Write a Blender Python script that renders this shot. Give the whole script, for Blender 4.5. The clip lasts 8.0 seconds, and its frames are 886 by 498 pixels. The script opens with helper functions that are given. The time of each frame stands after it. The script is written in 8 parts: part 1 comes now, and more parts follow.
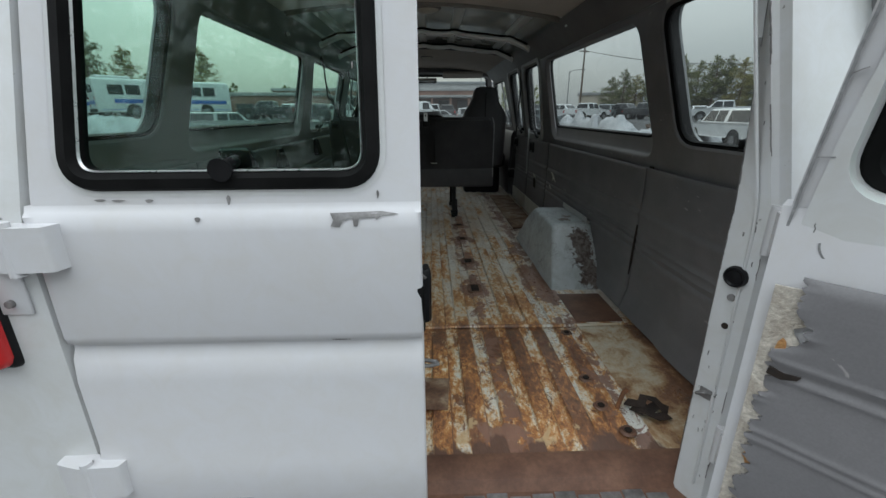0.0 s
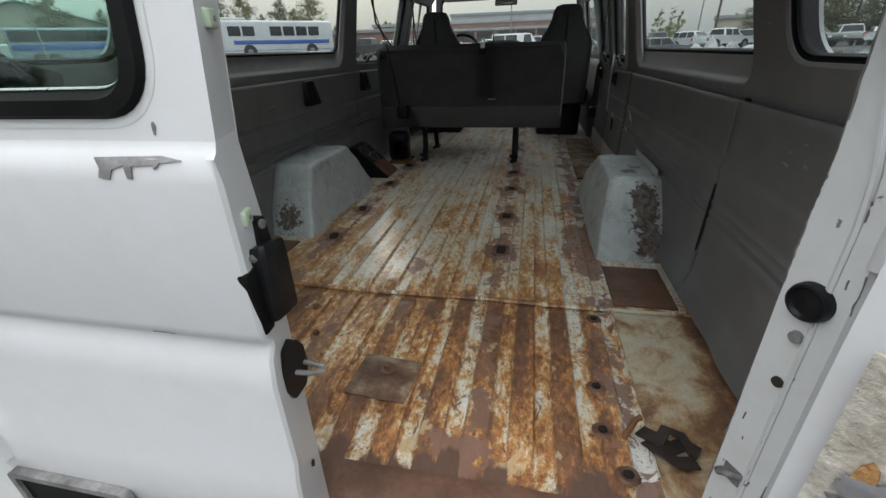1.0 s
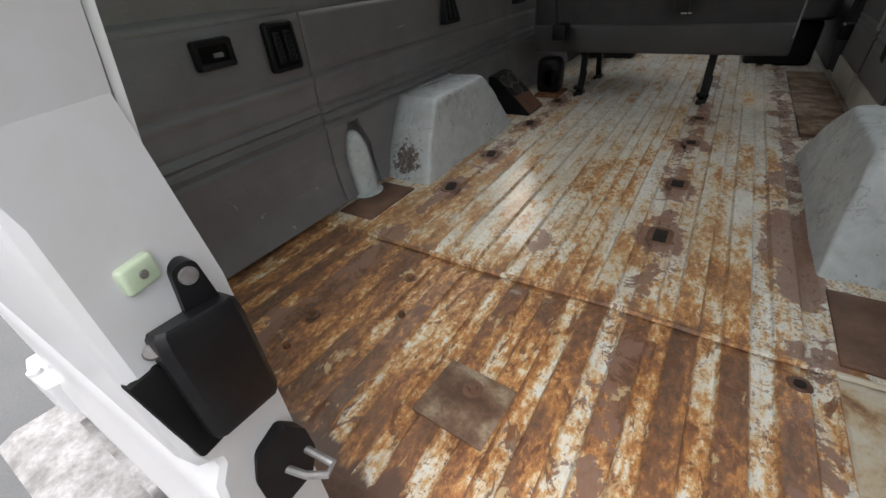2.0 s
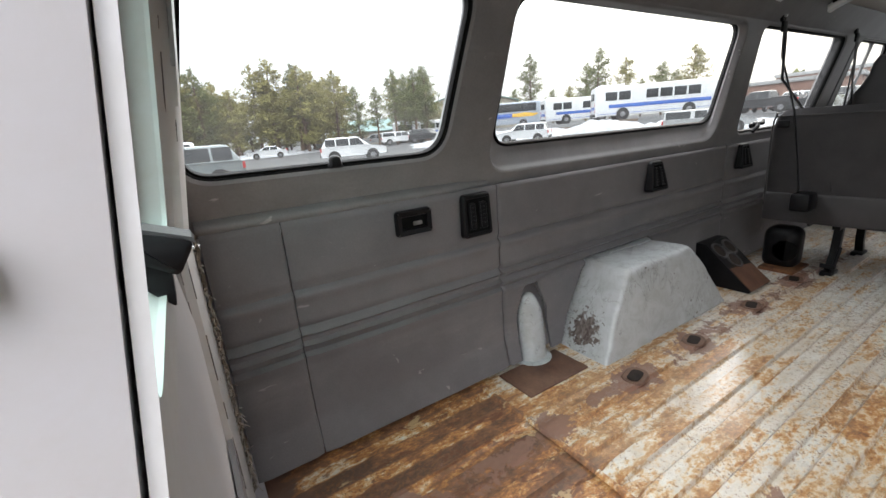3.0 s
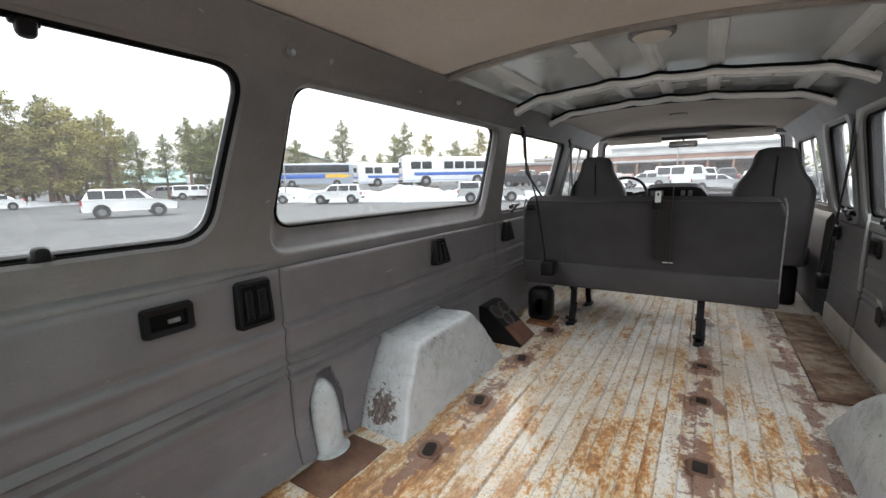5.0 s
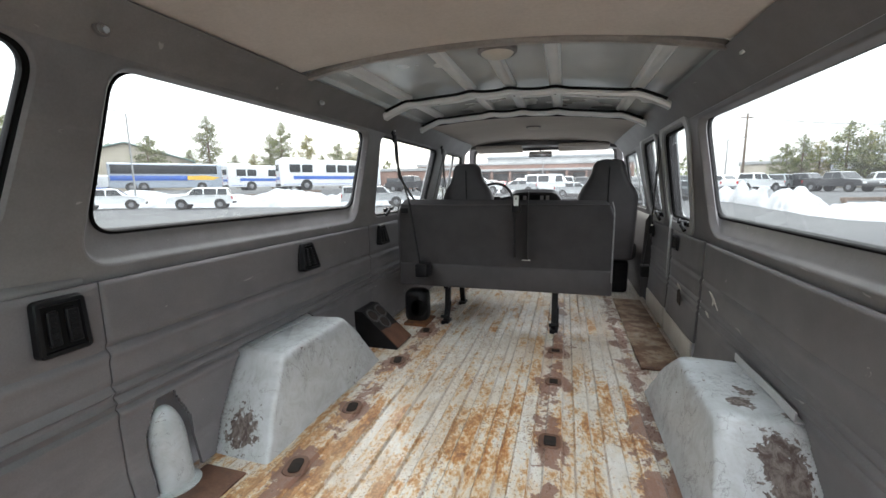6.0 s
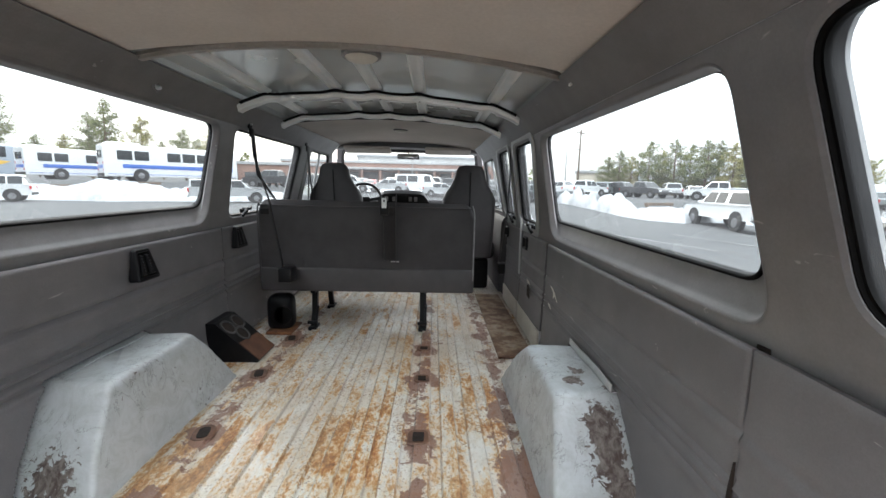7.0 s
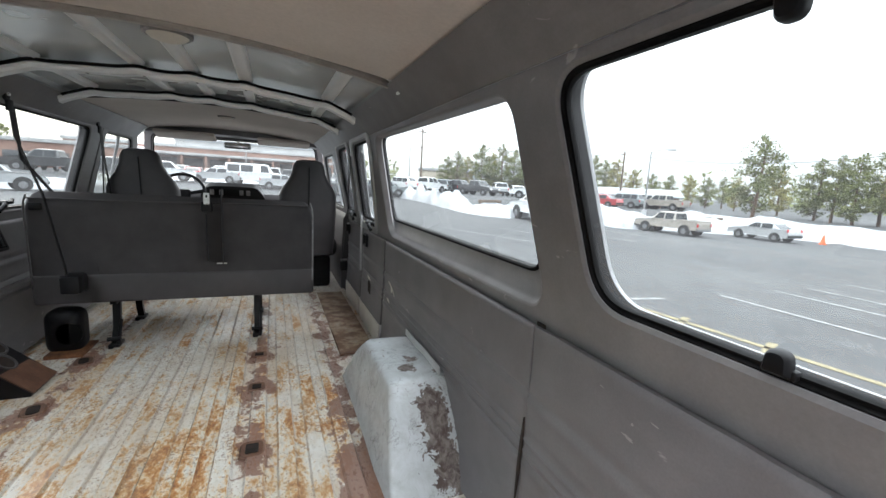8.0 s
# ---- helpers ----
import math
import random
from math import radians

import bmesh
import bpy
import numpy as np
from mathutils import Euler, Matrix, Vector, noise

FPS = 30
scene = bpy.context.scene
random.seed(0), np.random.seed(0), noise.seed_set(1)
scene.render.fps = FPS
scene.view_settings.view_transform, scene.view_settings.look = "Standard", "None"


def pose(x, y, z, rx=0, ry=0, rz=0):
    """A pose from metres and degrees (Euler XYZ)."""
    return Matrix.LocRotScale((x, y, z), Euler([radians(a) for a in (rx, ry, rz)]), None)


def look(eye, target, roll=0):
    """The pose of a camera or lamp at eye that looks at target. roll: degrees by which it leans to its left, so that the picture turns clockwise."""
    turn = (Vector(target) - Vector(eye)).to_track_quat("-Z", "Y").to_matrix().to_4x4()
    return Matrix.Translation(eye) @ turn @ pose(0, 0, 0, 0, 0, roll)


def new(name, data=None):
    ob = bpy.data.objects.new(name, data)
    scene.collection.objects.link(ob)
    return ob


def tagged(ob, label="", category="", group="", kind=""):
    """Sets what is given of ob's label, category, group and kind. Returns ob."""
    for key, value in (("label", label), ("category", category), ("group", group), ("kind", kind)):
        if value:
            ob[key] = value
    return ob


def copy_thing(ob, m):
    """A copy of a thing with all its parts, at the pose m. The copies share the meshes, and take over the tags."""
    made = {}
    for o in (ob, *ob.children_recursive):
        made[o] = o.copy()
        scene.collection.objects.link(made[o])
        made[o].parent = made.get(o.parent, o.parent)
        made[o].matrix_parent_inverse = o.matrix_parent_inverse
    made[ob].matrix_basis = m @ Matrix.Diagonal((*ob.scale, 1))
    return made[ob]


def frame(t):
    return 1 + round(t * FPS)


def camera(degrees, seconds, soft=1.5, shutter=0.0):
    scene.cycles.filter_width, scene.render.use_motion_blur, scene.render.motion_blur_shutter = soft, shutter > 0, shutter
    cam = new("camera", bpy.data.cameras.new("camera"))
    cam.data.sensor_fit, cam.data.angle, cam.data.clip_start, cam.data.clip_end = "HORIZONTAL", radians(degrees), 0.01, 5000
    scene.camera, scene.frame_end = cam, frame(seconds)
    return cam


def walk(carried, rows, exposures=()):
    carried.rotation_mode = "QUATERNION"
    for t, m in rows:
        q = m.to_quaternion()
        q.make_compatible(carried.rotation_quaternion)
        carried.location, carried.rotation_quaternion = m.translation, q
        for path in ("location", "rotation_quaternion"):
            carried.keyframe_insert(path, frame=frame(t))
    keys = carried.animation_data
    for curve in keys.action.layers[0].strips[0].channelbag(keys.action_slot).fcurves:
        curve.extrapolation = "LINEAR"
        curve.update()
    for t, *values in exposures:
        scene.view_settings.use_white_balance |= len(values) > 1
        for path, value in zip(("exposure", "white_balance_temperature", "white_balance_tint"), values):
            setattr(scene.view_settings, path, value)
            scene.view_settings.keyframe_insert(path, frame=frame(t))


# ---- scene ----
cam = camera(94.4, 8.0)
PATH = [
    (0, (0.029, -0.711, 1.526), (0.079, 1.187, 0.898), -0.4),
    (0.5, (0.264, -0.603, 1.529), (0.102, 1.263, 0.828), -1.2),
    (1, (0.33, -0.403, 1.463), (-0.053, 1.356, 0.592), -2.0),
    (1.2, (0.302, -0.322, 1.428), (-0.166, 1.37, 0.47), -2.6),
    (2.3, (0.246, 0.001, 1.429), (-0.918, 1.201, 0.331), -7.1),
    (2.5, (0.209, 0.034, 1.452), (-1.142, 1.156, 0.495), -7.1),
    (3, (0.15, 0.079, 1.526), (-1.489, 1.088, 0.981), -4.6),
    (3.5, (0.141, 0.096, 1.568), (-1.474, 1.221, 1.21), -3.1),
    (4, (0.156, 0.127, 1.579), (-1.302, 1.459, 1.26), -2.4),
    (4.5, (0.183, 0.148, 1.588), (-1.08, 1.67, 1.289), -2.2),
    (4.7, (0.186, 0.163, 1.596), (-1.0, 1.743, 1.285), -1.8),
    (5.8, (0.247, 0.188, 1.584), (-0.422, 2.05, 1.29), -1.0),
    (6, (0.264, 0.202, 1.584), (-0.301, 2.097, 1.283), -0.7),
    (6.5, (0.275, 0.206, 1.596), (0.005, 2.163, 1.289), 0.2),
    (7, (0.28, 0.195, 1.607), (0.329, 2.171, 1.301), 1.2),
    (7.5, (0.294, 0.179, 1.618), (0.701, 2.113, 1.315), 2.2),
    (8, (0.314, 0.138, 1.632), (1.077, 1.961, 1.327), 3.1),
]
walk(cam, [(t, look(eye, target, roll)) for t, eye, target, roll in PATH],
     exposures=[(0, 0.16, 6150, 6), (0.5, 0.36, 6200, 6), (1.2, 0.60, 6450, 9), (1.8, 1.0, 6600, 12), (2.3, 1.50, 6650, 15), (3.0, 2.00, 6600, 17), (4.5, 2.10, 6600, 17), (6.0, 2.18, 6420, 15), (8.0, 2.18, 6300, 14)])

# ---- world and light ----
SUN_EL, SUN_AZ = radians(27), radians(-20)
world = bpy.data.worlds.new("world")
scene.world = world
world.use_nodes = True
wt = world.node_tree
sky = wt.nodes.new("ShaderNodeTexSky")
sky.sky_type, sky.sun_disc = "NISHITA", False
sky.sun_elevation, sky.sun_rotation = SUN_EL, SUN_AZ
sky.air_density, sky.dust_density = 1.0, 4.0
wc = wt.nodes.new("ShaderNodeTexCoord")
wm = wt.nodes.new("ShaderNodeMapping")
wm.inputs["Scale"].default_value = (1.0, 1.0, 3.0)
wn = wt.nodes.new("ShaderNodeTexNoise")
wn.inputs["Scale"].default_value, wn.inputs["Detail"].default_value = 1.6, 5.0
wr = wt.nodes.new("ShaderNodeValToRGB")
wr.color_ramp.elements[0].position, wr.color_ramp.elements[0].color = 0.3, (8.2, 8.6, 8.9, 1)
wr.color_ramp.elements[1].position, wr.color_ramp.elements[1].color = 0.7, (10.5, 10.5, 10.3, 1)
wx = wt.nodes.new("ShaderNodeMix")
wx.data_type = "RGBA"
wx.inputs["Factor"].default_value = 0.85
wt.links.new(wc.outputs["Generated"], wm.inputs["Vector"])
wt.links.new(wm.outputs["Vector"], wn.inputs["Vector"])
wt.links.new(wn.outputs["Fac"], wr.inputs["Fac"])
wt.links.new(sky.outputs["Color"], wx.inputs["A"])
wt.links.new(wr.outputs["Color"], wx.inputs["B"])
# the overcast sky is brightest overhead
ws = wt.nodes.new("ShaderNodeSeparateXYZ")
wt.links.new(wc.outputs["Generated"], ws.inputs[0])
wh = wt.nodes.new("ShaderNodeMath")
wh.operation, wh.use_clamp = "MULTIPLY_ADD", False
wh.inputs[1].default_value, wh.inputs[2].default_value = 1.95, 0.46
wz = wt.nodes.new("ShaderNodeMath")
wz.operation = "MAXIMUM"
wz.inputs[1].default_value = 0.0
wt.links.new(ws.outputs["Z"], wz.inputs[0])
wt.links.new(wz.outputs[0], wh.inputs[0])
wv = wt.nodes.new("ShaderNodeVectorMath")
wv.operation = "SCALE"
wt.links.new(wx.outputs["Result"], wv.inputs[0])
wt.links.new(wh.outputs[0], wv.inputs["Scale"])
wt.links.new(wv.outputs["Vector"], wt.nodes["Background"].inputs["Color"])
wt.nodes["Background"].inputs["Strength"].default_value = 0.15

sun_data = bpy.data.lights.new("sun", "SUN")
sun_data.energy, sun_data.angle, sun_data.color = 0.2, radians(9), (1.0, 0.95, 0.87)
sun = new("sun", sun_data)
sun.matrix_world = look((0, 0, 0), (-math.sin(SUN_AZ) * math.cos(SUN_EL), -math.cos(SUN_AZ) * math.cos(SUN_EL), -math.sin(SUN_EL)))


# ---- materials ----
def nodes_of(name):
    m = bpy.data.materials.new(name)
    m.use_nodes = True
    nt = m.node_tree
    return m, nt, nt.nodes["Principled BSDF"]


def noise_node(nt, vec, scale, detail=4.0, rough=0.55, distort=0.0):
    n = nt.nodes.new("ShaderNodeTexNoise")
    n.inputs["Scale"].default_value, n.inputs["Detail"].default_value = scale, detail
    n.inputs["Roughness"].default_value, n.inputs["Distortion"].default_value = rough, distort
    nt.links.new(vec, n.inputs["Vector"])
    return n.outputs["Fac"]


def ramp_node(nt, fac, stops):
    r = nt.nodes.new("ShaderNodeValToRGB")
    e = r.color_ramp.elements
    while len(e) < len(stops):
        e.new(0.5)
    for el, (p, c) in zip(e, stops):
        el.position, el.color = p, (*c, 1) if len(c) == 3 else c
    nt.links.new(fac, r.inputs["Fac"])
    return r.outputs["Color"]


def math_node(nt, op, a, b=None, c=None, clamp=False):
    n = nt.nodes.new("ShaderNodeMath")
    n.operation, n.use_clamp = op, clamp
    for i, v in enumerate((a, b, c)):
        if v is None:
            continue
        if isinstance(v, (int, float)):
            n.inputs[i].default_value = v
        else:
            nt.links.new(v, n.inputs[i])
    return n.outputs[0]


def mix_node(nt, fac, a, b, blend="MIX"):
    n = nt.nodes.new("ShaderNodeMix")
    n.data_type, n.blend_type = "RGBA", blend
    for key, v in (("Factor", fac), ("A", a), ("B", b)):
        if isinstance(v, (int, float)):
            n.inputs[key].default_value = v
        elif isinstance(v, tuple):
            n.inputs[key].default_value = (*v, 1) if len(v) == 3 else v
        else:
            nt.links.new(v, n.inputs[key])
    return n.outputs["Result"]


def position(nt, stretch=(1, 1, 1), local=False):
    if local:
        g = nt.nodes.new("ShaderNodeTexCoord").outputs["Object"]
    else:
        g = nt.nodes.new("ShaderNodeNewGeometry").outputs["Position"]
    if stretch == (1, 1, 1):
        return g
    m = nt.nodes.new("ShaderNodeMapping")
    m.inputs["Scale"].default_value = stretch
    nt.links.new(g, m.inputs["Vector"])
    return m.outputs["Vector"]


def bump_node(nt, b, height, strength, distance):
    n = nt.nodes.new("ShaderNodeBump")
    n.inputs["Strength"].default_value, n.inputs["Distance"].default_value = strength, distance
    nt.links.new(height, n.inputs["Height"])
    nt.links.new(n.outputs["Normal"], b.inputs["Normal"])


def surface(name, stops, scale, rough=0.5, fine=60.0, fine_amount=0.25, metal=0.0, bump=0.3, depth=0.002, stretch=(1, 1, 1), spec=0.5, local=False, coat=0.0, scuff=None):
    """A surface with colour at two scales, uneven gloss and a fine relief."""
    m, nt, b = nodes_of(name)
    vec = position(nt, stretch, local)
    big = noise_node(nt, vec, scale, 5.0, 0.6)
    col = ramp_node(nt, big, stops)
    small = noise_node(nt, vec, fine, 4.0, 0.65)
    lo = 1.0 - fine_amount
    grey = ramp_node(nt, small, [(0.3, (lo, lo, lo)), (0.7, (1.0, 1.0, 1.0))])
    col = mix_node(nt, 1.0, col, grey, "MULTIPLY")
    if scuff:
        # sparse pale nicks and rubbed streaks
        nick = ramp_node(nt, noise_node(nt, position(nt, (1, 0.45, 1)), 24.0, 3.0, 0.5, 1.2), [(0.715, (0, 0, 0)), (0.745, (1, 1, 1))])
        rub = ramp_node(nt, noise_node(nt, position(nt, (1, 0.3, 1)), 5.0, 7.0, 0.75), [(0.55, (0, 0, 0)), (0.8, (0.35, 0.35, 0.35))])
        col = mix_node(nt, math_node(nt, "MAXIMUM", nick, rub), col, scuff)
    nt.links.new(col, b.inputs["Base Color"])
    r = math_node(nt, "MULTIPLY_ADD", small, 0.25, rough - 0.12, clamp=True)
    nt.links.new(r, b.inputs["Roughness"])
    b.inputs["Metallic"].default_value, b.inputs["Specular IOR Level"].default_value = metal, spec
    b.inputs["Coat Weight"].default_value = coat
    if bump:
        bump_node(nt, b, small, bump, depth)
    return m


def two(a, b, lo=0.35, hi=0.65):
    return [(lo, a), (hi, b)]


def glass_material(name, tint, base=0.03, dust=0.07):
    """Old glass: clear, glossy at a slant, with a thin film of dust that also stands for the haze outside."""
    m, nt, b = nodes_of(name)
    nt.nodes.remove(b)
    clear, gloss, mix, facing = (nt.nodes.new("ShaderNode" + k) for k in ("BsdfTransparent", "BsdfGlossy", "MixShader", "LayerWeight"))
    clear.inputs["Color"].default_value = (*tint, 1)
    gloss.inputs["Roughness"].default_value = 0.02
    facing.inputs["Blend"].default_value = 0.5
    steep = math_node(nt, "POWER", facing.outputs["Facing"], 5.0)
    nt.links.new(math_node(nt, "MULTIPLY_ADD", steep, 0.25, base), mix.inputs[0])
    nt.links.new(clear.outputs[0], mix.inputs[1])
    nt.links.new(gloss.outputs[0], mix.inputs[2])
    # pale translucent veil: dust on the pane, and haze laid over the view
    film, veil = nt.nodes.new("ShaderNodeBsdfTranslucent"), nt.nodes.new("ShaderNodeMixShader")
    film.inputs["Color"].default_value = (0.80, 0.81, 0.82, 1)
    specks = noise_node(nt, position(nt), 5.0, 5.0, 0.65)
    nt.links.new(math_node(nt, "MULTIPLY", specks, 2.0 * dust), veil.inputs[0])
    nt.links.new(mix.outputs[0], veil.inputs[1])
    nt.links.new(film.outputs[0], veil.inputs[2])
    nt.links.new(veil.outputs[0], nt.nodes["Material Output"].inputs["Surface"])
    return m


def chipped(name, paint, under, amount, rough=0.35, scale=26.0, dirt_low=0.82, worn=(), scratches=0.0, ragged=1.0):
    """Old paint with chips down to another layer and a little dirt."""
    m, nt, b = nodes_of(name)
    vec = position(nt)
    big = noise_node(nt, vec, 3.0, 4.0)
    tone = ramp_node(nt, big, [(0.3, tuple(c * (0.5 + 0.5 * dirt_low) for c in paint)), (0.7, paint)])
    chips = noise_node(nt, vec, scale, 7.0, 0.62, 0.6)
    where = noise_node(nt, vec, 4.5, 3.0, 0.6)
    s = math_node(nt, "MULTIPLY_ADD", where, 0.55, math_node(nt, "MULTIPLY_ADD", chips, ragged, 0.5 - 0.5 * ragged))
    for centre, radius in worn:
        gap = nt.nodes.new("ShaderNodeVectorMath")
        gap.operation = "DISTANCE"
        gap.inputs[1].default_value = centre
        nt.links.new(vec, gap.inputs[0])
        near = math_node(nt, "MULTIPLY_ADD", gap.outputs["Value"], -0.46 / radius, 0.46, clamp=True)
        s = math_node(nt, "ADD", s, near)
    mask = ramp_node(nt, s, [(0.98 - amount - (0.05 * (1 - ragged) if ragged < 1 else 0.25 * (ragged - 1)), (0, 0, 0)), (1.0 - amount, (1, 1, 1))])
    if scratches:
        # the worn spots are streaked, with thin paint left in them
        left = ramp_node(nt, noise_node(nt, position(nt, (1, 1, 0.6)), 38.0, 9.0, 0.74, 0.6), [(0.42, (0, 0, 0)), (0.66, (0.9, 0.9, 0.9))])
        under = mix_node(nt, left, under, (0.30, 0.27, 0.25))
    col = mix_node(nt, mask, tone, under)
    grime = noise_node(nt, vec, 13.0, 9.0, 0.72, 0.8)
    dirt = ramp_node(nt, grime, [(0.32, (dirt_low, dirt_low * 0.985, dirt_low * 0.95)), (0.6, (1, 1, 1))])
    col = mix_node(nt, 1.0, col, dirt, "MULTIPLY")
    if scratches:
        # thin dark creases and scuffs, and brown grime in soft clouds
        line = noise_node(nt, position(nt, (1, 0.8, 0.45)), 12.0, 8.0, 0.68, 0.9)
        thin = math_node(nt, "MULTIPLY_ADD", math_node(nt, "ABSOLUTE", math_node(nt, "SUBTRACT", line, 0.5)), -85.0, 1.0, clamp=True)
        here = ramp_node(nt, noise_node(nt, vec, 7.0, 4.0, 0.6), [(0.44, (0, 0, 0)), (0.54, (1, 1, 1))])
        col = mix_node(nt, math_node(nt, "MULTIPLY", math_node(nt, "MULTIPLY", thin, here), scratches), col, (0.10, 0.085, 0.08))
        cloud = ramp_node(nt, noise_node(nt, vec, 7.0, 9.0, 0.78), [(0.56, (0, 0, 0)), (0.68, (1, 1, 1))])
        col = mix_node(nt, math_node(nt, "MULTIPLY", cloud, 0.6 * scratches), col, (0.27, 0.225, 0.195))
    nt.links.new(col, b.inputs["Base Color"])
    nt.links.new(math_node(nt, "MULTIPLY_ADD", mask, 0.4, rough, clamp=True), b.inputs["Roughness"])
    h = math_node(nt, "MULTIPLY_ADD", mask, -0.7, grime)
    bump_node(nt, b, h, 0.18, 0.0015)
    return m


def floor_material():
    """Pale painted sheet steel, rusted in streaks along its ribs and most of all at the rear."""
    m, nt, b = nodes_of("rusty_floor")
    pos = position(nt)
    sep = nt.nodes.new("ShaderNodeSeparateXYZ")
    nt.links.new(pos, sep.inputs[0])
    px, py = sep.outputs[0], sep.outputs[1]
    long_vec = position(nt, (1, 0.5, 1))
    # each rib and each groove has rusted in its own way
    band = math_node(nt, "SNAP", math_node(nt, "ADD", px, 0.025), 0.05)
    comb = nt.nodes.new("ShaderNodeCombineXYZ")
    nt.links.new(math_node(nt, "MULTIPLY_ADD", band, 31.0, math_node(nt, "MULTIPLY", px, 6.0)), comb.inputs[0])
    nt.links.new(math_node(nt, "MULTIPLY", py, 2.2), comb.inputs[1])
    streak_vec = comb.outputs[0]
    n1 = noise_node(nt, long_vec, 8.0, 10.0, 0.74, 0.5)
    n2 = noise_node(nt, long_vec, 70.0, 6.0, 0.72)
    n3 = noise_node(nt, streak_vec, 1.0, 5.0, 0.62, 0.2)
    n4 = noise_node(nt, pos, 2.3, 4.0, 0.6)
    tri = math_node(nt, "PINGPONG", math_node(nt, "ADD", px, 5.0), 0.05)
    ridge = math_node(nt, "MULTIPLY", tri, 20.0)
    v = math_node(nt, "MULTIPLY", n1, 0.28)
    v = math_node(nt, "MULTIPLY_ADD", n2, 0.30, v)
    v = math_node(nt, "MULTIPLY_ADD", n3, 0.42, v)
    v = math_node(nt, "MULTIPLY_ADD", n4, 0.06, v)
    rear = nt.nodes.new("ShaderNodeMapRange")
    rear.interpolation_type = "SMOOTHSTEP"
    for k, val in (("From Min", 0.74), ("From Max", 0.90), ("To Min", 0.028), ("To Max", 0.0)):
        rear.inputs[k].default_value = val
    nt.links.new(py, rear.inputs["Value"])
    v = math_node(nt, "ADD", v, rear.outputs[0])
    fore = nt.nodes.new("ShaderNodeMapRange")
    for k, val in (("From Min", 0.9), ("From Max", 2.4), ("To Min", 0.0), ("To Max", 0.058)):
        fore.inputs[k].default_value = val
    nt.links.new(py, fore.inputs["Value"])
    v = math_node(nt, "SUBTRACT", v, fore.outputs[0])
    # the raised ribs have rusted, the grooves kept their paint, most clearly at the rear
    rib = math_node(nt, "MULTIPLY_ADD", tri, 260.0, -5.2, clamp=True)
    at_rear = math_node(nt, "MULTIPLY", rear.outputs[0], 36.0)
    v = math_node(nt, "MULTIPLY_ADD", math_node(nt, "MULTIPLY_ADD", rib, 0.040, -0.012), at_rear, v)
    v = math_node(nt, "MULTIPLY_ADD", rib, 0.012, v)
    corner = math_node(nt, "MULTIPLY_ADD", px, -2.6, -0.30, clamp=True)
    v = math_node(nt, "MULTIPLY_ADD", math_node(nt, "MULTIPLY", corner, at_rear), 0.030, v)
    strip = math_node(nt, "MULTIPLY", math_node(nt, "GREATER_THAN", px, 0.555), 0.035)
    v = math_node(nt, "SUBTRACT", v, strip)
    col = ramp_node(nt, v, [(0.485, (0.80, 0.785, 0.735)), (0.508, (0.78, 0.69, 0.55)), (0.530, (0.69, 0.49, 0.28)), (0.555, (0.56, 0.270, 0.090)),
                            (0.580, (0.46, 0.198, 0.068)), (0.605, (0.26, 0.118, 0.058)), (0.67, (0.13, 0.072, 0.045))])
    # fine rust specks and dirt in the scratches
    n5 = noise_node(nt, pos, 110.0, 5.0, 0.75)
    speck = ramp_node(nt, math_node(nt, "MULTIPLY_ADD", n1, 0.45, n5), [(0.785, (0, 0, 0)), (0.815, (1, 1, 1))])
    col = mix_node(nt, math_node(nt, "MULTIPLY", speck, 0.8), col, (0.25, 0.11, 0.045))
    dust = ramp_node(nt, noise_node(nt, long_vec, 22.0, 6.0, 0.7), [(0.36, (0.88, 0.84, 0.78)), (0.52, (1, 1, 1))])
    col = mix_node(nt, 1.0, col, dust, "MULTIPLY")
    wash = ramp_node(nt, noise_node(nt, long_vec, 3.6, 7.0, 0.7), [(0.42, (0, 0, 0)), (0.66, (0.55, 0.55, 0.55))])
    col = mix_node(nt, math_node(nt, "MULTIPLY", wash, math_node(nt, "SUBTRACT", 1.0, at_rear, clamp=True)), col, (0.50, 0.36, 0.22))
    # scabs of dark rust and flakes of cream paint at the rear
    scab = noise_node(nt, long_vec, 26.0, 8.0, 0.7, 0.8)
    dark = math_node(nt, "MULTIPLY", ramp_node(nt, scab, [(0.56, (0, 0, 0)), (0.60, (0.85, 0.85, 0.85))]), at_rear)
    col = mix_node(nt, dark, col, (0.155, 0.060, 0.030))
    flake = math_node(nt, "MULTIPLY", ramp_node(nt, noise_node(nt, long_vec, 15.0, 8.0, 0.72, 0.5), [(0.60, (0, 0, 0)), (0.63, (0.8, 0.8, 0.8))]), at_rear)
    col = mix_node(nt, flake, col, (0.60, 0.43, 0.24))
    # brown lines where dirt lies along the rib edges
    rib_gap = math_node(nt, "ABSOLUTE", math_node(nt, "SUBTRACT", tri, 0.021))
    rib_line = math_node(nt, "MULTIPLY_ADD", rib_gap, -260.0, 1.0, clamp=True)
    rib_line = math_node(nt, "MULTIPLY", rib_line, math_node(nt, "MULTIPLY_ADD", n2, 2.4, -0.75, clamp=True))
    col = mix_node(nt, math_node(nt, "MULTIPLY", rib_line, 0.8), col, (0.17, 0.095, 0.055))
    # dark worn patches along the rows of seat anchors
    rows = None
    for x0 in (-0.55, 0.24, 0.60):
        d = math_node(nt, "ABSOLUTE", math_node(nt, "SUBTRACT", px, x0))
        k = math_node(nt, "MULTIPLY_ADD", d, -9.0, 1.0, clamp=True)
        rows = k if rows is None else math_node(nt, "MAXIMUM", rows, k)
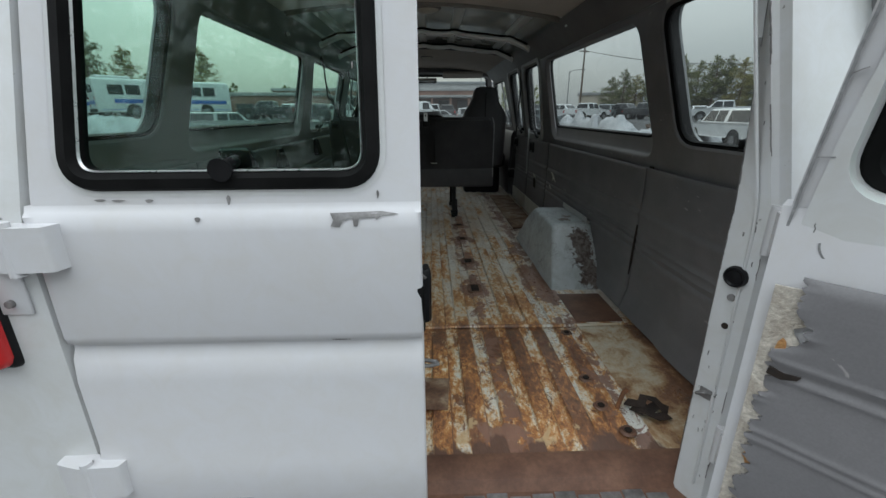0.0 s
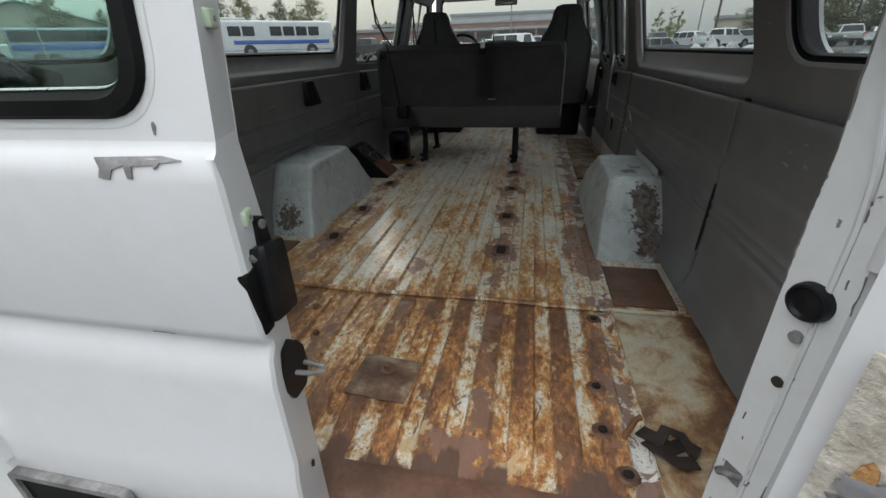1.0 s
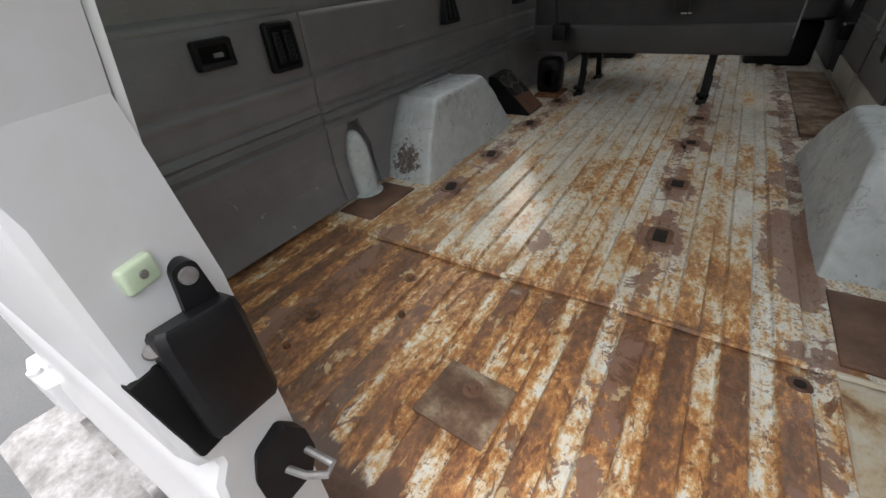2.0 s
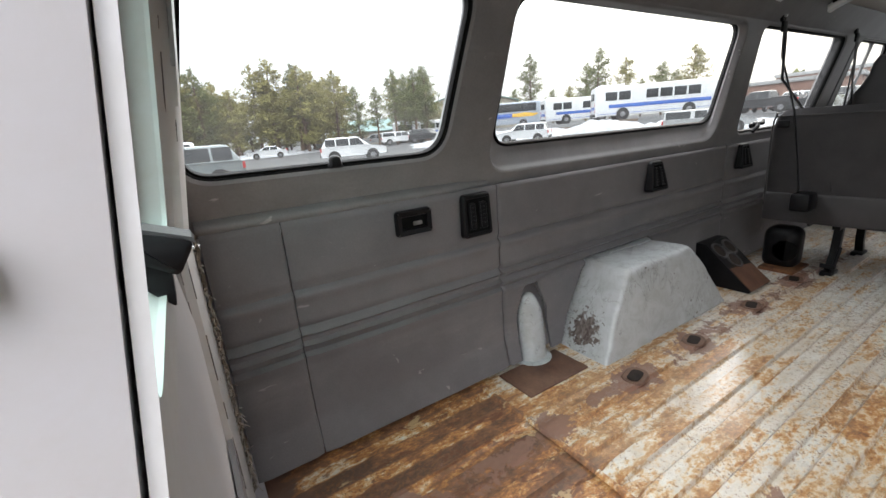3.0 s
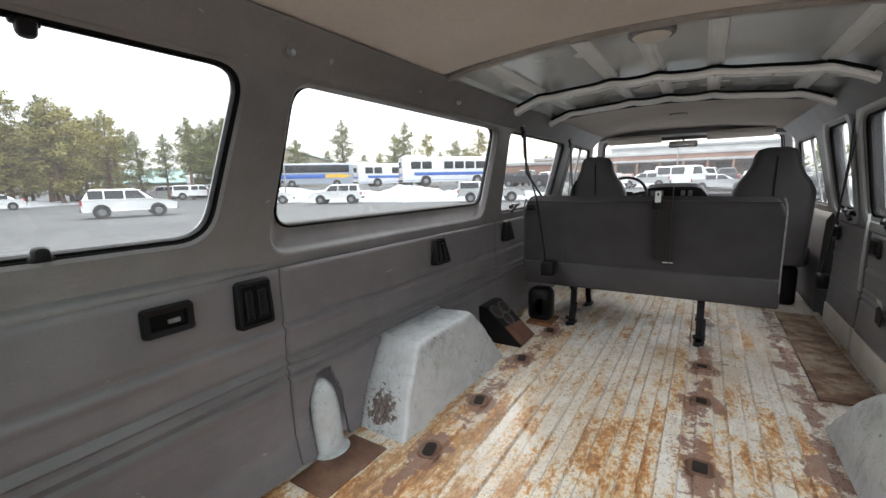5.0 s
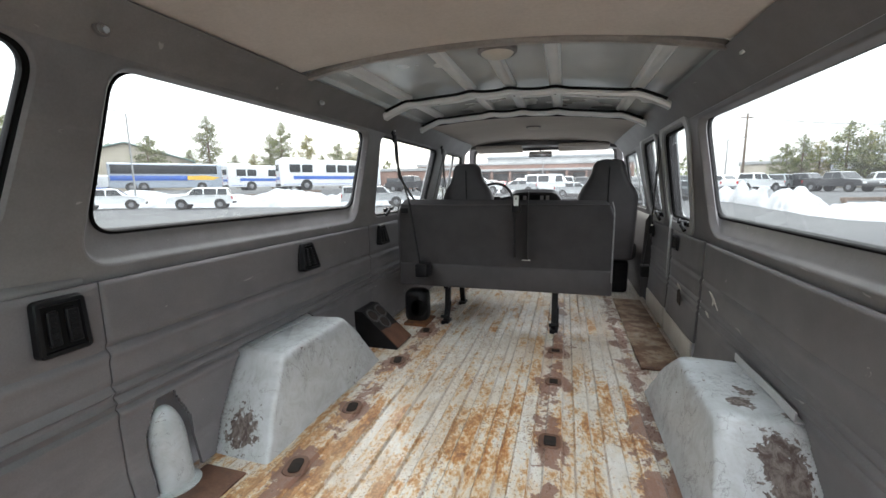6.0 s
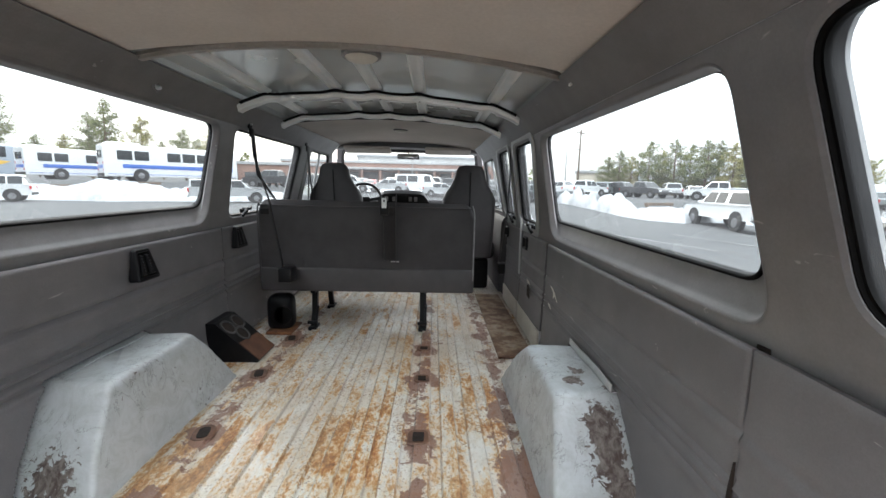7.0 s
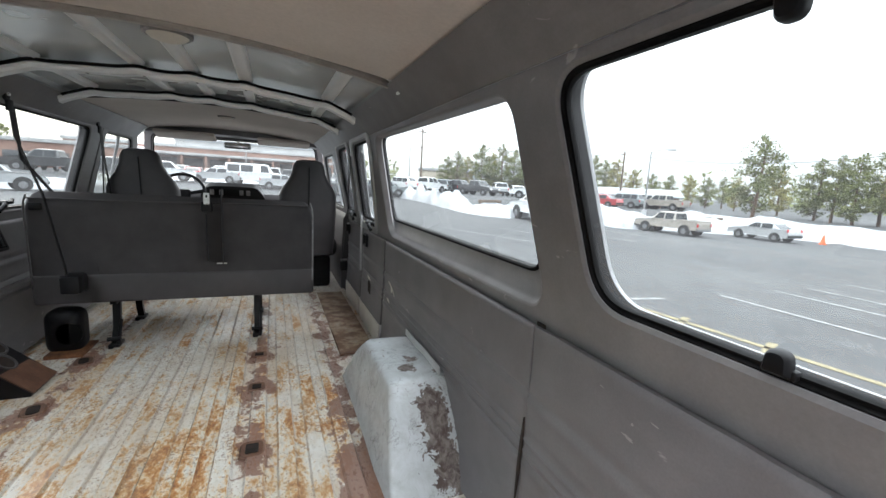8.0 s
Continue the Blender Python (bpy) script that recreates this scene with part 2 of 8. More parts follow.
    patch = noise_node(nt, pos, 9.0, 8.0, 0.72, 0.4)
    pm = math_node(nt, "MULTIPLY_ADD", rows, 0.18, patch)
    for x0, y0 in ((-0.55, 1.23), (-0.55, 1.60), (-0.55, 2.08), (-0.55, 2.55), (0.238, 1.185), (0.238, 1.585), (0.238, 2.05), (0.238, 2.42), (-0.09, 0.98), (0.56, 1.75), (0.57, 1.45), (0.57, 1.22), (0.585, 1.10), (0.555, 1.33)):
        gap = nt.nodes.new("ShaderNodeVectorMath")
        gap.operation = "DISTANCE"
        gap.inputs[1].default_value = (x0, y0, 0.68)
        nt.links.new(pos, gap.inputs[0])
        pm = math_node(nt, "ADD", pm, math_node(nt, "MULTIPLY_ADD", gap.outputs["Value"], -2.2, 0.25, clamp=True))
    pmask = ramp_node(nt, pm, [(0.655, (0, 0, 0)), (0.67, (1, 1, 1))])
    col = mix_node(nt, math_node(nt, "MULTIPLY", pmask, 0.92), col, mix_node(nt, n2, (0.17, 0.085, 0.06), (0.32, 0.18, 0.13)))
    # the flat strips beside the ribbed floor are smoother, cream and tan with brown edges
    across = math_node(nt, "ABSOLUTE", px)
    stain = noise_node(nt, pos, 6.5, 9.0, 0.68, 0.5)
    rimward = math_node(nt, "MULTIPLY_ADD", across, 2.2, -1.66, clamp=True)
    side_col = ramp_node(nt, math_node(nt, "MULTIPLY_ADD", n2, 0.22, math_node(nt, "ADD", stain, rimward)), [(0.50, (0.62, 0.57, 0.47)), (0.60, (0.55, 0.44, 0.30)), (0.68, (0.40, 0.25, 0.13)), (0.76, (0.22, 0.11, 0.06)), (0.9, (0.12, 0.065, 0.042))])
    beside = math_node(nt, "MULTIPLY", math_node(nt, "GREATER_THAN", px, 0.624), math_node(nt, "LESS_THAN", py, 0.80))
    col = mix_node(nt, beside, col, side_col)
    # brown primer along the rear edge
    edge = math_node(nt, "MULTIPLY_ADD", n3, 0.36, math_node(nt, "MULTIPLY", py, -1.0))
    groove_brown = math_node(nt, "MULTIPLY", math_node(nt, "SUBTRACT", 1.0, rib), math_node(nt, "MULTIPLY_ADD", n4, 1.6, -0.66, clamp=True))
    edge = math_node(nt, "MULTIPLY_ADD", groove_brown, 0.20, edge)
    emask = ramp_node(nt, edge, [(0.01, (0, 0, 0)), (0.03, (1, 1, 1))])
    back = math_node(nt, "LESS_THAN", py, 0.75)
    col = mix_node(nt, math_node(nt, "MULTIPLY", emask, back), col, mix_node(nt, n2, (0.095, 0.050, 0.034), (0.185, 0.102, 0.070)))
    nt.links.new(col, b.inputs["Base Color"])
    wear = ramp_node(nt, v, [(0.49, (0.26, 0.26, 0.26)), (0.57, (0.66, 0.66, 0.66))])
    nt.links.new(math_node(nt, "MULTIPLY_ADD", n2, 0.22, math_node(nt, "SUBTRACT", wear, 0.08)), b.inputs["Roughness"])
    h = math_node(nt, "MULTIPLY_ADD", n2, 0.6, v)
    bump_node(nt, b, h, 0.55, 0.006)
    b.inputs["Coat Weight"].default_value, b.inputs["Coat Roughness"].default_value = 0.35, 0.24
    return m


def road_material():
    m, nt, b = nodes_of("asphalt")
    vec = position(nt)
    big = noise_node(nt, vec, 0.12, 5.0, 0.6)
    mid = noise_node(nt, vec, 1.7, 5.0, 0.65)
    fine = noise_node(nt, vec, 90.0, 3.0, 0.7)
    col = ramp_node(nt, math_node(nt, "MULTIPLY_ADD", mid, 0.4, math_node(nt, "MULTIPLY", big, 0.6)), [(0.35, (0.066, 0.068, 0.071)), (0.6, (0.096, 0.097, 0.098))])
    grain = ramp_node(nt, fine, [(0.3, (0.86, 0.86, 0.86)), (0.7, (1.06, 1.06, 1.06))])
    nt.links.new(mix_node(nt, 1.0, col, grain, "MULTIPLY"), b.inputs["Base Color"])
    b.inputs["Roughness"].default_value, b.inputs["Specular IOR Level"].default_value = 0.9, 0.12
    bump_node(nt, b, fine, 0.08, 0.002)
    return m


FLOOR = floor_material()
VINYL = surface("grey_vinyl", two((0.148, 0.143, 0.149), (0.184, 0.177, 0.183)), 5.0, 0.47, 220.0, 0.15, bump=0.25, depth=0.0008, scuff=(0.30, 0.285, 0.28))
TRIM = surface("grey_plastic_trim", two((0.176, 0.172, 0.176), (0.214, 0.209, 0.213)), 7.0, 0.38, 160.0, 0.12, bump=0.2, depth=0.0006, scuff=(0.34, 0.33, 0.325))
CARPET_EDGE = surface("torn_backing", two((0.20, 0.16, 0.12), (0.36, 0.31, 0.25)), 30.0, 0.9, 120.0, 0.5, bump=0.8, depth=0.004)
TORN_PALE = surface("pale_torn_board", two((0.42, 0.37, 0.31), (0.62, 0.57, 0.50)), 24.0, 0.9, 120.0, 0.4, bump=0.8, depth=0.004)
HEADLINER = surface("headliner_board", two((0.58, 0.53, 0.48), (0.65, 0.595, 0.545)), 2.5, 0.85, 90.0, 0.12, bump=0.2, depth=0.001)
BARE_ROOF = surface("bare_painted_steel", two((0.72, 0.76, 0.75), (0.82, 0.85, 0.84)), 1.6, 0.24, 0.8, 0.03, bump=0.0, metal=0.45)
BOW_STEEL = surface("bow_steel", two((0.82, 0.84, 0.83), (0.88, 0.89, 0.88)), 9.0, 0.40, 1.5, 0.05, bump=0.0, metal=0.25)
DOOR_FRAME_PAINT = surface("pale_grey_door_paint", two((0.40, 0.41, 0.41), (0.50, 0.51, 0.51)), 8.0, 0.35, 60.0, 0.15, bump=0.1)
EDGE_STRIP = surface("grey_brown_edge_strip", two((0.26, 0.235, 0.21), (0.36, 0.33, 0.30)), 9.0, 0.42, 70.0, 0.2, bump=0.2)
WHITE_PAINT = chipped("white_van_paint", (0.53, 0.527, 0.545), (0.16, 0.15, 0.15), -0.16, 0.28, dirt_low=0.965)
JAMB_PAINT = chipped("worn_jamb_paint", (0.55, 0.556, 0.562), (0.15, 0.14, 0.13), 0.0, 0.34, 30.0, 0.93)
HOUSING_PAINT = chipped("worn_wheel_housing_paint", (0.54, 0.575, 0.59), (0.078, 0.054, 0.046), 0.012, 0.25, 46.0, 0.80,
                        (((-0.78, 1.25, 0.765), 0.125), ((0.80, 1.345, 0.89), 0.095), ((0.81, 1.275, 0.80), 0.10), ((0.84, 1.205, 0.73), 0.085), ((0.805, 1.58, 0.957), 0.05), ((0.765, 1.51, 0.957), 0.055), ((0.88, 1.46, 0.957), 0.045)), 0.55, 0.98)
BARE_METAL = surface("scuffed_bare_metal", two((0.16, 0.15, 0.145), (0.34, 0.33, 0.33)), 14.0, 0.5, 70.0, 0.4, metal=0.4, bump=0.5)
RUST = surface("rusted_steel", [(0.3, (0.10, 0.045, 0.025)), (0.55, (0.26, 0.11, 0.045)), (0.75, (0.38, 0.20, 0.09))], 16.0, 0.8, 110.0, 0.45, bump=0.6, depth=0.003)
BROWN_STEEL = surface("brown_primed_steel", two((0.115, 0.056, 0.036), (0.21, 0.110, 0.070)), 9.0, 0.50, 80.0, 0.3, bump=0.4)
WORN_EDGE = surface("paint_worn_to_primer", two((0.20, 0.20, 0.205), (0.33, 0.33, 0.335)), 30.0, 0.6, 140.0, 0.4, bump=0.4)
FOAM = surface("orange_foam", two((0.42, 0.20, 0.07), (0.58, 0.34, 0.14)), 40.0, 0.95, 200.0, 0.4, bump=0.9, depth=0.004)
BLACK = surface("black_plastic", two((0.005, 0.005, 0.006), (0.010, 0.010, 0.011)), 20.0, 0.40, 200.0, 0.2, bump=0.15, depth=0.0005, spec=0.22)
RUBBER = surface("black_rubber", two((0.004, 0.004, 0.004), (0.009, 0.009, 0.009)), 12.0, 0.6, 150.0, 0.2, bump=0.1, spec=0.08)
# near-black fill that stands for the shade inside holes, slots and tears
HOLE_SHADE = surface("hole_shade", two((0.012, 0.008, 0.006), (0.03, 0.018, 0.012)), 40.0, 0.9, 90.0, 0.3)
CLOTH = surface("grey_seat_cloth", two((0.040, 0.038, 0.040), (0.056, 0.053, 0.055)), 6.0, 0.85, 400.0, 0.3, bump=0.5, depth=0.001)
SEAT_VINYL = surface("dark_grey_seat_vinyl", two((0.044, 0.042, 0.044), (0.060, 0.057, 0.059)), 6.0, 0.5, 250.0, 0.15, bump=0.25, depth=0.0008)
BELT = surface("black_webbing", two((0.008, 0.008, 0.009), (0.015, 0.015, 0.016)), 30.0, 0.6, 300.0, 0.3)
CHROME = surface("bright_metal", two((0.55, 0.55, 0.55), (0.7, 0.7, 0.7)), 10.0, 0.3, 80.0, 0.1, metal=0.9, bump=0.05)
CREAM = surface("cream_lens_plastic", two((0.60, 0.57, 0.50), (0.68, 0.65, 0.58)), 12.0, 0.4, 60.0, 0.1, bump=0.05)
GREEN_PAD = surface("pale_green_plastic", two((0.40, 0.48, 0.34), (0.48, 0.55, 0.42)), 20.0, 0.5, 90.0, 0.12, bump=0.1)
RED_LENS = surface("red_lens", two((0.42, 0.012, 0.015), (0.50, 0.02, 0.02)), 10.0, 0.18, 60.0, 0.1, bump=0.0)
STRAP = surface("dirty_strap", two((0.022, 0.015, 0.012), (0.06, 0.038, 0.028)), 25.0, 0.8, 150.0, 0.4, bump=0.5)
PLATE = surface("worn_plate_steel", [(0.36, (0.13, 0.066, 0.040)), (0.50, (0.23, 0.132, 0.082)), (0.58, (0.37, 0.27, 0.185)), (0.7, (0.46, 0.38, 0.29))], 11.0, 0.55, 90.0, 0.4, bump=0.5)
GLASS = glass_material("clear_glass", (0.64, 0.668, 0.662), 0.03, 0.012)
TINTED = glass_material("tinted_glass", (0.80, 0.97, 0.91), 0.018, 0.003)
ASPHALT = road_material()
SNOW = surface("old_snow", [(0.3, (0.30, 0.31, 0.33)), (0.55, (0.44, 0.45, 0.47)), (0.75, (0.54, 0.54, 0.55))], 1.4, 0.7, 9.0, 0.3, bump=0.7, depth=0.05)
LINE_WHITE = surface("worn_white_line", two((0.15, 0.15, 0.15), (0.30, 0.30, 0.30)), 5.0, 0.8, 40.0, 0.4)
LINE_YELLOW = surface("worn_yellow_line", two((0.17, 0.145, 0.09), (0.30, 0.25, 0.13)), 5.0, 0.8, 40.0, 0.4)


# ---- building helpers ----
def link_mesh(name, bm, material, smooth=False, recalc=True):
    if recalc:
        bmesh.ops.recalc_face_normals(bm, faces=bm.faces)
    me = bpy.data.meshes.new(name)
    bm.to_mesh(me)
    bm.free()
    me.materials.append(material)
    if smooth:
        me.shade_smooth()
        me.set_sharp_from_angle(angle=radians(38))
    return new(name, me)


def part(name, bm, material, parent, label="", smooth=True):
    ob = link_mesh(name, bm, material, smooth)
    ob.parent = parent
    if label:
        ob["label"] = label
    return ob


def thing(name, label, category, group="", kind="", at=(0, 0, 0), turn=0.0):
    """An empty at a thing's base, to which its parts belong."""
    ob = new(name)
    ob.empty_display_size = 0.1
    ob.matrix_basis = pose(*at, 0, 0, turn)
    return tagged(ob, label, category, group, kind)


def box(bm, c, s, bevel=0.0, seg=2, turn=None, taper=None):
    """A bevelled box with centre c and size s."""
    made = bmesh.ops.create_cube(bm, size=1.0)["verts"]
    bmesh.ops.scale(bm, vec=s, verts=made)
    if taper:
        for v in made:
            if v.co.z > 0:
                v.co.x *= taper[0]
                v.co.y *= taper[1]
    if bevel:
        edges = list({e for v in made for e in v.link_edges})
        res = bmesh.ops.bevel(bm, geom=edges, offset=bevel, segments=seg, affect="EDGES", profile=0.5)
        made = list({v for f in res["faces"] for v in f.verts} | {v for v in made if v.is_valid})
    m = Matrix.Translation(c)
    if turn:
        m = m @ Euler([radians(a) for a in turn]).to_matrix().to_4x4()
    bmesh.ops.transform(bm, matrix=m, verts=made)
    return made


def rod(bm, a, b, r0, r1=None, seg=12):
    """A round bar from a to b."""
    a, b = Vector(a), Vector(b)
    r1 = r0 if r1 is None else r1
    q = (b - a).to_track_quat("Z", "Y").to_matrix().to_4x4()
    bmesh.ops.create_cone(bm, cap_ends=True, segments=seg, radius1=r0, radius2=r1, depth=(b - a).length,
                          matrix=Matrix.Translation((a + b) / 2) @ q)


def sweep(bm, path, section, closed=False, up=(0, 0, 1), caps=True):
    """A section (list of u, v) carried along a path of points."""
    path = [Vector(p) for p in path]
    up = Vector(up)
    rings, n = [], len(path)
    for i, p in enumerate(path):
        if closed:
            d = path[(i + 1) % n] - path[i - 1]
        else:
            d = path[min(i + 1, n - 1)] - path[max(i - 1, 0)]
        d.normalize()
        side = d.cross(up)
        if side.length < 1e-4:
            side = d.cross(Vector((1, 0, 0)))
        side.normalize()
        top = side.cross(d)
        rings.append([bm.verts.new(p + side * u + top * v) for u, v in section])
    k = len(section)
    for i in range(n if closed else n - 1):
        a, b = rings[i], rings[(i + 1) % n]
        for j in range(k):
            bm.faces.new((a[j], a[(j + 1) % k], b[(j + 1) % k], b[j]))
    if caps and not closed:
        bm.faces.new(rings[0])
        bm.faces.new(rings[-1][::-1])


def circle(r, n=8, ry=None):
    return [(r * math.cos(2 * math.pi * i / n), (ry or r) * math.sin(2 * math.pi * i / n)) for i in range(n)]


def rect(w, h):
    return [(-w / 2, -h / 2), (w / 2, -h / 2), (w / 2, h / 2), (-w / 2, h / 2)]


def loft(bm, rings, caps=True, closed=True):
    rows = [[bm.verts.new(p) for p in r] for r in rings]
    k = len(rows[0])
    for a, b in zip(rows, rows[1:]):
        for j in range(k if closed else k - 1):
            bm.faces.new((a[j], a[(j + 1) % k], b[(j + 1) % k], b[j]))
    if caps:
        bm.faces.new(rows[0][::-1])
        bm.faces.new(rows[-1])


def rounded(corners, radii, seg=6):
    """A polygon with rounded corners, in two dimensions."""
    out, n = [], len(corners)
    if isinstance(radii, (int, float)):
        radii = [radii] * n
    for i in range(n):
        p, a, b = Vector(corners[i]), Vector(corners[i - 1]), Vector(corners[(i + 1) % n])
        r = radii[i]
        if r <= 0:
            out.append(tuple(p))
            continue
        p0, p1 = p + (a - p).normalized() * r, p + (b - p).normalized() * r
        for k in range(seg + 1):
            t = k / seg
            q = p0 * (1 - t) ** 2 + p * 2 * t * (1 - t) + p1 * t ** 2
            out.append((q.x, q.y))
    return out


def inset(loop, d):
    """The loop moved inwards by d (outwards: minus). The loop runs counter-clockwise or clockwise."""
    n = len(loop)
    area = sum(loop[i - 1][0] * loop[i][1] - loop[i][0] * loop[i - 1][1] for i in range(n))
    s = 1 if area > 0 else -1
    out = []
    for i in range(n):
        a, p, b = Vector(loop[i - 1]), Vector(loop[i]), Vector(loop[(i + 1) % n])
        e0, e1 = (p - a), (b - p)
        if e0.length < 1e-9 or e1.length < 1e-9:
            out.append(tuple(p))
            continue
        e0.normalize(), e1.normalize()
        n0, n1 = Vector((-e0.y, e0.x)) * s, Vector((-e1.y, e1.x)) * s
        m = (n0 + n1)
        m = m.normalized() if m.length > 1e-6 else n0
        c = max(0.4, m.dot(n0))
        q = p + m * (d / c)
        out.append((q.x, q.y))
    return out


def sheet(bm, outline, holes, place, thick, place_back=None):
    """A flat sheet with openings that go through it. place maps (u, v, depth) to the world."""
    loops = [outline, *holes]
    rings = []
    for depth in (0.0, thick):
        ring_edges, level = [], []
        for lp in loops:
            vs = [bm.verts.new(place(u, v, depth)) for u, v in lp]
            level.append(vs)
            for i in range(len(vs)):
                ring_edges.append(bm.edges.new((vs[i - 1], vs[i])))
        bmesh.ops.triangle_fill(bm, use_beauty=True, use_dissolve=False, edges=ring_edges)
        rings.append(level)
    for a, b in zip(*rings):
        for i in range(len(a)):
            bm.faces.new((a[i - 1], a[i], b[i], b[i - 1]))


def ring_strip(bm, loop_a, loop_b, place_a, place_b):
    """The band between two loops of equal length."""
    a = [bm.verts.new(place_a(*p)) for p in loop_a]
    b = [bm.verts.new(place_b(*p)) for p in loop_b]
    for i in range(len(a)):
        bm.faces.new((a[i - 1], a[i], b[i], b[i - 1]))


def flat_fill(bm, loop, place, thick):
    sheet(bm, loop, [], place, thick)


# ---- the van: measures ----
FLOOR_Z = 0.68
REAR_Y, FRONT_Y = 0.10, 4.60


def glass_x(z):
    """Half the width of the van at the trim's face round the windows."""
    return 0.885 - 0.22 * (z - 1.45)


def sink(x):
    """The body has settled a little to one side: its right flank stands lower."""
    return 0.018 * (1 + x / 0.88)


def on_wall(side, out=0.0):
    drop = sink(side * 0.88)
    return lambda y, z, depth=0.0: (side * (glass_x(z) + (depth + out) * 0.976), y, z + (depth + out) * 0.215 - drop)


# ---- floor ----
def rib_height(x, y):
    """Pressed ribs along the floor, a cross seam, and the flat side strips."""
    if abs(x) > 0.615:
        return 0.004
    p = ((x + 5.0) % 0.1) / 0.1
    ridge = max(0.0, min(1.0, (0.32 - abs(p - 0.5)) / 0.06))
    e = min(1.0, max(0.0, (y - 0.20) / 0.03)) * min(1.0, max(0.0, abs(y - 0.80) / 0.03 - 0.8))
    return 0.012 * ridge * e


bm = bmesh.new()
xs = sorted({round(0.1 * k + 0.1 * f, 4) for k in range(-9, 9) for f in (0.0, 0.09, 0.175, 0.25, 0.37, 0.5, 0.63, 0.75, 0.825, 0.91)})
ys = [REAR_Y + 0.025 * i for i in range(36)] + [1.0 + 0.06 * i for i in range(68)]
grid = [[bm.verts.new((x, y, FLOOR_Z - 0.004 + rib_height(x, y) + 0.003 * noise.noise(Vector((x * 3, y * 2, 0))))) for x in xs] for y in ys]
for r0, r1 in zip(grid, grid[1:]):
    for i in range(len(xs) - 1):
        bm.faces.new((r0[i], r0[i + 1], r1[i + 1], r1[i]))
floor = tagged(link_mesh("floor", bm, FLOOR, True, False), "ribbed sheet-steel van floor, pale paint heavily rusted", "floor", kind="structure")


def floor_part(name, label, bm, mat):
    return part(name, bm, mat, floor, label)


bm = bmesh.new()
sweep(bm, [(x, 0.80 + 0.004 * math.sin(x * 9), FLOOR_Z + 0.003) for x in np.linspace(-0.84, 0.84, 30)], [(-0.010, 0), (-0.005, 0.007), (0.005, 0.007), (0.010, 0)])
floor_part("cross_seam", "rusty raised seam across the floor", bm, FLOOR)
for s in (-1, 1):
    bm = bmesh.new()
    sweep(bm, [(s * 0.622, y, FLOOR_Z + 0.001) for y in np.linspace(0.2, 0.82, 20)], [(-0.006, 0), (-0.003, 0.006), (0.003, 0.006), (0.006, 0)])
    floor_part("side_seam", "seam between ribbed floor and side strip", bm, FLOOR)
    bm = bmesh.new()
    bx, by, bw, bl = (-0.77, 1.025, 0.16, 0.28) if s < 0 else (0.735, 0.967, 0.20, 0.275)
    box(bm, (bx, by, FLOOR_Z + 0.002), (bw, bl, 0.008), 0.003)
    floor_part("brown_panel", "brown primed patch beside the wheel housing", bm, BROWN_STEEL)


def anchor_hole(x, y, w, l, turn=0.0, square=False, lip=0.013):
    """A seat anchor: a pressed rim round a dark slot."""
    bm = bmesh.new()
    lo = rounded([(-w, -l), (w, -l), (w, l), (-w, l)], min(w, l) * (0.4 if square else 0.95), 4)
    rim = inset(lo, -lip)
    z = FLOOR_Z + 0.0115
    c, s = math.cos(turn), math.sin(turn)
    at = lambda h: (lambda u, v: (x + u * c - v * s, y + u * s + v * c, z + h))
    ring_strip(bm, inset(rim, -0.005), rim, at(-0.006), at(0.0))
    ring_strip(bm, rim, lo, at(0.0), at(-0.002))
    ring_strip(bm, lo, inset(lo, 0.004), at(-0.002), at(-0.016))
    rim_ob = floor_part("seat_anchor", "rusty pressed rim of a seat anchor", bm, BROWN_STEEL)
    bm = bmesh.new()
    flat_fill(bm, inset(lo, 0.001), lambda u, v, d=0: at(0.0004 - d)(u, v), 0.003)
    part("slot", bm, HOLE_SHADE, rim_ob, "dark slot")


for y in (1.23, 1.603, 2.084, 2.55):
    anchor_hole(-0.552, y, 0.021, 0.036, 0.25)
for y, w, l in ((1.185, 0.020, 0.036), (1.585, 0.022, 0.028), (2.05, 0.020, 0.022), (2.42, 0.022, 0.018)):
    anchor_hole(0.238, y, w, l, 0.0, True)
for x, y in ((0.56, 0.731), (0.531, 0.435), (0.528, 0.30), (0.563, 0.196)):
    anchor_hole(x, y, 0.011, 0.010, 0.3, False, 0.007)

# rear step and its edge
bm = bmesh.new()
prof = [(0.135, FLOOR_Z + 0.002), (0.10, FLOOR_Z + 0.006), (0.06, FLOOR_Z - 0.004), (0.045, FLOOR_Z - 0.03), (0.0, FLOOR_Z - 0.034), (-0.01, FLOOR_Z - 0.07),
        (-0.02, FLOOR_Z - 0.16), (0.08, FLOOR_Z - 0.16), (0.135, FLOOR_Z - 0.05)]
loft(bm, [[(x, y, z) for y, z in prof] for x in np.linspace(-0.70, 0.70, 24)])
tagged(link_mesh("door_sill", bm, BROWN_STEEL, True), "brown rusted steel sill under the rear doors", "door sill", kind="structure")
bm = bmesh.new()
for i in range(9):
    x = 0.12 + i * 0.055
    box(bm, (x, 0.018, FLOOR_Z - 0.031), (0.05, 0.04 + 0.012 * math.sin(i * 2.1), 0.006), 0.002)
tagged(link_mesh("sill_scuff_plate", bm, BARE_METAL, True), "worn bare metal edge of the rear sill", "trim", kind="structure")


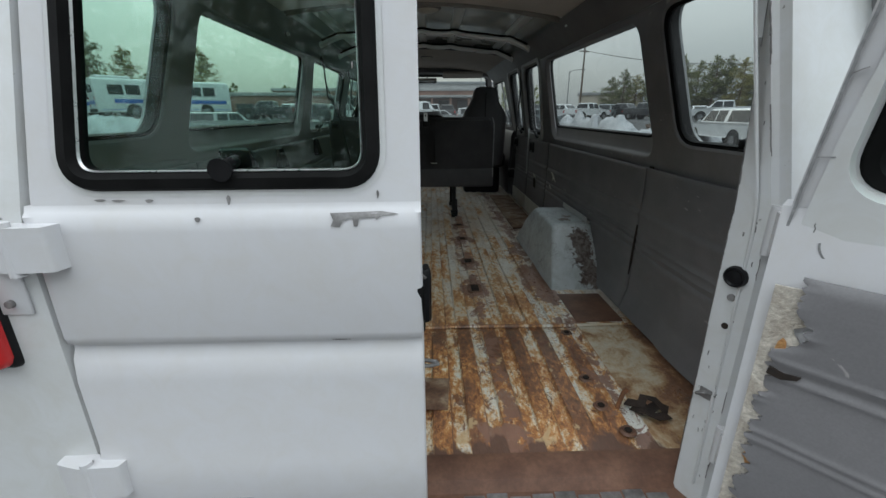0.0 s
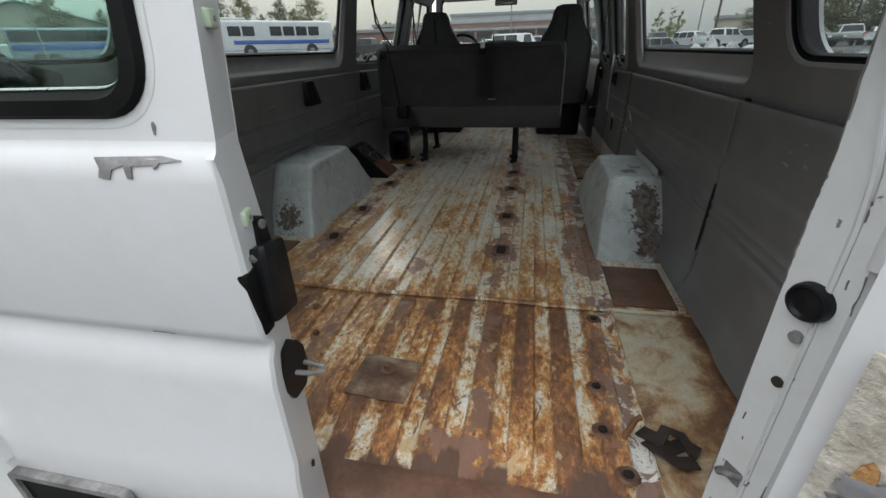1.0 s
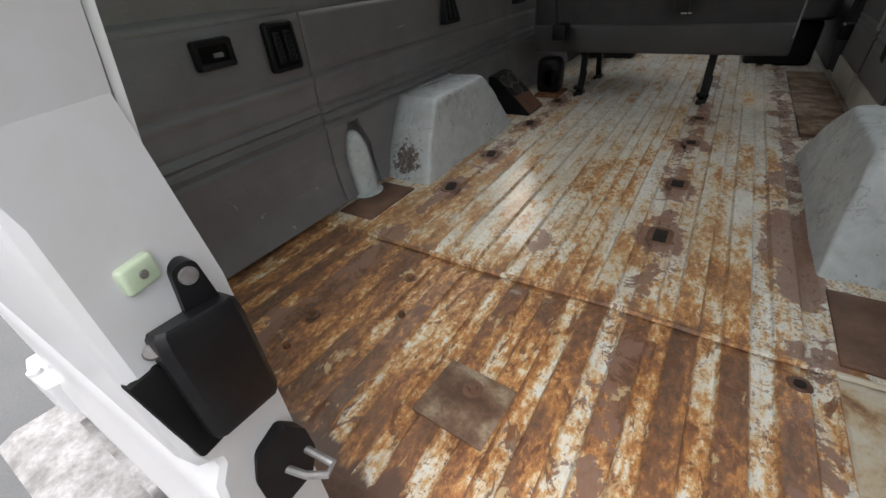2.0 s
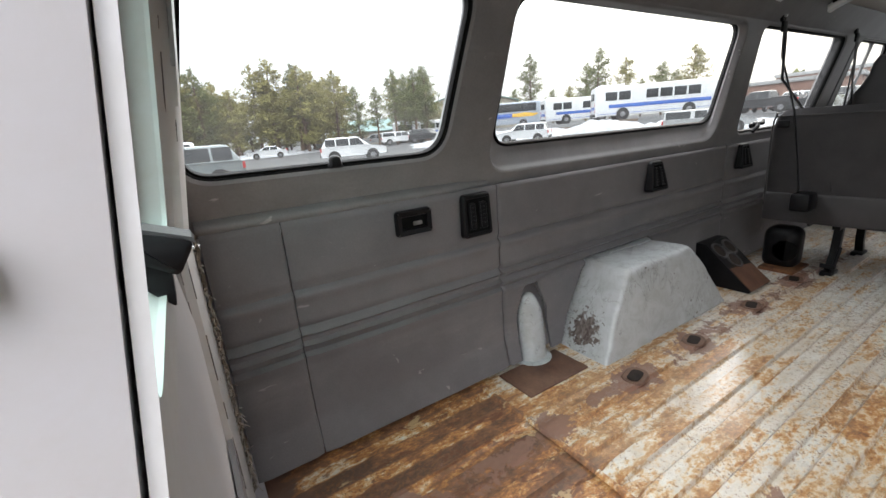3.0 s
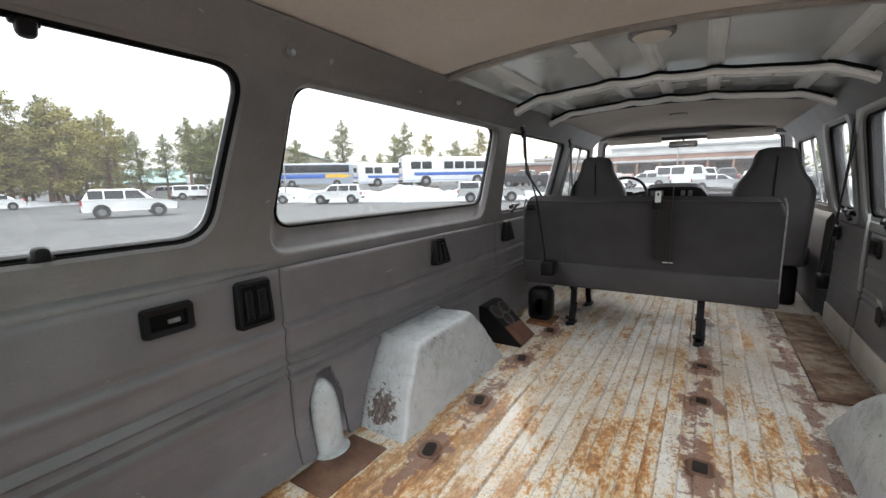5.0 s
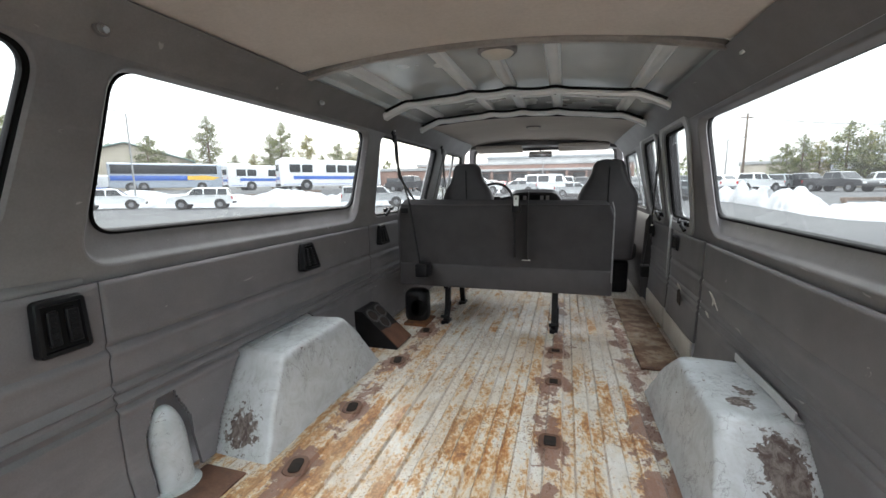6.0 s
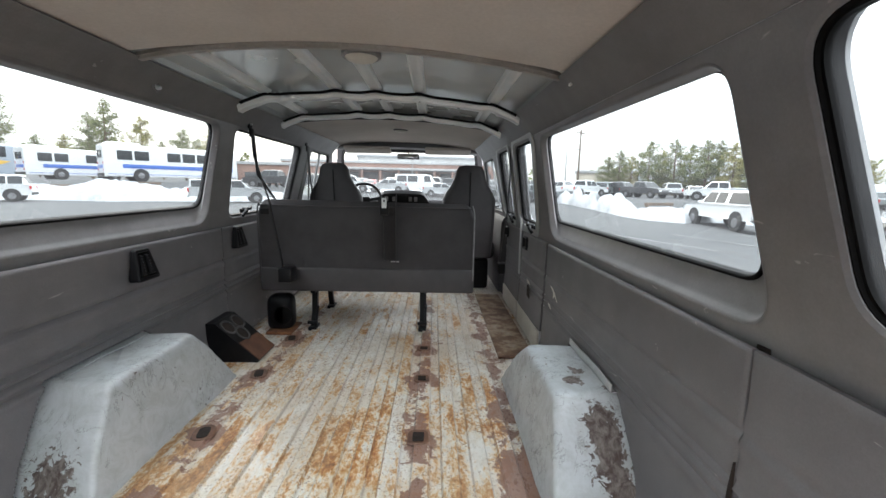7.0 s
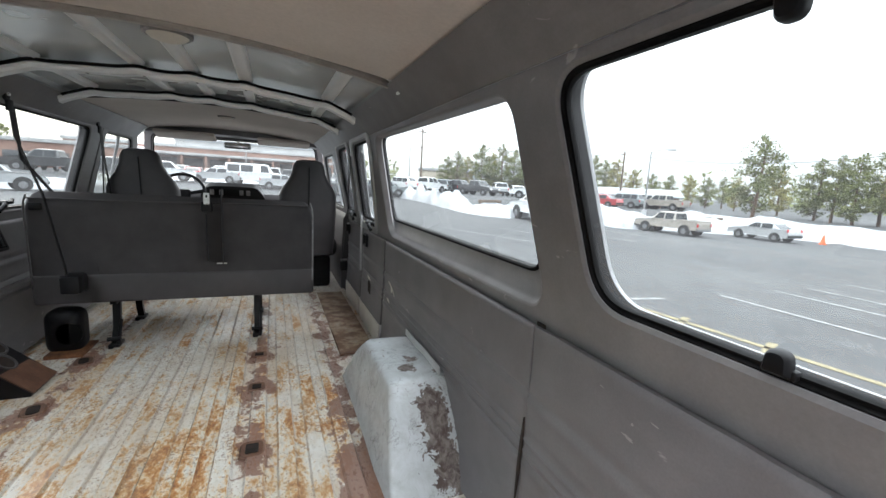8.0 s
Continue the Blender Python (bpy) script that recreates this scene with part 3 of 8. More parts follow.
# ---- side walls ----
# openings as (rear low, front low, front high, rear high) in y and z, per side
WINDOWS = {
    -1: [("rear", [(0.072, 1.462), (0.742, 1.462), (0.830, 1.889), (0.162, 1.889)], 0.06), ("middle", [(0.942, 1.462), (2.318, 1.462), (2.328, 1.880), (0.992, 1.880)], 0.06),
         ("front", [(2.585, 1.400), (3.56, 1.400), (3.62, 1.885), (2.50, 1.885)], 0.04)],
    1: [("rear", [(0.072, 1.455), (0.735, 1.455), (0.802, 1.880), (0.162, 1.880)], 0.06), ("middle", [(0.926, 1.462), (2.285, 1.462), (2.228, 1.880), (0.974, 1.868)], 0.06),
        ("door", [(2.600, 1.420), (3.02, 1.420), (2.86, 1.890), (2.405, 1.890)], 0.04), ("door", [(3.240, 1.430), (3.62, 1.430), (3.52, 1.900), (3.080, 1.900)], 0.04)],
}


def flare(quad):
    """The moulded recess round a middle window, deepest along its sill."""
    (a, za), (b, zb), (c, zc), (d, zd) = quad
    return rounded([(a - 0.036, za - 0.076), (b + 0.032, zb - 0.076), (c + 0.018, zc + 0.012), (d - 0.020, zd + 0.012)], [0.10, 0.10, 0.075, 0.075], 8)


GLASS_DEPTH = 0.050


def pane_quad(kind_, side, quad):
    """The middle panes lie deep behind the trim, so their opening is a little larger than the recess shows."""
    if kind_ != "middle":
        return quad
    y0, z0, k = (0.15, 1.59, 1.019) if side < 0 else (0.19, 1.64, 1.034)
    return [(y0 + (y - y0) * k, z0 + (z - z0) * k) for y, z in quad]


COVE = [(glass_x(1.905), 1.905), (0.752, 1.945), (0.715, 1.985), (0.690, 2.008)]


def panel_half(z):
    """Half width inside the lower vinyl panels."""
    if z < 0.80:
        return 0.842 + 0.028 * (z - FLOOR_Z) / 0.12
    return 0.870 + 0.012 * min(1.0, (z - 0.80) / 0.3)


def groove(z, y):
    d = 0.0
    for z0, w, a in ((1.172, 0.008, 0.009), (1.150, 0.012, -0.007), (1.062, 0.007, 0.009), (1.046, 0.007, -0.006), (1.030, 0.006, 0.009), (1.014, 0.007, -0.006), (0.997, 0.006, 0.009), (0.980, 0.012, -0.006)):
        d += a * math.exp(-((z - z0) / w) ** 2)
    return d


def vinyl_panel(side, y0, y1, z0, z1, parent, label, seed, hole=None, sag=0.0):
    """One padded side panel with pressed lines, slightly wavy, with thickness."""
    bm = bmesh.new()
    ny, nz = max(8, int((y1 - y0) / (0.006 if hole else 0.035))), 110 if hole else 64
    rows = []
    for i in range(ny + 1):
        y = y0 + (y1 - y0) * i / ny
        col = []
        for j in range(nz + 1):
            z = z0 + (z1 - z0) * j / nz
            e = min(y - y0, y1 - y, z1 - z)
            edge = 0.006 * max(0.0, 1 - e / 0.010) ** 2
            wave = 0.005 * noise.noise(Vector((y * 3.1 + seed, z * 4.0, seed))) + sag * math.sin(3.1 * (y - y0) / (y1 - y0)) * max(0, 1.0 - abs(z - 0.85) / 0.2) * noise.noise(Vector((y * 7, z * 3, seed)))
            if sag > 0.01:
                # the loose board hangs in slanting folds
                fold = y * 2.6 - z * 3.4 + 0.5 * noise.noise(Vector((y * 4, z * 4, seed)))
                wave += 0.0045 * math.sin(9.0 * fold) * max(0.0, noise.noise(Vector((y * 2.2 + 5, z * 2.5, 2.0))) + 0.25)
            x = panel_half(z) + groove(z, y) * (1.0 if side < 0 else 0.5) + edge * (1.0 if side < 0 else 0.6) + wave
            col.append(bm.verts.new((side * x, y, z - sink(side * 0.88) * (z - z0) / (z1 - z0))))
        rows.append(col)
    for a, b in zip(rows, rows[1:]):
        for j in range(nz):
            c = sum((v.co for v in (a[j], a[j + 1], b[j + 1], b[j])), Vector()) / 4
            if hole and hole(c.y, c.z):
                continue
            bm.faces.new((a[j], a[j + 1], b[j + 1], b[j]))
    geom = bmesh.ops.extrude_face_region(bm, geom=list(bm.faces))["geom"]
    bmesh.ops.translate(bm, vec=(side * 0.012, 0, 0), verts=[g for g in geom if isinstance(g, bmesh.types.BMVert)])
    return part("trim_panel", bm, VINYL, parent, label)


def neck_hole(y, z):
    return abs(y - 1.07) < 0.075 and z < 0.975 - 2.4 * max(0, abs(y - 1.07) - 0.03)


def housing_hole(y, z, start=1.185, slope=0.58, high=1.0):
    return z < 0.672 + 0.328 * high and y > start + (z - 0.672) * slope and y < 2.13 - (z - 0.672) * 0.95


walls = {}
for side, word in ((-1, "left"), (1, "right")):
    wall = thing("wall_" + word, "van side wall with grey plastic window surround", "wall", kind="structure")
    walls[side] = wall
    # window surround: flat, leaning inwards, with openings
    y_end = 3.72 if side < 0 else 3.70
    bm = bmesh.new()
    outline = [(0.02, 1.338), (y_end, 1.338), (y_end + 0.08, 1.905), (0.10, 1.905)]
    holes = []
    for kind_, quad, r in WINDOWS[side]:
        lo = rounded(quad, r + 0.02, 8)
        holes.append(flare(quad) if kind_ == "middle" else inset(lo, -0.010))
    sheet(bm, outline, holes, on_wall(side), 0.012)
    part("window_surround", bm, TRIM, wall, "moulded grey plastic window surround")
    for kind_, quad, r in WINDOWS[side]:
        lo = rounded(pane_quad(kind_, side, quad), r + 0.02, 8)
        wide = flare(quad) if kind_ == "middle" else inset(lo, -0.010)
        bm = bmesh.new()
        w = on_wall(side)
        levels = [(wide, 0.0), (inset(wide, 0.008), 0.004), (inset(lo, -0.003), 0.014)]
        if kind_ == "middle":
            # a rounded lip, a steep side, then a dished sill up to the glass
            levels = [(inset(wide, -0.004), -0.001), (inset(wide, 0.001), 0.0005), (inset(wide, 0.005), 0.005), (inset(wide, 0.009), 0.016), (inset(wide, 0.016), 0.026), (inset(lo, -0.002), GLASS_DEPTH)]
        for (l0, d0), (l1, d1) in zip(levels, levels[1:]):
            ring_strip(bm, l0, l1, lambda u, v: w(u, v, d0), lambda u, v: w(u, v, d1))
        bmesh.ops.remove_doubles(bm, verts=bm.verts, dist=1e-5)
        part("reveal", bm, TRIM, wall)
    for kind_, quad, r in WINDOWS[side]:
        if kind_ == "door":
            lo = rounded(quad, r + 0.02, 8)
            bm = bmesh.new()
            for (i0, e0), (i1, e1) in (((-0.075, -0.003), (-0.070, -0.010)), ((-0.070, -0.010), (-0.022, -0.010)), ((-0.022, -0.010), (-0.014, 0.004)), ((-0.014, 0.004), (-0.004, 0.012))):
                ring_strip(bm, inset(lo, i0), inset(lo, i1), lambda u, v: on_wall(side)(u, v, e0), lambda u, v: on_wall(side)(u, v, e1))
            part("door_window_frame", bm, DOOR_FRAME_PAINT, wall, "pale grey painted frame of a cargo door window")
    # upper cove
    bm = bmesh.new()
    loft(bm, [[(side * x, y, z - sink(side * x)) for x, z in COVE] + [(side * (x + 0.02), y, z + 0.012 - sink(side * x)) for x, z in COVE[::-1]] for y in np.linspace(0.05, 4.55, 12)])
    part("upper_trim", bm, TRIM, wall, "grey trim along the roof edge")
    # the ledge below the rear window stands out on the left wall only
    if side < 0:
        bm = bmesh.new()
        led = [(0.9010, 1.372), (0.8925, 1.366), (0.8865, 1.360), (0.8835, 1.354), (0.8845, 1.346), (0.8875, 1.342), (0.915, 1.342), (0.915, 1.370)]
        fade = lambda y: 0.016 * (max(0.0, (y - 0.62) / 0.295) ** 2)
        loft(bm, [[(side * min(x + fade(y), 0.915), y, z + 0.006 - sink(side * x)) for x, z in led] for y in np.linspace(0.085, 0.915, 34)])
        part("belt_ledge", bm, TRIM, wall, "grey ledge below the windows")
    # outer skin with the same openings, and body below
    bm = bmesh.new()
    sheet(bm, [(0.0, 1.30), (4.4, 1.30), (4.4, 1.93), (0.10, 1.93)], [inset(rounded(pane_quad(kk, side, q), r + 0.02, 8), -0.012) for kk, q, r in WINDOWS[side]]
          + [rounded([(3.85, 1.40), (4.36, 1.40), (4.34, 1.88), (3.88, 1.88)], 0.05, 6)], on_wall(side, 0.062), 0.008)
    part("outer_skin", bm, WHITE_PAINT, wall, "white painted outer body")
    bm = bmesh.new()
    skin = [(0.985, 1.31), (1.005, 1.15), (1.005, 0.9), (0.985, 0.60), (0.955, 0.42), (0.945, 0.42), (0.95, 0.6), (0.965, 0.9), (0.965, 1.15), (0.945, 1.31)]
    loft(bm, [[(side * x, y, z) for x, z in skin] for y in (0.0, 0.8, 1.6, 2.4, 3.2, 4.0, 4.6)])
    part("lower_body", bm, WHITE_PAINT, wall, "white painted lower body side")

# panels: the rear one next to the door, then the long one behind the housing, then forward
L, R = walls[-1], walls[1]
vinyl_panel(-1, 0.2635, 0.9385, 0.70, 1.350, L, "grey padded vinyl panel with pressed lines", 1.0)
vinyl_panel(-1, 0.088, 0.2605, 0.70, 1.350, L, "plain grey vinyl panel by the door post", 2.0)
vinyl_panel(-1, 0.9425, 2.47, 0.70, 1.350, L, "grey vinyl panel cut round wheel housing and filler neck", 3.0, lambda y, z: neck_hole(y, z) or housing_hole(y, z))
vinyl_panel(-1, 2.48, 3.70, 0.70, 1.350, L, "dark grey vinyl front panel", 4.0)
vinyl_panel(1, 0.088, 0.912, 0.70, 1.350, R, "wavy loose grey vinyl panel", 5.0, None, 0.02)
vinyl_panel(1, 0.917, 2.32, 0.70, 1.350, R, "torn grey vinyl panel beside the wheel housing", 6.0, lambda y, z: housing_hole(y, z, 1.135, 0.93, 0.90), 0.008)
# near-black strip added behind the right panel joint, for the shade in its gap
bm = bmesh.new()
box(bm, (0.905, 0.9145, 1.01), (0.006, 0.03, 0.62), 0.001)
part("seam_shade", bm, HOLE_SHADE, R, "dark strip added for the shade in the panel joint")
vinyl_panel(1, 2.36, 2.93, 0.82, 1.350, R, "grey panel of the side cargo door", 7.0)
vinyl_panel(1, 2.96, 3.52, 0.82, 1.350, R, "grey panel of the side cargo door", 8.0)
bm = bmesh.new()
sweep(bm, [(0.874 + 0.002 * math.sin(z * 9), 2.945, z) for z in np.linspace(1.02, 1.40, 12)], rect(0.012, 0.010), up=(1, 0, 0))
part("door_edge", bm, DOOR_FRAME_PAINT, R, "pale painted edge between the cargo doors")


# ---- windows ----
def window(side, kind_, quad, r, index):
    ob = thing("window_%d" % index, "fixed van side window in a black rubber seal", "window", kind="structure")
    lo = rounded(quad, r + 0.02, 8)
    w = on_wall(side)
    deep = GLASS_DEPTH - 0.019 if kind_ == "middle" else 0.0
    bands = ((-0.012, 0.014), (-0.006, 0.006), (0.000, 0.007), (0.003, 0.012), (0.008, 0.012), (0.009, 0.030), (-0.010, 0.034), (-0.013, 0.066), (-0.014, 0.066), (-0.012, 0.014))
    if deep:
        # the fixed middle panes show only a thin line of rubber
        bands = ((-0.006, 0.018), (-0.003, 0.013), (0.003, 0.013), (0.006, 0.018), (0.007, 0.034), (-0.010, 0.034), (-0.006, 0.018))
    bm = bmesh.new()
    for (i0, e0), (i1, e1) in zip(bands, bands[1:]):
        ring_strip(bm, inset(lo, i0), inset(lo, i1), lambda u, v: w(u, v, e0 + deep), lambda u, v: w(u, v, e1 + deep))
    part("rubber_seal", bm, RUBBER, ob, "black rubber seal")
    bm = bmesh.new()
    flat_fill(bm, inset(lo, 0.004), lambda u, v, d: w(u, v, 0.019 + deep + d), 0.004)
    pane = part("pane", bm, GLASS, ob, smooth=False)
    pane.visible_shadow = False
    return ob


count = 0
for side in (-1, 1):
    for kind_, quad, r in WINDOWS[side]:
        count += 1
        window(side, kind_, pane_quad(kind_, side, quad), r, count)


def window_latch(side, y, z, up=1, turn=0.0, group="window latches"):
    """A small black flip latch on a window seal."""
    x = side * (glass_x(z) + 0.012)
    ob = thing("window_latch", "small black plastic window latch", "latch", group, at=(x, y, z - sink(x)))
    bm = bmesh.new()
    box(bm, (0, 0, 0), (0.014, 0.042, 0.014), 0.004)
    part("base", bm, BLACK, ob)
    # a rounded thumb cap
    bm = bmesh.new()
    lo = rounded([(-0.016, -0.004 * up), (0.016, -0.004 * up), (0.0135, 0.028 * up), (-0.0135, 0.028 * up)], [0.004, 0.004, 0.012, 0.012], 6)
    mid = (0.0, 0.012 * up)
    ring = lambda k, e: [(-side * e, mid[0] + (u - mid[0]) * k, mid[1] + (v - mid[1]) * k) for u, v in lo]
    loft(bm, [ring(1.0, 0.0), ring(1.0, 0.008), ring(0.93, 0.013), ring(0.75, 0.017), ring(0.45, 0.018)])
    part("thumb_cap", bm, BLACK, ob)


window_latch(-1, 0.42, 1.464, 1)
window_latch(-1, 0.431, 1.884, -1)
window_latch(1, 0.42, 1.464, 1)
window_latch(1, 0.420, 1.876, -1)


def popout_latch(side, y, z):
    """The black over-centre catch of a hinged window: foot, hub and two crooked arms."""
    x = side * (glass_x(z) - 0.004)
    ob = thing("popout_latch", "black plastic over-centre catch below a hinged window", "latch", "window latches", at=(x, y, z - sink(x)))
    bm = bmesh.new()
    box(bm, (-side * 0.004, 0, -0.012), (0.016, 0.060, 0.026), 0.006)
    part("foot", bm, BLACK, ob)
    bm = bmesh.new()
    rod(bm, (-side * 0.008, 0, -0.006), (-side * 0.034, 0, -0.006), 0.015, 0.013, 14)
    part("hub", bm, BLACK, ob)
    for d, h, r in ((-0.060, -0.034, 0.010), (0.054, 0.016, 0.009)):
        bm = bmesh.new()
        sweep(bm, [(-side * 0.026, 0, -0.006), (-side * 0.040, d * 0.5, -0.006 + h * 0.25), (-side * 0.030, d, -0.006 + h)], circle(r, 8), up=(1, 0, 0))
        part("arm", bm, BLACK, ob)


popout_latch(-1, 2.715, 1.445)
popout_latch(1, 2.635, 1.420)
popout_latch(1, 3.215, 1.430)
for y in (2.785, 3.455):
    ob = thing("door_pocket", "square black opening in the cargo door panel", "opening", "cargo door openings", at=(0.868, y, 1.254))
    bm = bmesh.new()
    lo = rounded([(-0.050, -0.037), (0.050, -0.037), (0.050, 0.037), (-0.050, 0.037)], 0.008, 4)
    at = lambda e: (lambda u, v: (-e, u, v))
    ring_strip(bm, inset(lo, -0.006), lo, at(-0.006), at(0.006))
    ring_strip(bm, lo, inset(lo, 0.006), at(0.006), at(0.004))
    ring_strip(bm, inset(lo, 0.006), inset(lo, 0.010), at(0.004), at(-0.012))
    part("rim", bm, BLACK, ob)
    bm = bmesh.new()
    flat_fill(bm, inset(lo, 0.008), lambda u, v, d: (0.010 + d, u, v), 0.002)
    part("well", bm, HOLE_SHADE, ob, "dark cavity")


# ---- roof ----
def roof_z(x, base=2.008, crown=0.052):
    return base + 0.008 + crown * (1 - (x / 0.70) ** 2) - sink(x)


ceiling = thing("ceiling", "van roof with headliner boards and a bare steel middle", "ceiling", kind="structure")


def liner(y0, y1, name, label, mat, lift=0.0, half=0.705, crown=0.052):
    bm = bmesh.new()
    xs_ = np.linspace(-half, half, 29)
    ring = lambda y: [(x, y, roof_z(x, 2.006 + lift, crown)) for x in xs_] + [(x, y, roof_z(x, 2.006 + lift, crown) + 0.010) for x in xs_[::-1]]
    loft(bm, [ring(y) for y in np.linspace(y0, y1, 8)])
    return part(name, bm, mat, ceiling, label)


liner(0.06, 1.60, "headliner", "beige-grey rear headliner board", HEADLINER)
liner(3.10, 4.70, "headliner", "beige-grey front headliner board", HEADLINER, 0.0)
liner(0.03, 4.75, "roof_skin", "bare pale painted roof skin", BARE_ROOF, 0.030, 0.78, 0.062)
# closed roof rails at the sides
for s in (-1, 1):
    bm = bmesh.new()
    loft(bm, [[(s * x, y, z) for x, z in ((0.700, 2.016), (0.780, 1.955), (0.812, 1.915), (0.850, 1.925), (0.835, 2.01), (0.770, 2.075), (0.700, 2.085))] for y in np.linspace(0.04, 4.72, 6)])
    part("roof_rail", bm, BARE_ROOF, ceiling, "pale painted roof side rail")
# edge strips of the boards and pressed bows across
for y, wdt, drop, mat, label in ((1.605, 0.034, 0.010, EDGE_STRIP, "bent edge strip of the headliner"), (2.385, 0.078, 0.017, BOW_STEEL, "pressed steel roof bow"),
                                (2.98, 0.070, 0.017, BOW_STEEL, "pressed steel roof bow")):
    bm = bmesh.new()
    sec = [(-wdt / 2, 0.012), (-wdt / 2, 0.0), (-wdt * 0.40, -drop * 0.25), (-wdt * 0.34, -drop), (-wdt * 0.26, -drop * 1.06), (wdt * 0.26, -drop * 1.06), (wdt * 0.34, -drop), (wdt * 0.40, -drop * 0.25), (wdt / 2, 0.0), (wdt / 2, 0.012)]
    wave = lambda x: 0.009 * sum(math.exp(-((x - r) / 0.045) ** 2) for r in (-0.57, -0.22, -0.02, 0.20, 0.57)) * (y > 2)
    loft(bm, [[(x, y + u + 0.05 * (abs(x) / 0.7) ** 3 * (1 if y < 2 else 0), roof_z(x, 2.002) + v + wave(x) - 0.030 * (abs(x) / 0.7) ** 10 * (y > 2)) for u, v in sec] for x in np.linspace(-0.71, 0.71, 73)])
    bow = part("roof_bow", bm, mat, ceiling, label)
    if y > 2:
        # black strips draw the shadow line in the bow's gaps along with the sealant
        for e in (-1, 1):
            bm = bmesh.new()
            sweep(bm, [(x, y + e * (wdt / 2 + 0.007), roof_z(x, 2.002) + wave(x) + 0.010 - 0.030 * (abs(x) / 0.7) ** 10) for x in np.linspace(-0.69, 0.69, 61)], rect(0.010, 0.012))
            part("sealant_shade_line", bm, RUBBER, bow, "black line for sealant and the shaded gap along the bow")
        for k in range(7):
            bm = bmesh.new()
            x = -0.6 + 0.2 * k
            rod(bm, (x, y, roof_z(x, 2.002) + wave(x) - drop * 1.06 - 0.0012), (x, y, roof_z(x, 2.004)), 0.006, 0.006, 8)
            part("bow_hole", bm, HOLE_SHADE, bow)
bm = bmesh.new()
loft(bm, [[(x, 3.105 + u, roof_z(x, 2.0) + v) for u, v in ((-0.012, 0.03), (-0.012, 0.0), (0.012, 0.0), (0.012, 0.03))] for x in np.linspace(-0.70, 0.70, 31)])
part("rubber_edge", bm, RUBBER, ceiling, "black edge of the front headliner")
for x in (-0.57, -0.22, -0.02, 0.20, 0.57):
    for y0, y1 in ((1.62, 2.36), (2.41, 2.96)):
        bm = bmesh.new()
        z = roof_z(x, 2.036, 0.062)
        sweep(bm, [(x, y, z) for y in np.linspace(y0, y1, 8)], [(-0.031, 0.004), (-0.029, -0.010), (-0.024, -0.017), (-0.019, -0.018), (-0.014, -0.0145), (0.014, -0.0145), (0.019, -0.018), (0.024, -0.017), (0.029, -0.010), (0.031, 0.004)])
        part("roof_rib", bm, BOW_STEEL, ceiling, "pressed lengthwise stiffening rib")


def dome_lamp(x, y, z, r):
    ob = thing("dome_lamp", "round cream ceiling lamp, switched off", "ceiling lamp", "ceiling lamps", at=(x, y, z))
    bm = bmesh.new()
    loft(bm, [[(r * k * math.cos(a), r * k * math.sin(a), h) for a in np.linspace(0, 2 * math.pi, 28, endpoint=False)] for k, h in ((1.0, 0.012), (1.0, 0.0), (0.9, -0.006), (0.84, -0.004))])
    part("ring", bm, BARE_METAL, ob, "dull metal ring")
    bm = bmesh.new()
    loft(bm, [[(r * k * math.cos(a), r * k * math.sin(a), h) for a in np.linspace(0, 2 * math.pi, 28, endpoint=False)] for k, h in ((0.84, -0.003), (0.7, -0.012), (0.4, -0.018), (0.1, -0.02))])
    part("lens", bm, CREAM, ob)


dome_lamp(0.022, 1.70, 2.040, 0.068)
dome_lamp(0.0, 3.66, 2.046, 0.06)


def trim_screw(x, y, z, side, r=0.012):
    ob = thing("trim_screw", "small chrome-headed coat hook screw", "screw", "trim screws", at=(x, y, z))
    bm = bmesh.new()
    rod(bm, (0, 0, 0), (-side * 0.016, 0, -0.004), r, r * 0.6, 12)
    part("head", bm, CHROME, ob)
    bm = bmesh.new()
    rod(bm, (side * 0.002, 0, 0), (-side * 0.003, 0, 0), r * 1.6, r * 1.5, 14)
    part("washer", bm, TRIM, ob)


trim_screw(-0.748, 0.93, 1.944, -1)
trim_screw(-0.748, 1.80, 1.944, -1)
trim_screw(-0.77, 2.62, 1.93, -1, 0.009)
bm = bmesh.new()
rod(bm, (0.776, 0.87, 1.92), (0.762, 0.87, 1.914), 0.022, 0.020, 20)
tagged(link_mesh("blanking_plug", bm, TRIM, True), "round grey plastic blanking plug in the trim", "plug")
ob = thing("bracket", "small bent steel bracket at the headliner end", "bracket", at=(0.70, 1.60, 1.985))
bm = bmesh.new()
box(bm, (0, 0, 0), (0.05, 0.03, 0.012), 0.003, turn=(0, 25, 20))
box(bm, (0.025, 0.0, -0.02), (0.012, 0.028, 0.05), 0.003)
part("plate", bm, BOW_STEEL, ob)


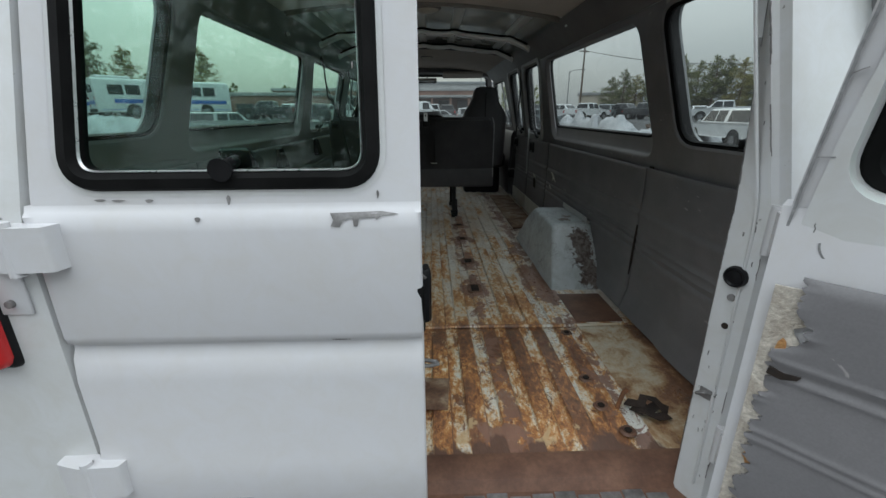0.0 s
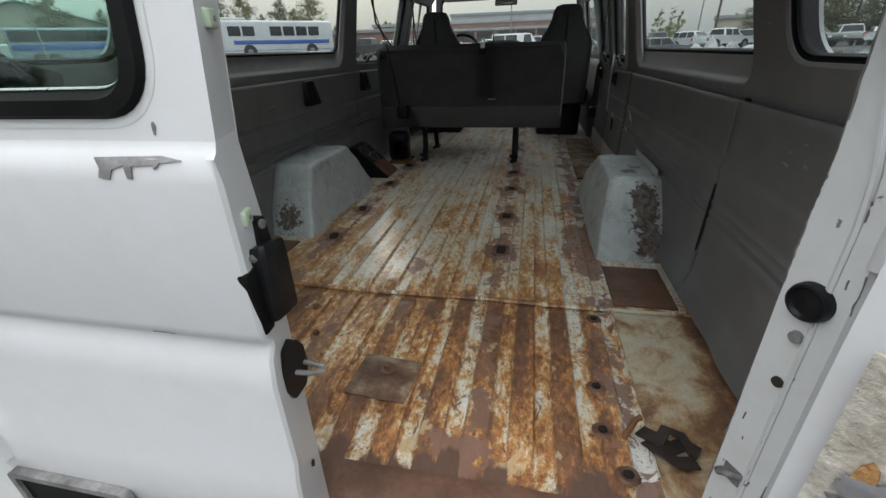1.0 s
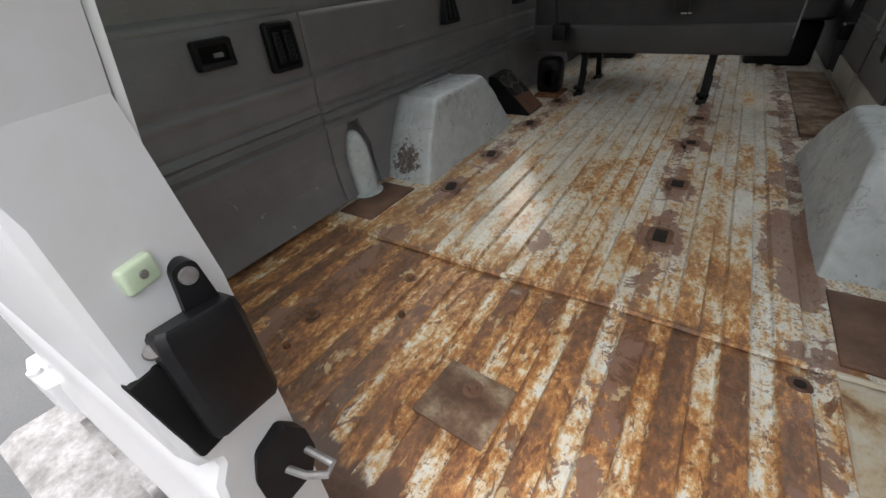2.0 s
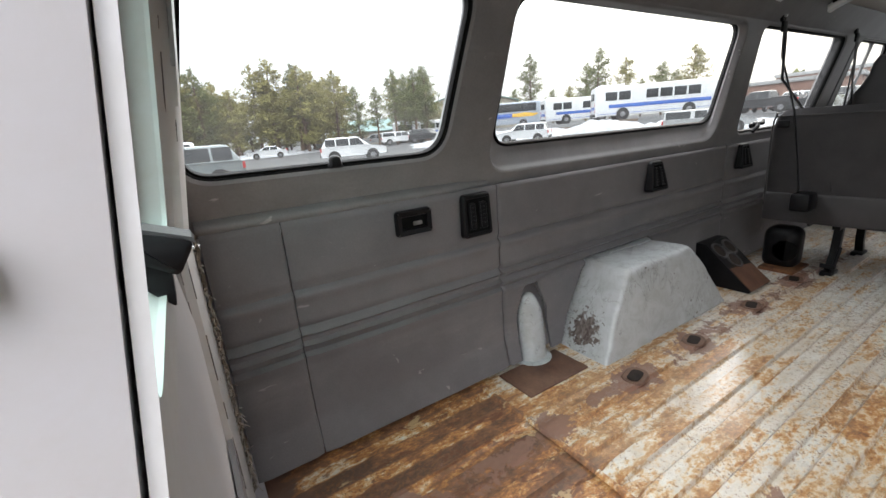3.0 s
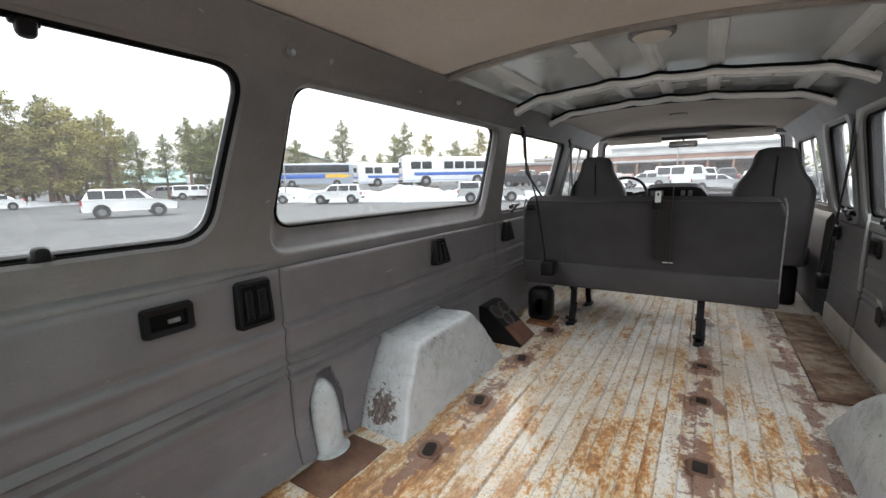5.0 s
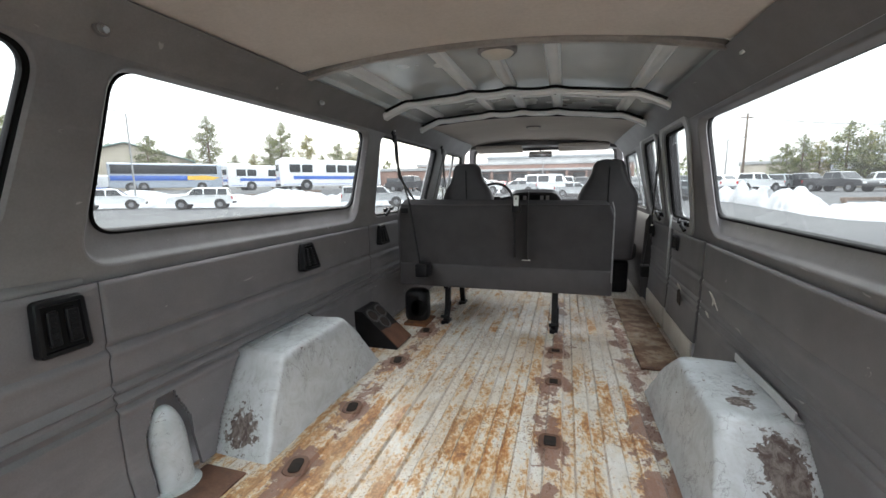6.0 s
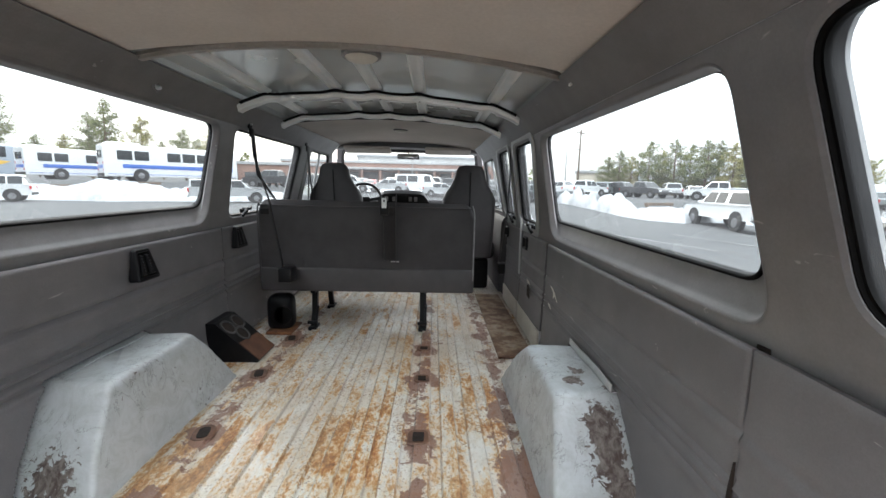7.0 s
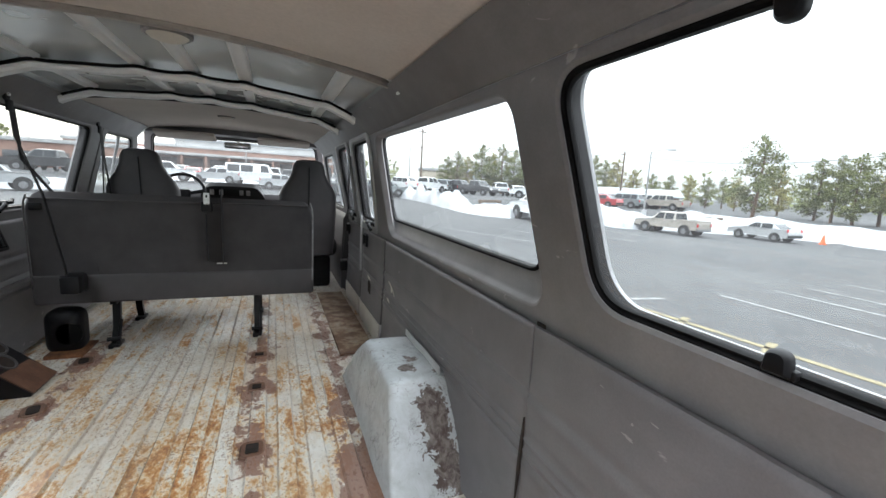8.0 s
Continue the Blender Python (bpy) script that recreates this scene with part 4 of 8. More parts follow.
# ---- wheel housings ----
def wheel_housing(side, label):
    ob = thing("wheel_housing", label, "wheel housing", "wheel housings", at=(0, 0, 0))
    bm = bmesh.new()
    zs = (0.672, 0.690, 0.80, 0.90, 0.962, 0.974, 0.982, 0.986, 0.987)
    if side < 0:
        inner = (0.652, 0.658, 0.672, 0.685, 0.694, 0.697, 0.702, 0.711, 0.722)
        back = (1.212, 1.222, 1.275, 1.330, 1.368, 1.378, 1.387, 1.396, 1.408)
    else:
        inner = (0.618, 0.623, 0.640, 0.657, 0.669, 0.672, 0.677, 0.687, 0.700)
        back = (1.150, 1.164, 1.245, 1.325, 1.388, 1.400, 1.411, 1.422, 1.436)
    ahead = (2.110, 2.095, 2.010, 1.925, 1.862, 1.850, 1.840, 1.830, 1.818)
    fine = [0.672] + [0.690 + 0.272 * k / 11 for k in range(12)] + [0.974, 0.982, 0.986, 0.987]
    inner, back, ahead = (list(np.interp(fine, zs, q)) for q in (inner, back, ahead))
    zs = fine
    low = 1.0 if side < 0 else 0.90
    rings = []
    dent = lambda x, y, z: 0.006 * noise.noise(Vector((x * 9, y * 7, z * 8 + side))) + 0.0045 * noise.noise(Vector((x * 24, y * 21, z * 22 + side)))
    for i, (z, xi, y0, y1) in enumerate(zip(zs, inner, back, ahead)):
        lo = rounded([(xi, y0), (0.935, y0 + 0.01), (0.935, y1 - 0.02), (xi, y1)], [0.020, 0.01, 0.01, 0.045], 7)
        lo = [p for q, p1 in zip(lo, lo[1:] + lo[:1]) for p in [(q[0] + (p1[0] - q[0]) * f, q[1] + (p1[1] - q[1]) * f) for f in ((0.0, 0.2, 0.4, 0.6, 0.8) if (p1[0] - q[0]) ** 2 + (p1[1] - q[1]) ** 2 > 0.01 else (0.0,))]]
        rings.append([(side * (x + dent(x, y, z)), y + 0.8 * dent(y, z, x), 0.672 + (z - 0.672) * low + (0.5 * dent(y + 3, x, z) if z > 0.96 else 0)) for x, y in lo])
    loft(bm, rings)
    part("shell", bm, HOUSING_PAINT, ob)
    # flange along the wall
    bm = bmesh.new()
    sweep(bm, [(side * 0.880, y, 0.677 + 0.315 * low + 0.003 * math.sin(y * 21)) for y in np.linspace(1.42, 1.80, 12)], rect(0.036, 0.004))
    if side > 0:
        sweep(bm, [(side * (0.864 + 0.002 * math.sin(y * 17)), y, 0.972) for y in np.linspace(1.42, 1.83, 12)], rect(0.004, 0.026))
    part("flange", bm, JAMB_PAINT if side > 0 else HOUSING_PAINT, ob, "bent metal flange against the wall")


wheel_housing(-1, "worn pale painted steel wheel housing on the van floor")
wheel_housing(1, "battered pale steel wheel housing with worn bare spots")

# filler neck cover
ob = thing("filler_neck_cover", "white painted rounded filler neck cover against the wall", "cover", at=(-0.858, 1.065, FLOOR_Z))
bm = bmesh.new()
rings = []
for k in range(25):
    t = math.sin(k / 24 * math.pi / 2)
    r = 0.052 * math.sqrt(max(0.0, 1 - max(0.0, (t - 0.55) / 0.45) ** 2)) + 0.002
    rings.append([(r * 0.75 * math.cos(a) - 0.025 * t, r * math.sin(a) - 0.005 * t, 0.262 * t) for a in np.linspace(0, 2 * math.pi, 18, endpoint=False)])
loft(bm, rings)
part("dome", bm, HOUSING_PAINT, ob)
bm = bmesh.new()
loft(bm, [[(k * 0.05 * math.cos(a), k * 0.058 * math.sin(a), h) for a in np.linspace(0, 2 * math.pi, 18, endpoint=False)] for k, h in ((1.25, 0.0), (1.2, 0.008), (1.0, 0.012))])
part("flange", bm, HOUSING_PAINT, ob)


# ---- wall fittings ----
def ashtray(y, z, w, h, taper, proud, side=-1, label="black plastic ashtray let into the side panel"):
    """A wedge-shaped box that narrows upwards, with two ribbed lids in a raised rim."""
    ob = thing("ashtray", label, "ashtray", "ashtrays", at=(side * 0.872, y, z))
    outline = [(-w / 2, -h / 2), (w / 2, -h / 2), (w / 2 * taper, h / 2), (-w / 2 * taper, h / 2)]
    lo = rounded(outline, 0.010, 4)
    # the face stands further out at its foot
    at = lambda e: (lambda u, v: (-side * (e + (proud * (0.5 - v / h) if e > 0.004 else 0.0)), u, v))
    bm = bmesh.new()
    for (i0, e0), (i1, e1) in zip(((-0.005, -0.004), (-0.003, 0.008), (0.0, 0.011), (0.009, 0.011), (0.011, 0.006)), ((-0.003, 0.008), (0.0, 0.011), (0.009, 0.011), (0.011, 0.006), (0.012, 0.0045))):
        ring_strip(bm, inset(lo, i0), inset(lo, i1), at(e0), at(e1))
    part("bezel", bm, BLACK, ob)
    bm = bmesh.new()
    flat_fill(bm, inset(lo, 0.0105), lambda u, v, d: at(0.0050 - d * 0.2)(u, v), 0.002)
    part("well", bm, RUBBER, ob)
    k = (1 + taper) / 2
    for c, ww in ((-0.20, 0.24), (0.20, 0.28)):
        lid = rounded([(c * w * f - ww * w * f / 2 * g, v) for f, v, g in ((1.0, -0.34 * h, 1), (1.0, -0.34 * h, -1), (taper, 0.32 * h, -1), (taper, 0.32 * h, 1))], 0.006, 3)
        bm = bmesh.new()
        for (i0, e0), (i1, e1) in zip(((0.0, 0.0045), (0.0005, 0.012), (0.003, 0.014)), ((0.0005, 0.012), (0.003, 0.014), (0.006, 0.011))):
            ring_strip(bm, inset(lid, i0), inset(lid, i1), at(e0), at(e1))
        flat_fill(bm, inset(lid, 0.006), lambda u, v, d: at(0.011 - d)(u, v), 0.002)
        lid_ob = part("lid", bm, BLACK, ob)
        bm = bmesh.new()
        for q in range(5):
            v = h * (-0.20 + 0.10 * q)
            box(bm, at(0.0125)(c * w * k, v), (0.003, ww * w * k * 0.5, 0.003), 0.0008)
        part("grip_rib", bm, BLACK, lid_ob)


ashtray(0.838, 1.270, 0.105, 0.128, 0.94, 0.006)
ashtray(1.812, 1.275, 0.120, 0.118, 0.62, 0.022)
ashtray(2.62, 1.285, 0.125, 0.118, 0.62, 0.022)

ob = thing("pull_pocket", "black plastic recessed pull pocket in the side panel", "handle", at=(-0.872, 0.617, 1.287))
bm = bmesh.new()
lo = rounded([(-0.055, -0.034), (0.055, -0.034), (0.055, 0.034), (-0.055, 0.034)], 0.008, 4)
at = lambda e: (lambda u, v: (e, u, v))
ring_strip(bm, inset(lo, -0.003), lo, at(-0.004), at(0.010))
ring_strip(bm, lo, inset(lo, 0.014), at(0.010), at(0.008))
ring_strip(bm, inset(lo, 0.014), inset(lo, 0.018), at(0.008), at(-0.004))
part("bezel", bm, BLACK, ob)
bm = bmesh.new()
flat_fill(bm, inset(lo, 0.016), lambda u, v, d: (-0.004 + d, u, v), 0.002)
part("well", bm, RUBBER, ob)
bm = bmesh.new()
box(bm, (0.002, 0.012, -0.004), (0.006, 0.03, 0.012), 0.003)
part("catch", bm, BARE_METAL, ob)

# floor-standing cup holder
ob = thing("cup_holder", "black plastic cup holder box on a rusty bracket", "cup holder", at=(-0.772, 2.33, FLOOR_Z))
bm = bmesh.new()
prof = [(-0.10, 0.0), (0.155, 0.0), (0.16, 0.012), (-0.055, 0.205), (-0.10, 0.205)]
loft(bm, [[(x, y, z) for x, z in prof] for y in (-0.105, -0.10, 0.10, 0.105)])
part("body", bm, BLACK, ob)
n = Vector((0.193, 0, 0.215)).normalized()
slope = Vector((0.215, 0, -0.193)).normalized()
for y, k in ((-0.052, 0.055), (0.052, 0.055), (-0.005, 0.125)):
    c = Vector((-0.055, y, 0.205)) + slope * k
    bm = bmesh.new()
    loft(bm, [[tuple(c + n * h + slope * (r * math.cos(a)) + Vector((0, r * math.sin(a), 0))) for a in np.linspace(0, 2 * math.pi, 22, endpoint=False)] for r, h in ((0.046, -0.002), (0.046, 0.006), (0.041, 0.008), (0.037, 0.006), (0.036, 0.001))], caps=False)
    part("cup_ring", bm, SEAT_VINYL, ob)
    bm = bmesh.new()
    rod(bm, c - n * 0.004, c + n * 0.0015, 0.037, 0.037, 22)
    part("cup_well", bm, HOLE_SHADE, ob)
bm = bmesh.new()
lo = [(-0.098, 0.155), (0.090, 0.172), (0.105, 0.290), (-0.098, 0.290)]
flat_fill(bm, lo, lambda u, k, d: tuple(Vector((-0.055, u, 0.205)) + slope * k + n * (0.004 - d)), 0.008)
part("bracket", bm, BROWN_STEEL, ob, "rusty brown sheet bracket")


# ---- bench seat ----
def smooth_rise(z):
    return max(0.0, min(1.0, (z - 0.60) / 0.15))


def bench():
    ob = thing("bench_seat", "dark grey cloth two-piece bench seat bolted to the floor", "bench seat", at=(-0.1165, 2.66, FLOOR_Z))
    half, up = 0.6535, 0.04
    bm = bmesh.new()
    rings = []
    # back of the backrest as seen from behind: a padded slab, leaning a little
    for z, y0, th, sh in ((0.285, 0.03, 0.10, 0.012), (0.30, 0.012, 0.13, 0.0), (0.45, 0.004, 0.15, 0.0), (0.65, -0.012, 0.14, 0.002), (0.74, -0.022, 0.12, 0.006), (0.785, -0.015, 0.10, 0.016), (0.805, 0.005, 0.06, 0.035)):
        lo = rounded([(-half + sh, y0), (half - sh, y0), (half - sh, y0 + th), (-half + sh, y0 + th)], 0.028, 4)
        rings.append([(x, y, z + up - (0.075 if x > 0 else 0.050) * (abs(x) / half) ** 9 * smooth_rise(z)) for x, y in lo])
    loft(bm, rings)
    part("backrest", bm, CLOTH, ob, "tall grey cloth backrest")
    bm = bmesh.new()
    sweep(bm, [(x, 0.0 - 0.018, 0.752 + up + 0.002 * math.sin(x * 7)) for x in np.linspace(-half + 0.02, half - 0.02, 24)], circle(0.0045, 6))
    part("piping", bm, SEAT_VINYL, ob)
    for e in (-1, 1):
        bm = bmesh.new()
        sweep(bm, [(e * (half - 0.010 - 0.03 * max(0.0, (q - 0.70) / 0.1) ** 2), -0.004 - 0.018 * (q - 0.3) / 0.45, q + up) for q in np.linspace(0.31, 0.77, 14)], circle(0.004, 6), up=(1, 0, 0))
        part("piping", bm, WORN_EDGE if e > 0 else SEAT_VINYL, ob)
    bm = bmesh.new()
    box(bm, (0, 0.026, 0.302 + up), (2 * half - 0.004, 0.052, 0.150), 0.014, 3)
    part("lower_skirt", bm, SEAT_VINYL, ob, "dark vinyl skirt below the backrest")
    bm = bmesh.new()
    box(bm, (0, 0.36, 0.29 + up), (2 * half - 0.03, 0.52, 0.13), 0.04, 3)
    part("cushion", bm, CLOTH, ob)
    bm = bmesh.new()
    for y in (0.33, 0.54):
        sweep(bm, [(-half + 0.05, y, 0.222 + up), (half - 0.05, y, 0.222 + up)], rect(0.03, 0.03))
    for x in (-0.36, 0.335):
        sweep(bm, [(x, 0.08, 0.21 + up), (x, 0.55, 0.21 + up)], rect(0.03, 0.03))
    part("frame", bm, BLACK, ob)
    for x in (-0.36, 0.335):
        for y, dy in ((0.14, -0.05), (0.52, 0.04)):
            bm = bmesh.new()
            sweep(bm, [(x, y, 0.21 + up), (x, y + 0.3 * dy, 0.10), (x, y + dy, 0.03), (x, y + dy, 0.0)], rect(0.035, 0.028))
            box(bm, (x, y + dy, 0.012), (0.05, 0.10, 0.024), 0.006)
            part("leg", bm, BLACK, ob)
        bm = bmesh.new()
        rod(bm, (x - 0.03, 0.06, 0.05), (x + 0.03, 0.06, 0.05), 0.012, 0.012, 10)
        rod(bm, (x + 0.02, 0.05, 0.02), (x + 0.02, 0.12, 0.14), 0.008, 0.008, 8)
        part("leg_latch", bm, BLACK, ob)
    # belt over the back with its tongue
    bm = bmesh.new()
    sweep(bm, [(0.172, 0.035, 0.808 + up), (0.172, -0.010, 0.803 + up), (0.172, -0.034, 0.74 + up), (0.172, -0.026, 0.60 + up), (0.174, -0.016, 0.42 + up)], rect(0.045, 0.003), up=(1, 0, 0))
    sweep(bm, [(0.100, -0.036, 0.70 + up), (0.098, -0.030, 0.60 + up), (0.102, -0.022, 0.44 + up)], rect(0.045, 0.003), up=(1, 0, 0))
    part("centre_belt", bm, BELT, ob, "black lap belt hanging over the back")
    bm = bmesh.new()
    box(bm, (0.106, -0.034, 0.735 + up), (0.052, 0.022, 0.055), 0.006)
    part("buckle", bm, BLACK, ob)
    bm = bmesh.new()
    lo = rounded([(-0.014, -0.03), (0.014, -0.03), (0.014, 0.03), (-0.014, 0.03)], 0.005, 3)
    sheet(bm, lo, [[(0.005 * math.cos(a), 0.012 + 0.009 * math.sin(a)) for a in np.linspace(0, 2 * math.pi, 10, endpoint=False)]], lambda u, v, d: (0.106 + u, -0.046 + d, 0.778 + up + v), 0.003)
    part("tongue", bm, CHROME, ob, "bright metal belt tongue")
    bm = bmesh.new()
    box(bm, (0.167, -0.014, 0.425 + up), (0.05, 0.006, 0.006), 0.001)
    part("belt_clip", bm, CHROME, ob)
    bm = bmesh.new()
    box(bm, (-half + 0.055, -0.024, 0.715 + up), (0.05, 0.008, 0.036), 0.004)
    part("hook_pad", bm, BLACK, ob)
    return ob


bench()


def shoulder_belt(x, y, z, foot, name_label):
    ob = thing("seat_belt", name_label, "seat belt", "seat belts", at=(0, 0, 0))
    bm = bmesh.new()
    rod(bm, (x, y, z + 0.02), (x + 0.012, y, z + 0.02), 0.02, 0.018, 12)
    box(bm, (x + 0.014, y, z - 0.02), (0.012, 0.05, 0.05), 0.005)
    part("guide", bm, BLACK, ob)
    bm = bmesh.new()
    fx, fy, fz = foot
    sweep(bm, [(x + 0.015, y, z - 0.03), (x + 0.02, y + 0.003, z - 0.15), ((x + fx) / 2 + 0.02, (y + fy) / 2, (z + fz) / 2), (fx, fy, fz + 0.05), (fx, fy, fz)], rect(0.022, 0.003), up=(1, 0, 0))
    part("webbing", bm, BELT, ob)
    bm = bmesh.new()
    sweep(bm, [(x + 0.012, y + 0.03, z - 0.03), (x + 0.016, y + 0.05, z - 0.25), (fx + 0.06, fy + 0.12, fz + 0.22), (fx + 0.10, fy + 0.10, fz + 0.02)], rect(0.030, 0.003), up=(1, 0, 0))
    part("lower_webbing", bm, BELT, ob)
    bm = bmesh.new()
    box(bm, (fx + 0.02, fy + 0.02, fz - 0.02), (0.08, 0.11, 0.09), 0.015)
    part("buckle_housing", bm, BLACK, ob)


shoulder_belt(-0.775, 2.62, 1.90, (-0.60, 2.575, 1.09), "black shoulder belt hanging from a window pillar")
shoulder_belt(-0.775, 3.66, 1.90, (-0.80, 3.68, 1.0), "black front shoulder belt on the door pillar")
shoulder_belt(0.775, 2.96, 1.90, (0.845, 3.56, 0.95), "black shoulder belt on the cargo door pillar")
ob = thing("belt_retractor", "black seat belt retractor and cover on the floor", "belt retractor", at=(-0.675, 2.74, FLOOR_Z))
bm = bmesh.new()
box(bm, (0, 0, 0.115), (0.16, 0.14, 0.23), 0.05, 4)
part("cover", bm, BLACK, ob)
bm = bmesh.new()
rod(bm, (0.03, -0.07, 0.11), (0.03, -0.05, 0.11), 0.055, 0.055, 20)
part("reel", bm, RUBBER, ob)
bm = bmesh.new()
box(bm, (0.02, -0.02, 0.01), (0.16, 0.20, 0.02), 0.004)
part("base_plate", bm, RUST, ob)


# ---- front seats, dashboard, windscreen ----
def bucket_seat(x, y, turn, label):
    ob = thing("front_seat", label, "front seat", "front seats", at=(x, y, FLOOR_Z), turn=turn)
    bm = bmesh.new()
    rings = []
    for z, hw, y0, th in ((0.30, 0.225, 0.02, 0.16), (0.45, 0.24, 0.01, 0.18), (0.70, 0.245, -0.02, 0.17), (0.80, 0.243, -0.035, 0.16), (0.86, 0.215, -0.042, 0.15), (0.92, 0.170, -0.05, 0.14),
                          (0.98, 0.140, -0.058, 0.13), (1.04, 0.128, -0.064, 0.12), (1.075, 0.105, -0.062, 0.10), (1.088, 0.06, -0.04, 0.05)):
        hw *= 0.93
        lo = rounded([(-hw, y0), (hw, y0), (hw, y0 + th), (-hw, y0 + th)], min(hw * 0.6, th * 0.42), 5)
        rings.append([(u, v, z + 0.01) for u, v in lo])
    loft(bm, rings)
    part("backrest", bm, SEAT_VINYL, ob, "high-backed dark grey backrest")
    bm = bmesh.new()
    sweep(bm, [(0.0, 0.019 - 0.0, 0.32), (0.0, 0.006, 0.45), (0.0, -0.024, 0.70), (0.0, -0.038, 0.80), (0.0, -0.054, 0.92), (0.0, -0.067, 1.04)], circle(0.004, 6), up=(1, 0, 0))
    part("seam", bm, BLACK, ob)
    bm = bmesh.new()
    box(bm, (0, 0.34, 0.36), (0.50, 0.50, 0.16), 0.05, 3)
    part("cushion", bm, CLOTH, ob)
    bm = bmesh.new()
    box(bm, (0, 0.32, 0.14), (0.40, 0.40, 0.28), 0.03)
    part("pedestal", bm, BLACK, ob)


bucket_seat(-0.575, 3.80, 0, "grey vinyl driver seat with tall tapered back")
bucket_seat(0.585, 3.72, 0, "grey vinyl passenger seat with tall tapered back")

ob = thing("steering_wheel", "black steering wheel on its column", "steering wheel", at=(-0.46, 4.52, 1.44))
ob.matrix_basis = pose(-0.46, 4.52, 1.44, 62, 0, 0)
bm = bmesh.new()
sweep(bm, [(0.19 * math.cos(a), 0.19 * math.sin(a), 0) for a in np.linspace(0, 2 * math.pi, 40, endpoint=False)], circle(0.014, 8), closed=True)
part("rim", bm, BLACK, ob)
bm = bmesh.new()
box(bm, (0, -0.01, -0.02), (0.15, 0.11, 0.05), 0.02, 3)
part("hub", bm, BLACK, ob)
for a in (0.15, math.pi - 0.15, -math.pi / 2):
    bm = bmesh.new()
    sweep(bm, [(0.05 * math.cos(a), 0.05 * math.sin(a), -0.02), (0.18 * math.cos(a), 0.18 * math.sin(a), 0)], rect(0.03, 0.012))
    part("spoke", bm, BLACK, ob)
bm = bmesh.new()
rod(bm, (0, 0, -0.04), (0, 0, -0.30), 0.03, 0.035, 14)
part("column", bm, BLACK, ob)

ob = thing("dashboard", "dark grey dashboard with raised instrument hood", "dashboard", at=(0, 4.85, 1.15))
bm = bmesh.new()
prof = [(-0.05, -0.35), (-0.08, 0.0), (-0.04, 0.22), (0.02, 0.29), (0.45, 0.27), (0.50, -0.35)]
loft(bm, [[(x, y, z) for y, z in prof] for x in np.linspace(-0.86, 0.86, 9)])
part("body", bm, SEAT_VINYL, ob)
bm = bmesh.new()
prof = [(-0.07, 0.24), (-0.10, 0.36), (-0.06, 0.395), (0.10, 0.37), (0.20, 0.28)]
loft(bm, [[(-0.065 + x, y + 0.03 * (1 - k), 0.22 + (z - 0.22) * k) for y, z in prof] for x, k in ((-0.275, 0.25), (-0.262, 0.62), (-0.235, 0.84), (-0.19, 0.96), (-0.10, 1.0), (0.10, 1.0), (0.19, 0.97), (0.235, 0.86), (0.268, 0.60), (0.30, 0.22))])
part("instrument_hood", bm, BLACK, ob)
bm = bmesh.new()
box(bm, (-0.07, -0.088, 0.305), (0.34, 0.01, 0.075), 0.003)
part("gauge_panel", bm, RUBBER, ob)
for x in (-0.24, -0.16, 0.02, 0.08):
    bm = bmesh.new()
    box(bm, (x, -0.096, 0.30), (0.035, 0.006, 0.05), 0.002)
    part("gauge", bm, BARE_METAL, ob)

# windscreen, header, pillars and nose
ob = thing("window_8", "wide sloped windscreen in a grey frame", "windscreen", kind="structure")
def screen(u, v, d=0.0):
    return (u, 4.86 + (1.99 - v) * 0.95 + d, v)
outline = [(-0.96, 1.32), (0.96, 1.32), (0.78, 2.06), (-0.78, 2.06)]
glass_loop = rounded([(-0.87, 1.40), (0.87, 1.40), (0.735, 1.972), (-0.735, 1.972)], 0.06, 6)
bm = bmesh.new()
sheet(bm, outline, [glass_loop], screen, 0.04)
part("frame", bm, TRIM, ob, "grey windscreen frame")
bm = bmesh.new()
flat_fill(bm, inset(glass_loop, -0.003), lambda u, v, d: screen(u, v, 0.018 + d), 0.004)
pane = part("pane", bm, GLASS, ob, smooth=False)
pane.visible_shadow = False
bm = bmesh.new()
ring_strip(bm, inset(glass_loop, -0.012), inset(glass_loop, 0.012), lambda u, v: screen(u, v, -0.004), lambda u, v: screen(u, v, 0.010))
part("rubber_seal", bm, RUBBER, ob)
bm = bmesh.new()
loft(bm, [[(x, 4.66 + u, roof_z(x, 1.975, 0.03) + v) for u, v in ((0, 0.05), (0.0, 0.0), (0.10, -0.012), (0.22, 0.0), (0.22, 0.06))] for x in np.linspace(-0.74, 0.74, 17)])
tagged(link_mesh("header_rail", bm, TRIM, True), "grey header above the windscreen", "trim", kind="structure")
for x in (-0.42, 0.42):
    ob = thing("sun_visor", "grey padded sun visor folded up at the windscreen", "sun visor", "sun visors", at=(x, 4.62, 1.962))
    bm = bmesh.new()
    box(bm, (0, 0, 0), (0.48, 0.17, 0.03), 0.012, 3, turn=(-14, 0, 0))
    part("pad", bm, HEADLINER, ob)
    bm = bmesh.new()
    rod(bm, (-0.2, 0.06, 0.01), (0.2, 0.06, 0.01), 0.005, 0.005, 8)
    part("rod", bm, BLACK, ob)
ob = thing("rear_view_mirror", "small inside rear-view mirror on the windscreen", "mirror", at=(-0.01, 4.84, 1.915))
bm = bmesh.new()
box(bm, (0, 0, 0), (0.24, 0.03, 0.06), 0.012, 3)
part("housing", bm, BLACK, ob)
MIRROR = surface("mirror", two((0.75, 0.76, 0.76), (0.8, 0.8, 0.8)), 2.0, 0.13, 50.0, 0.02, metal=1.0, bump=0.0)
bm = bmesh.new()
box(bm, (0, -0.0165, 0), (0.222, 0.003, 0.046), 0.001)
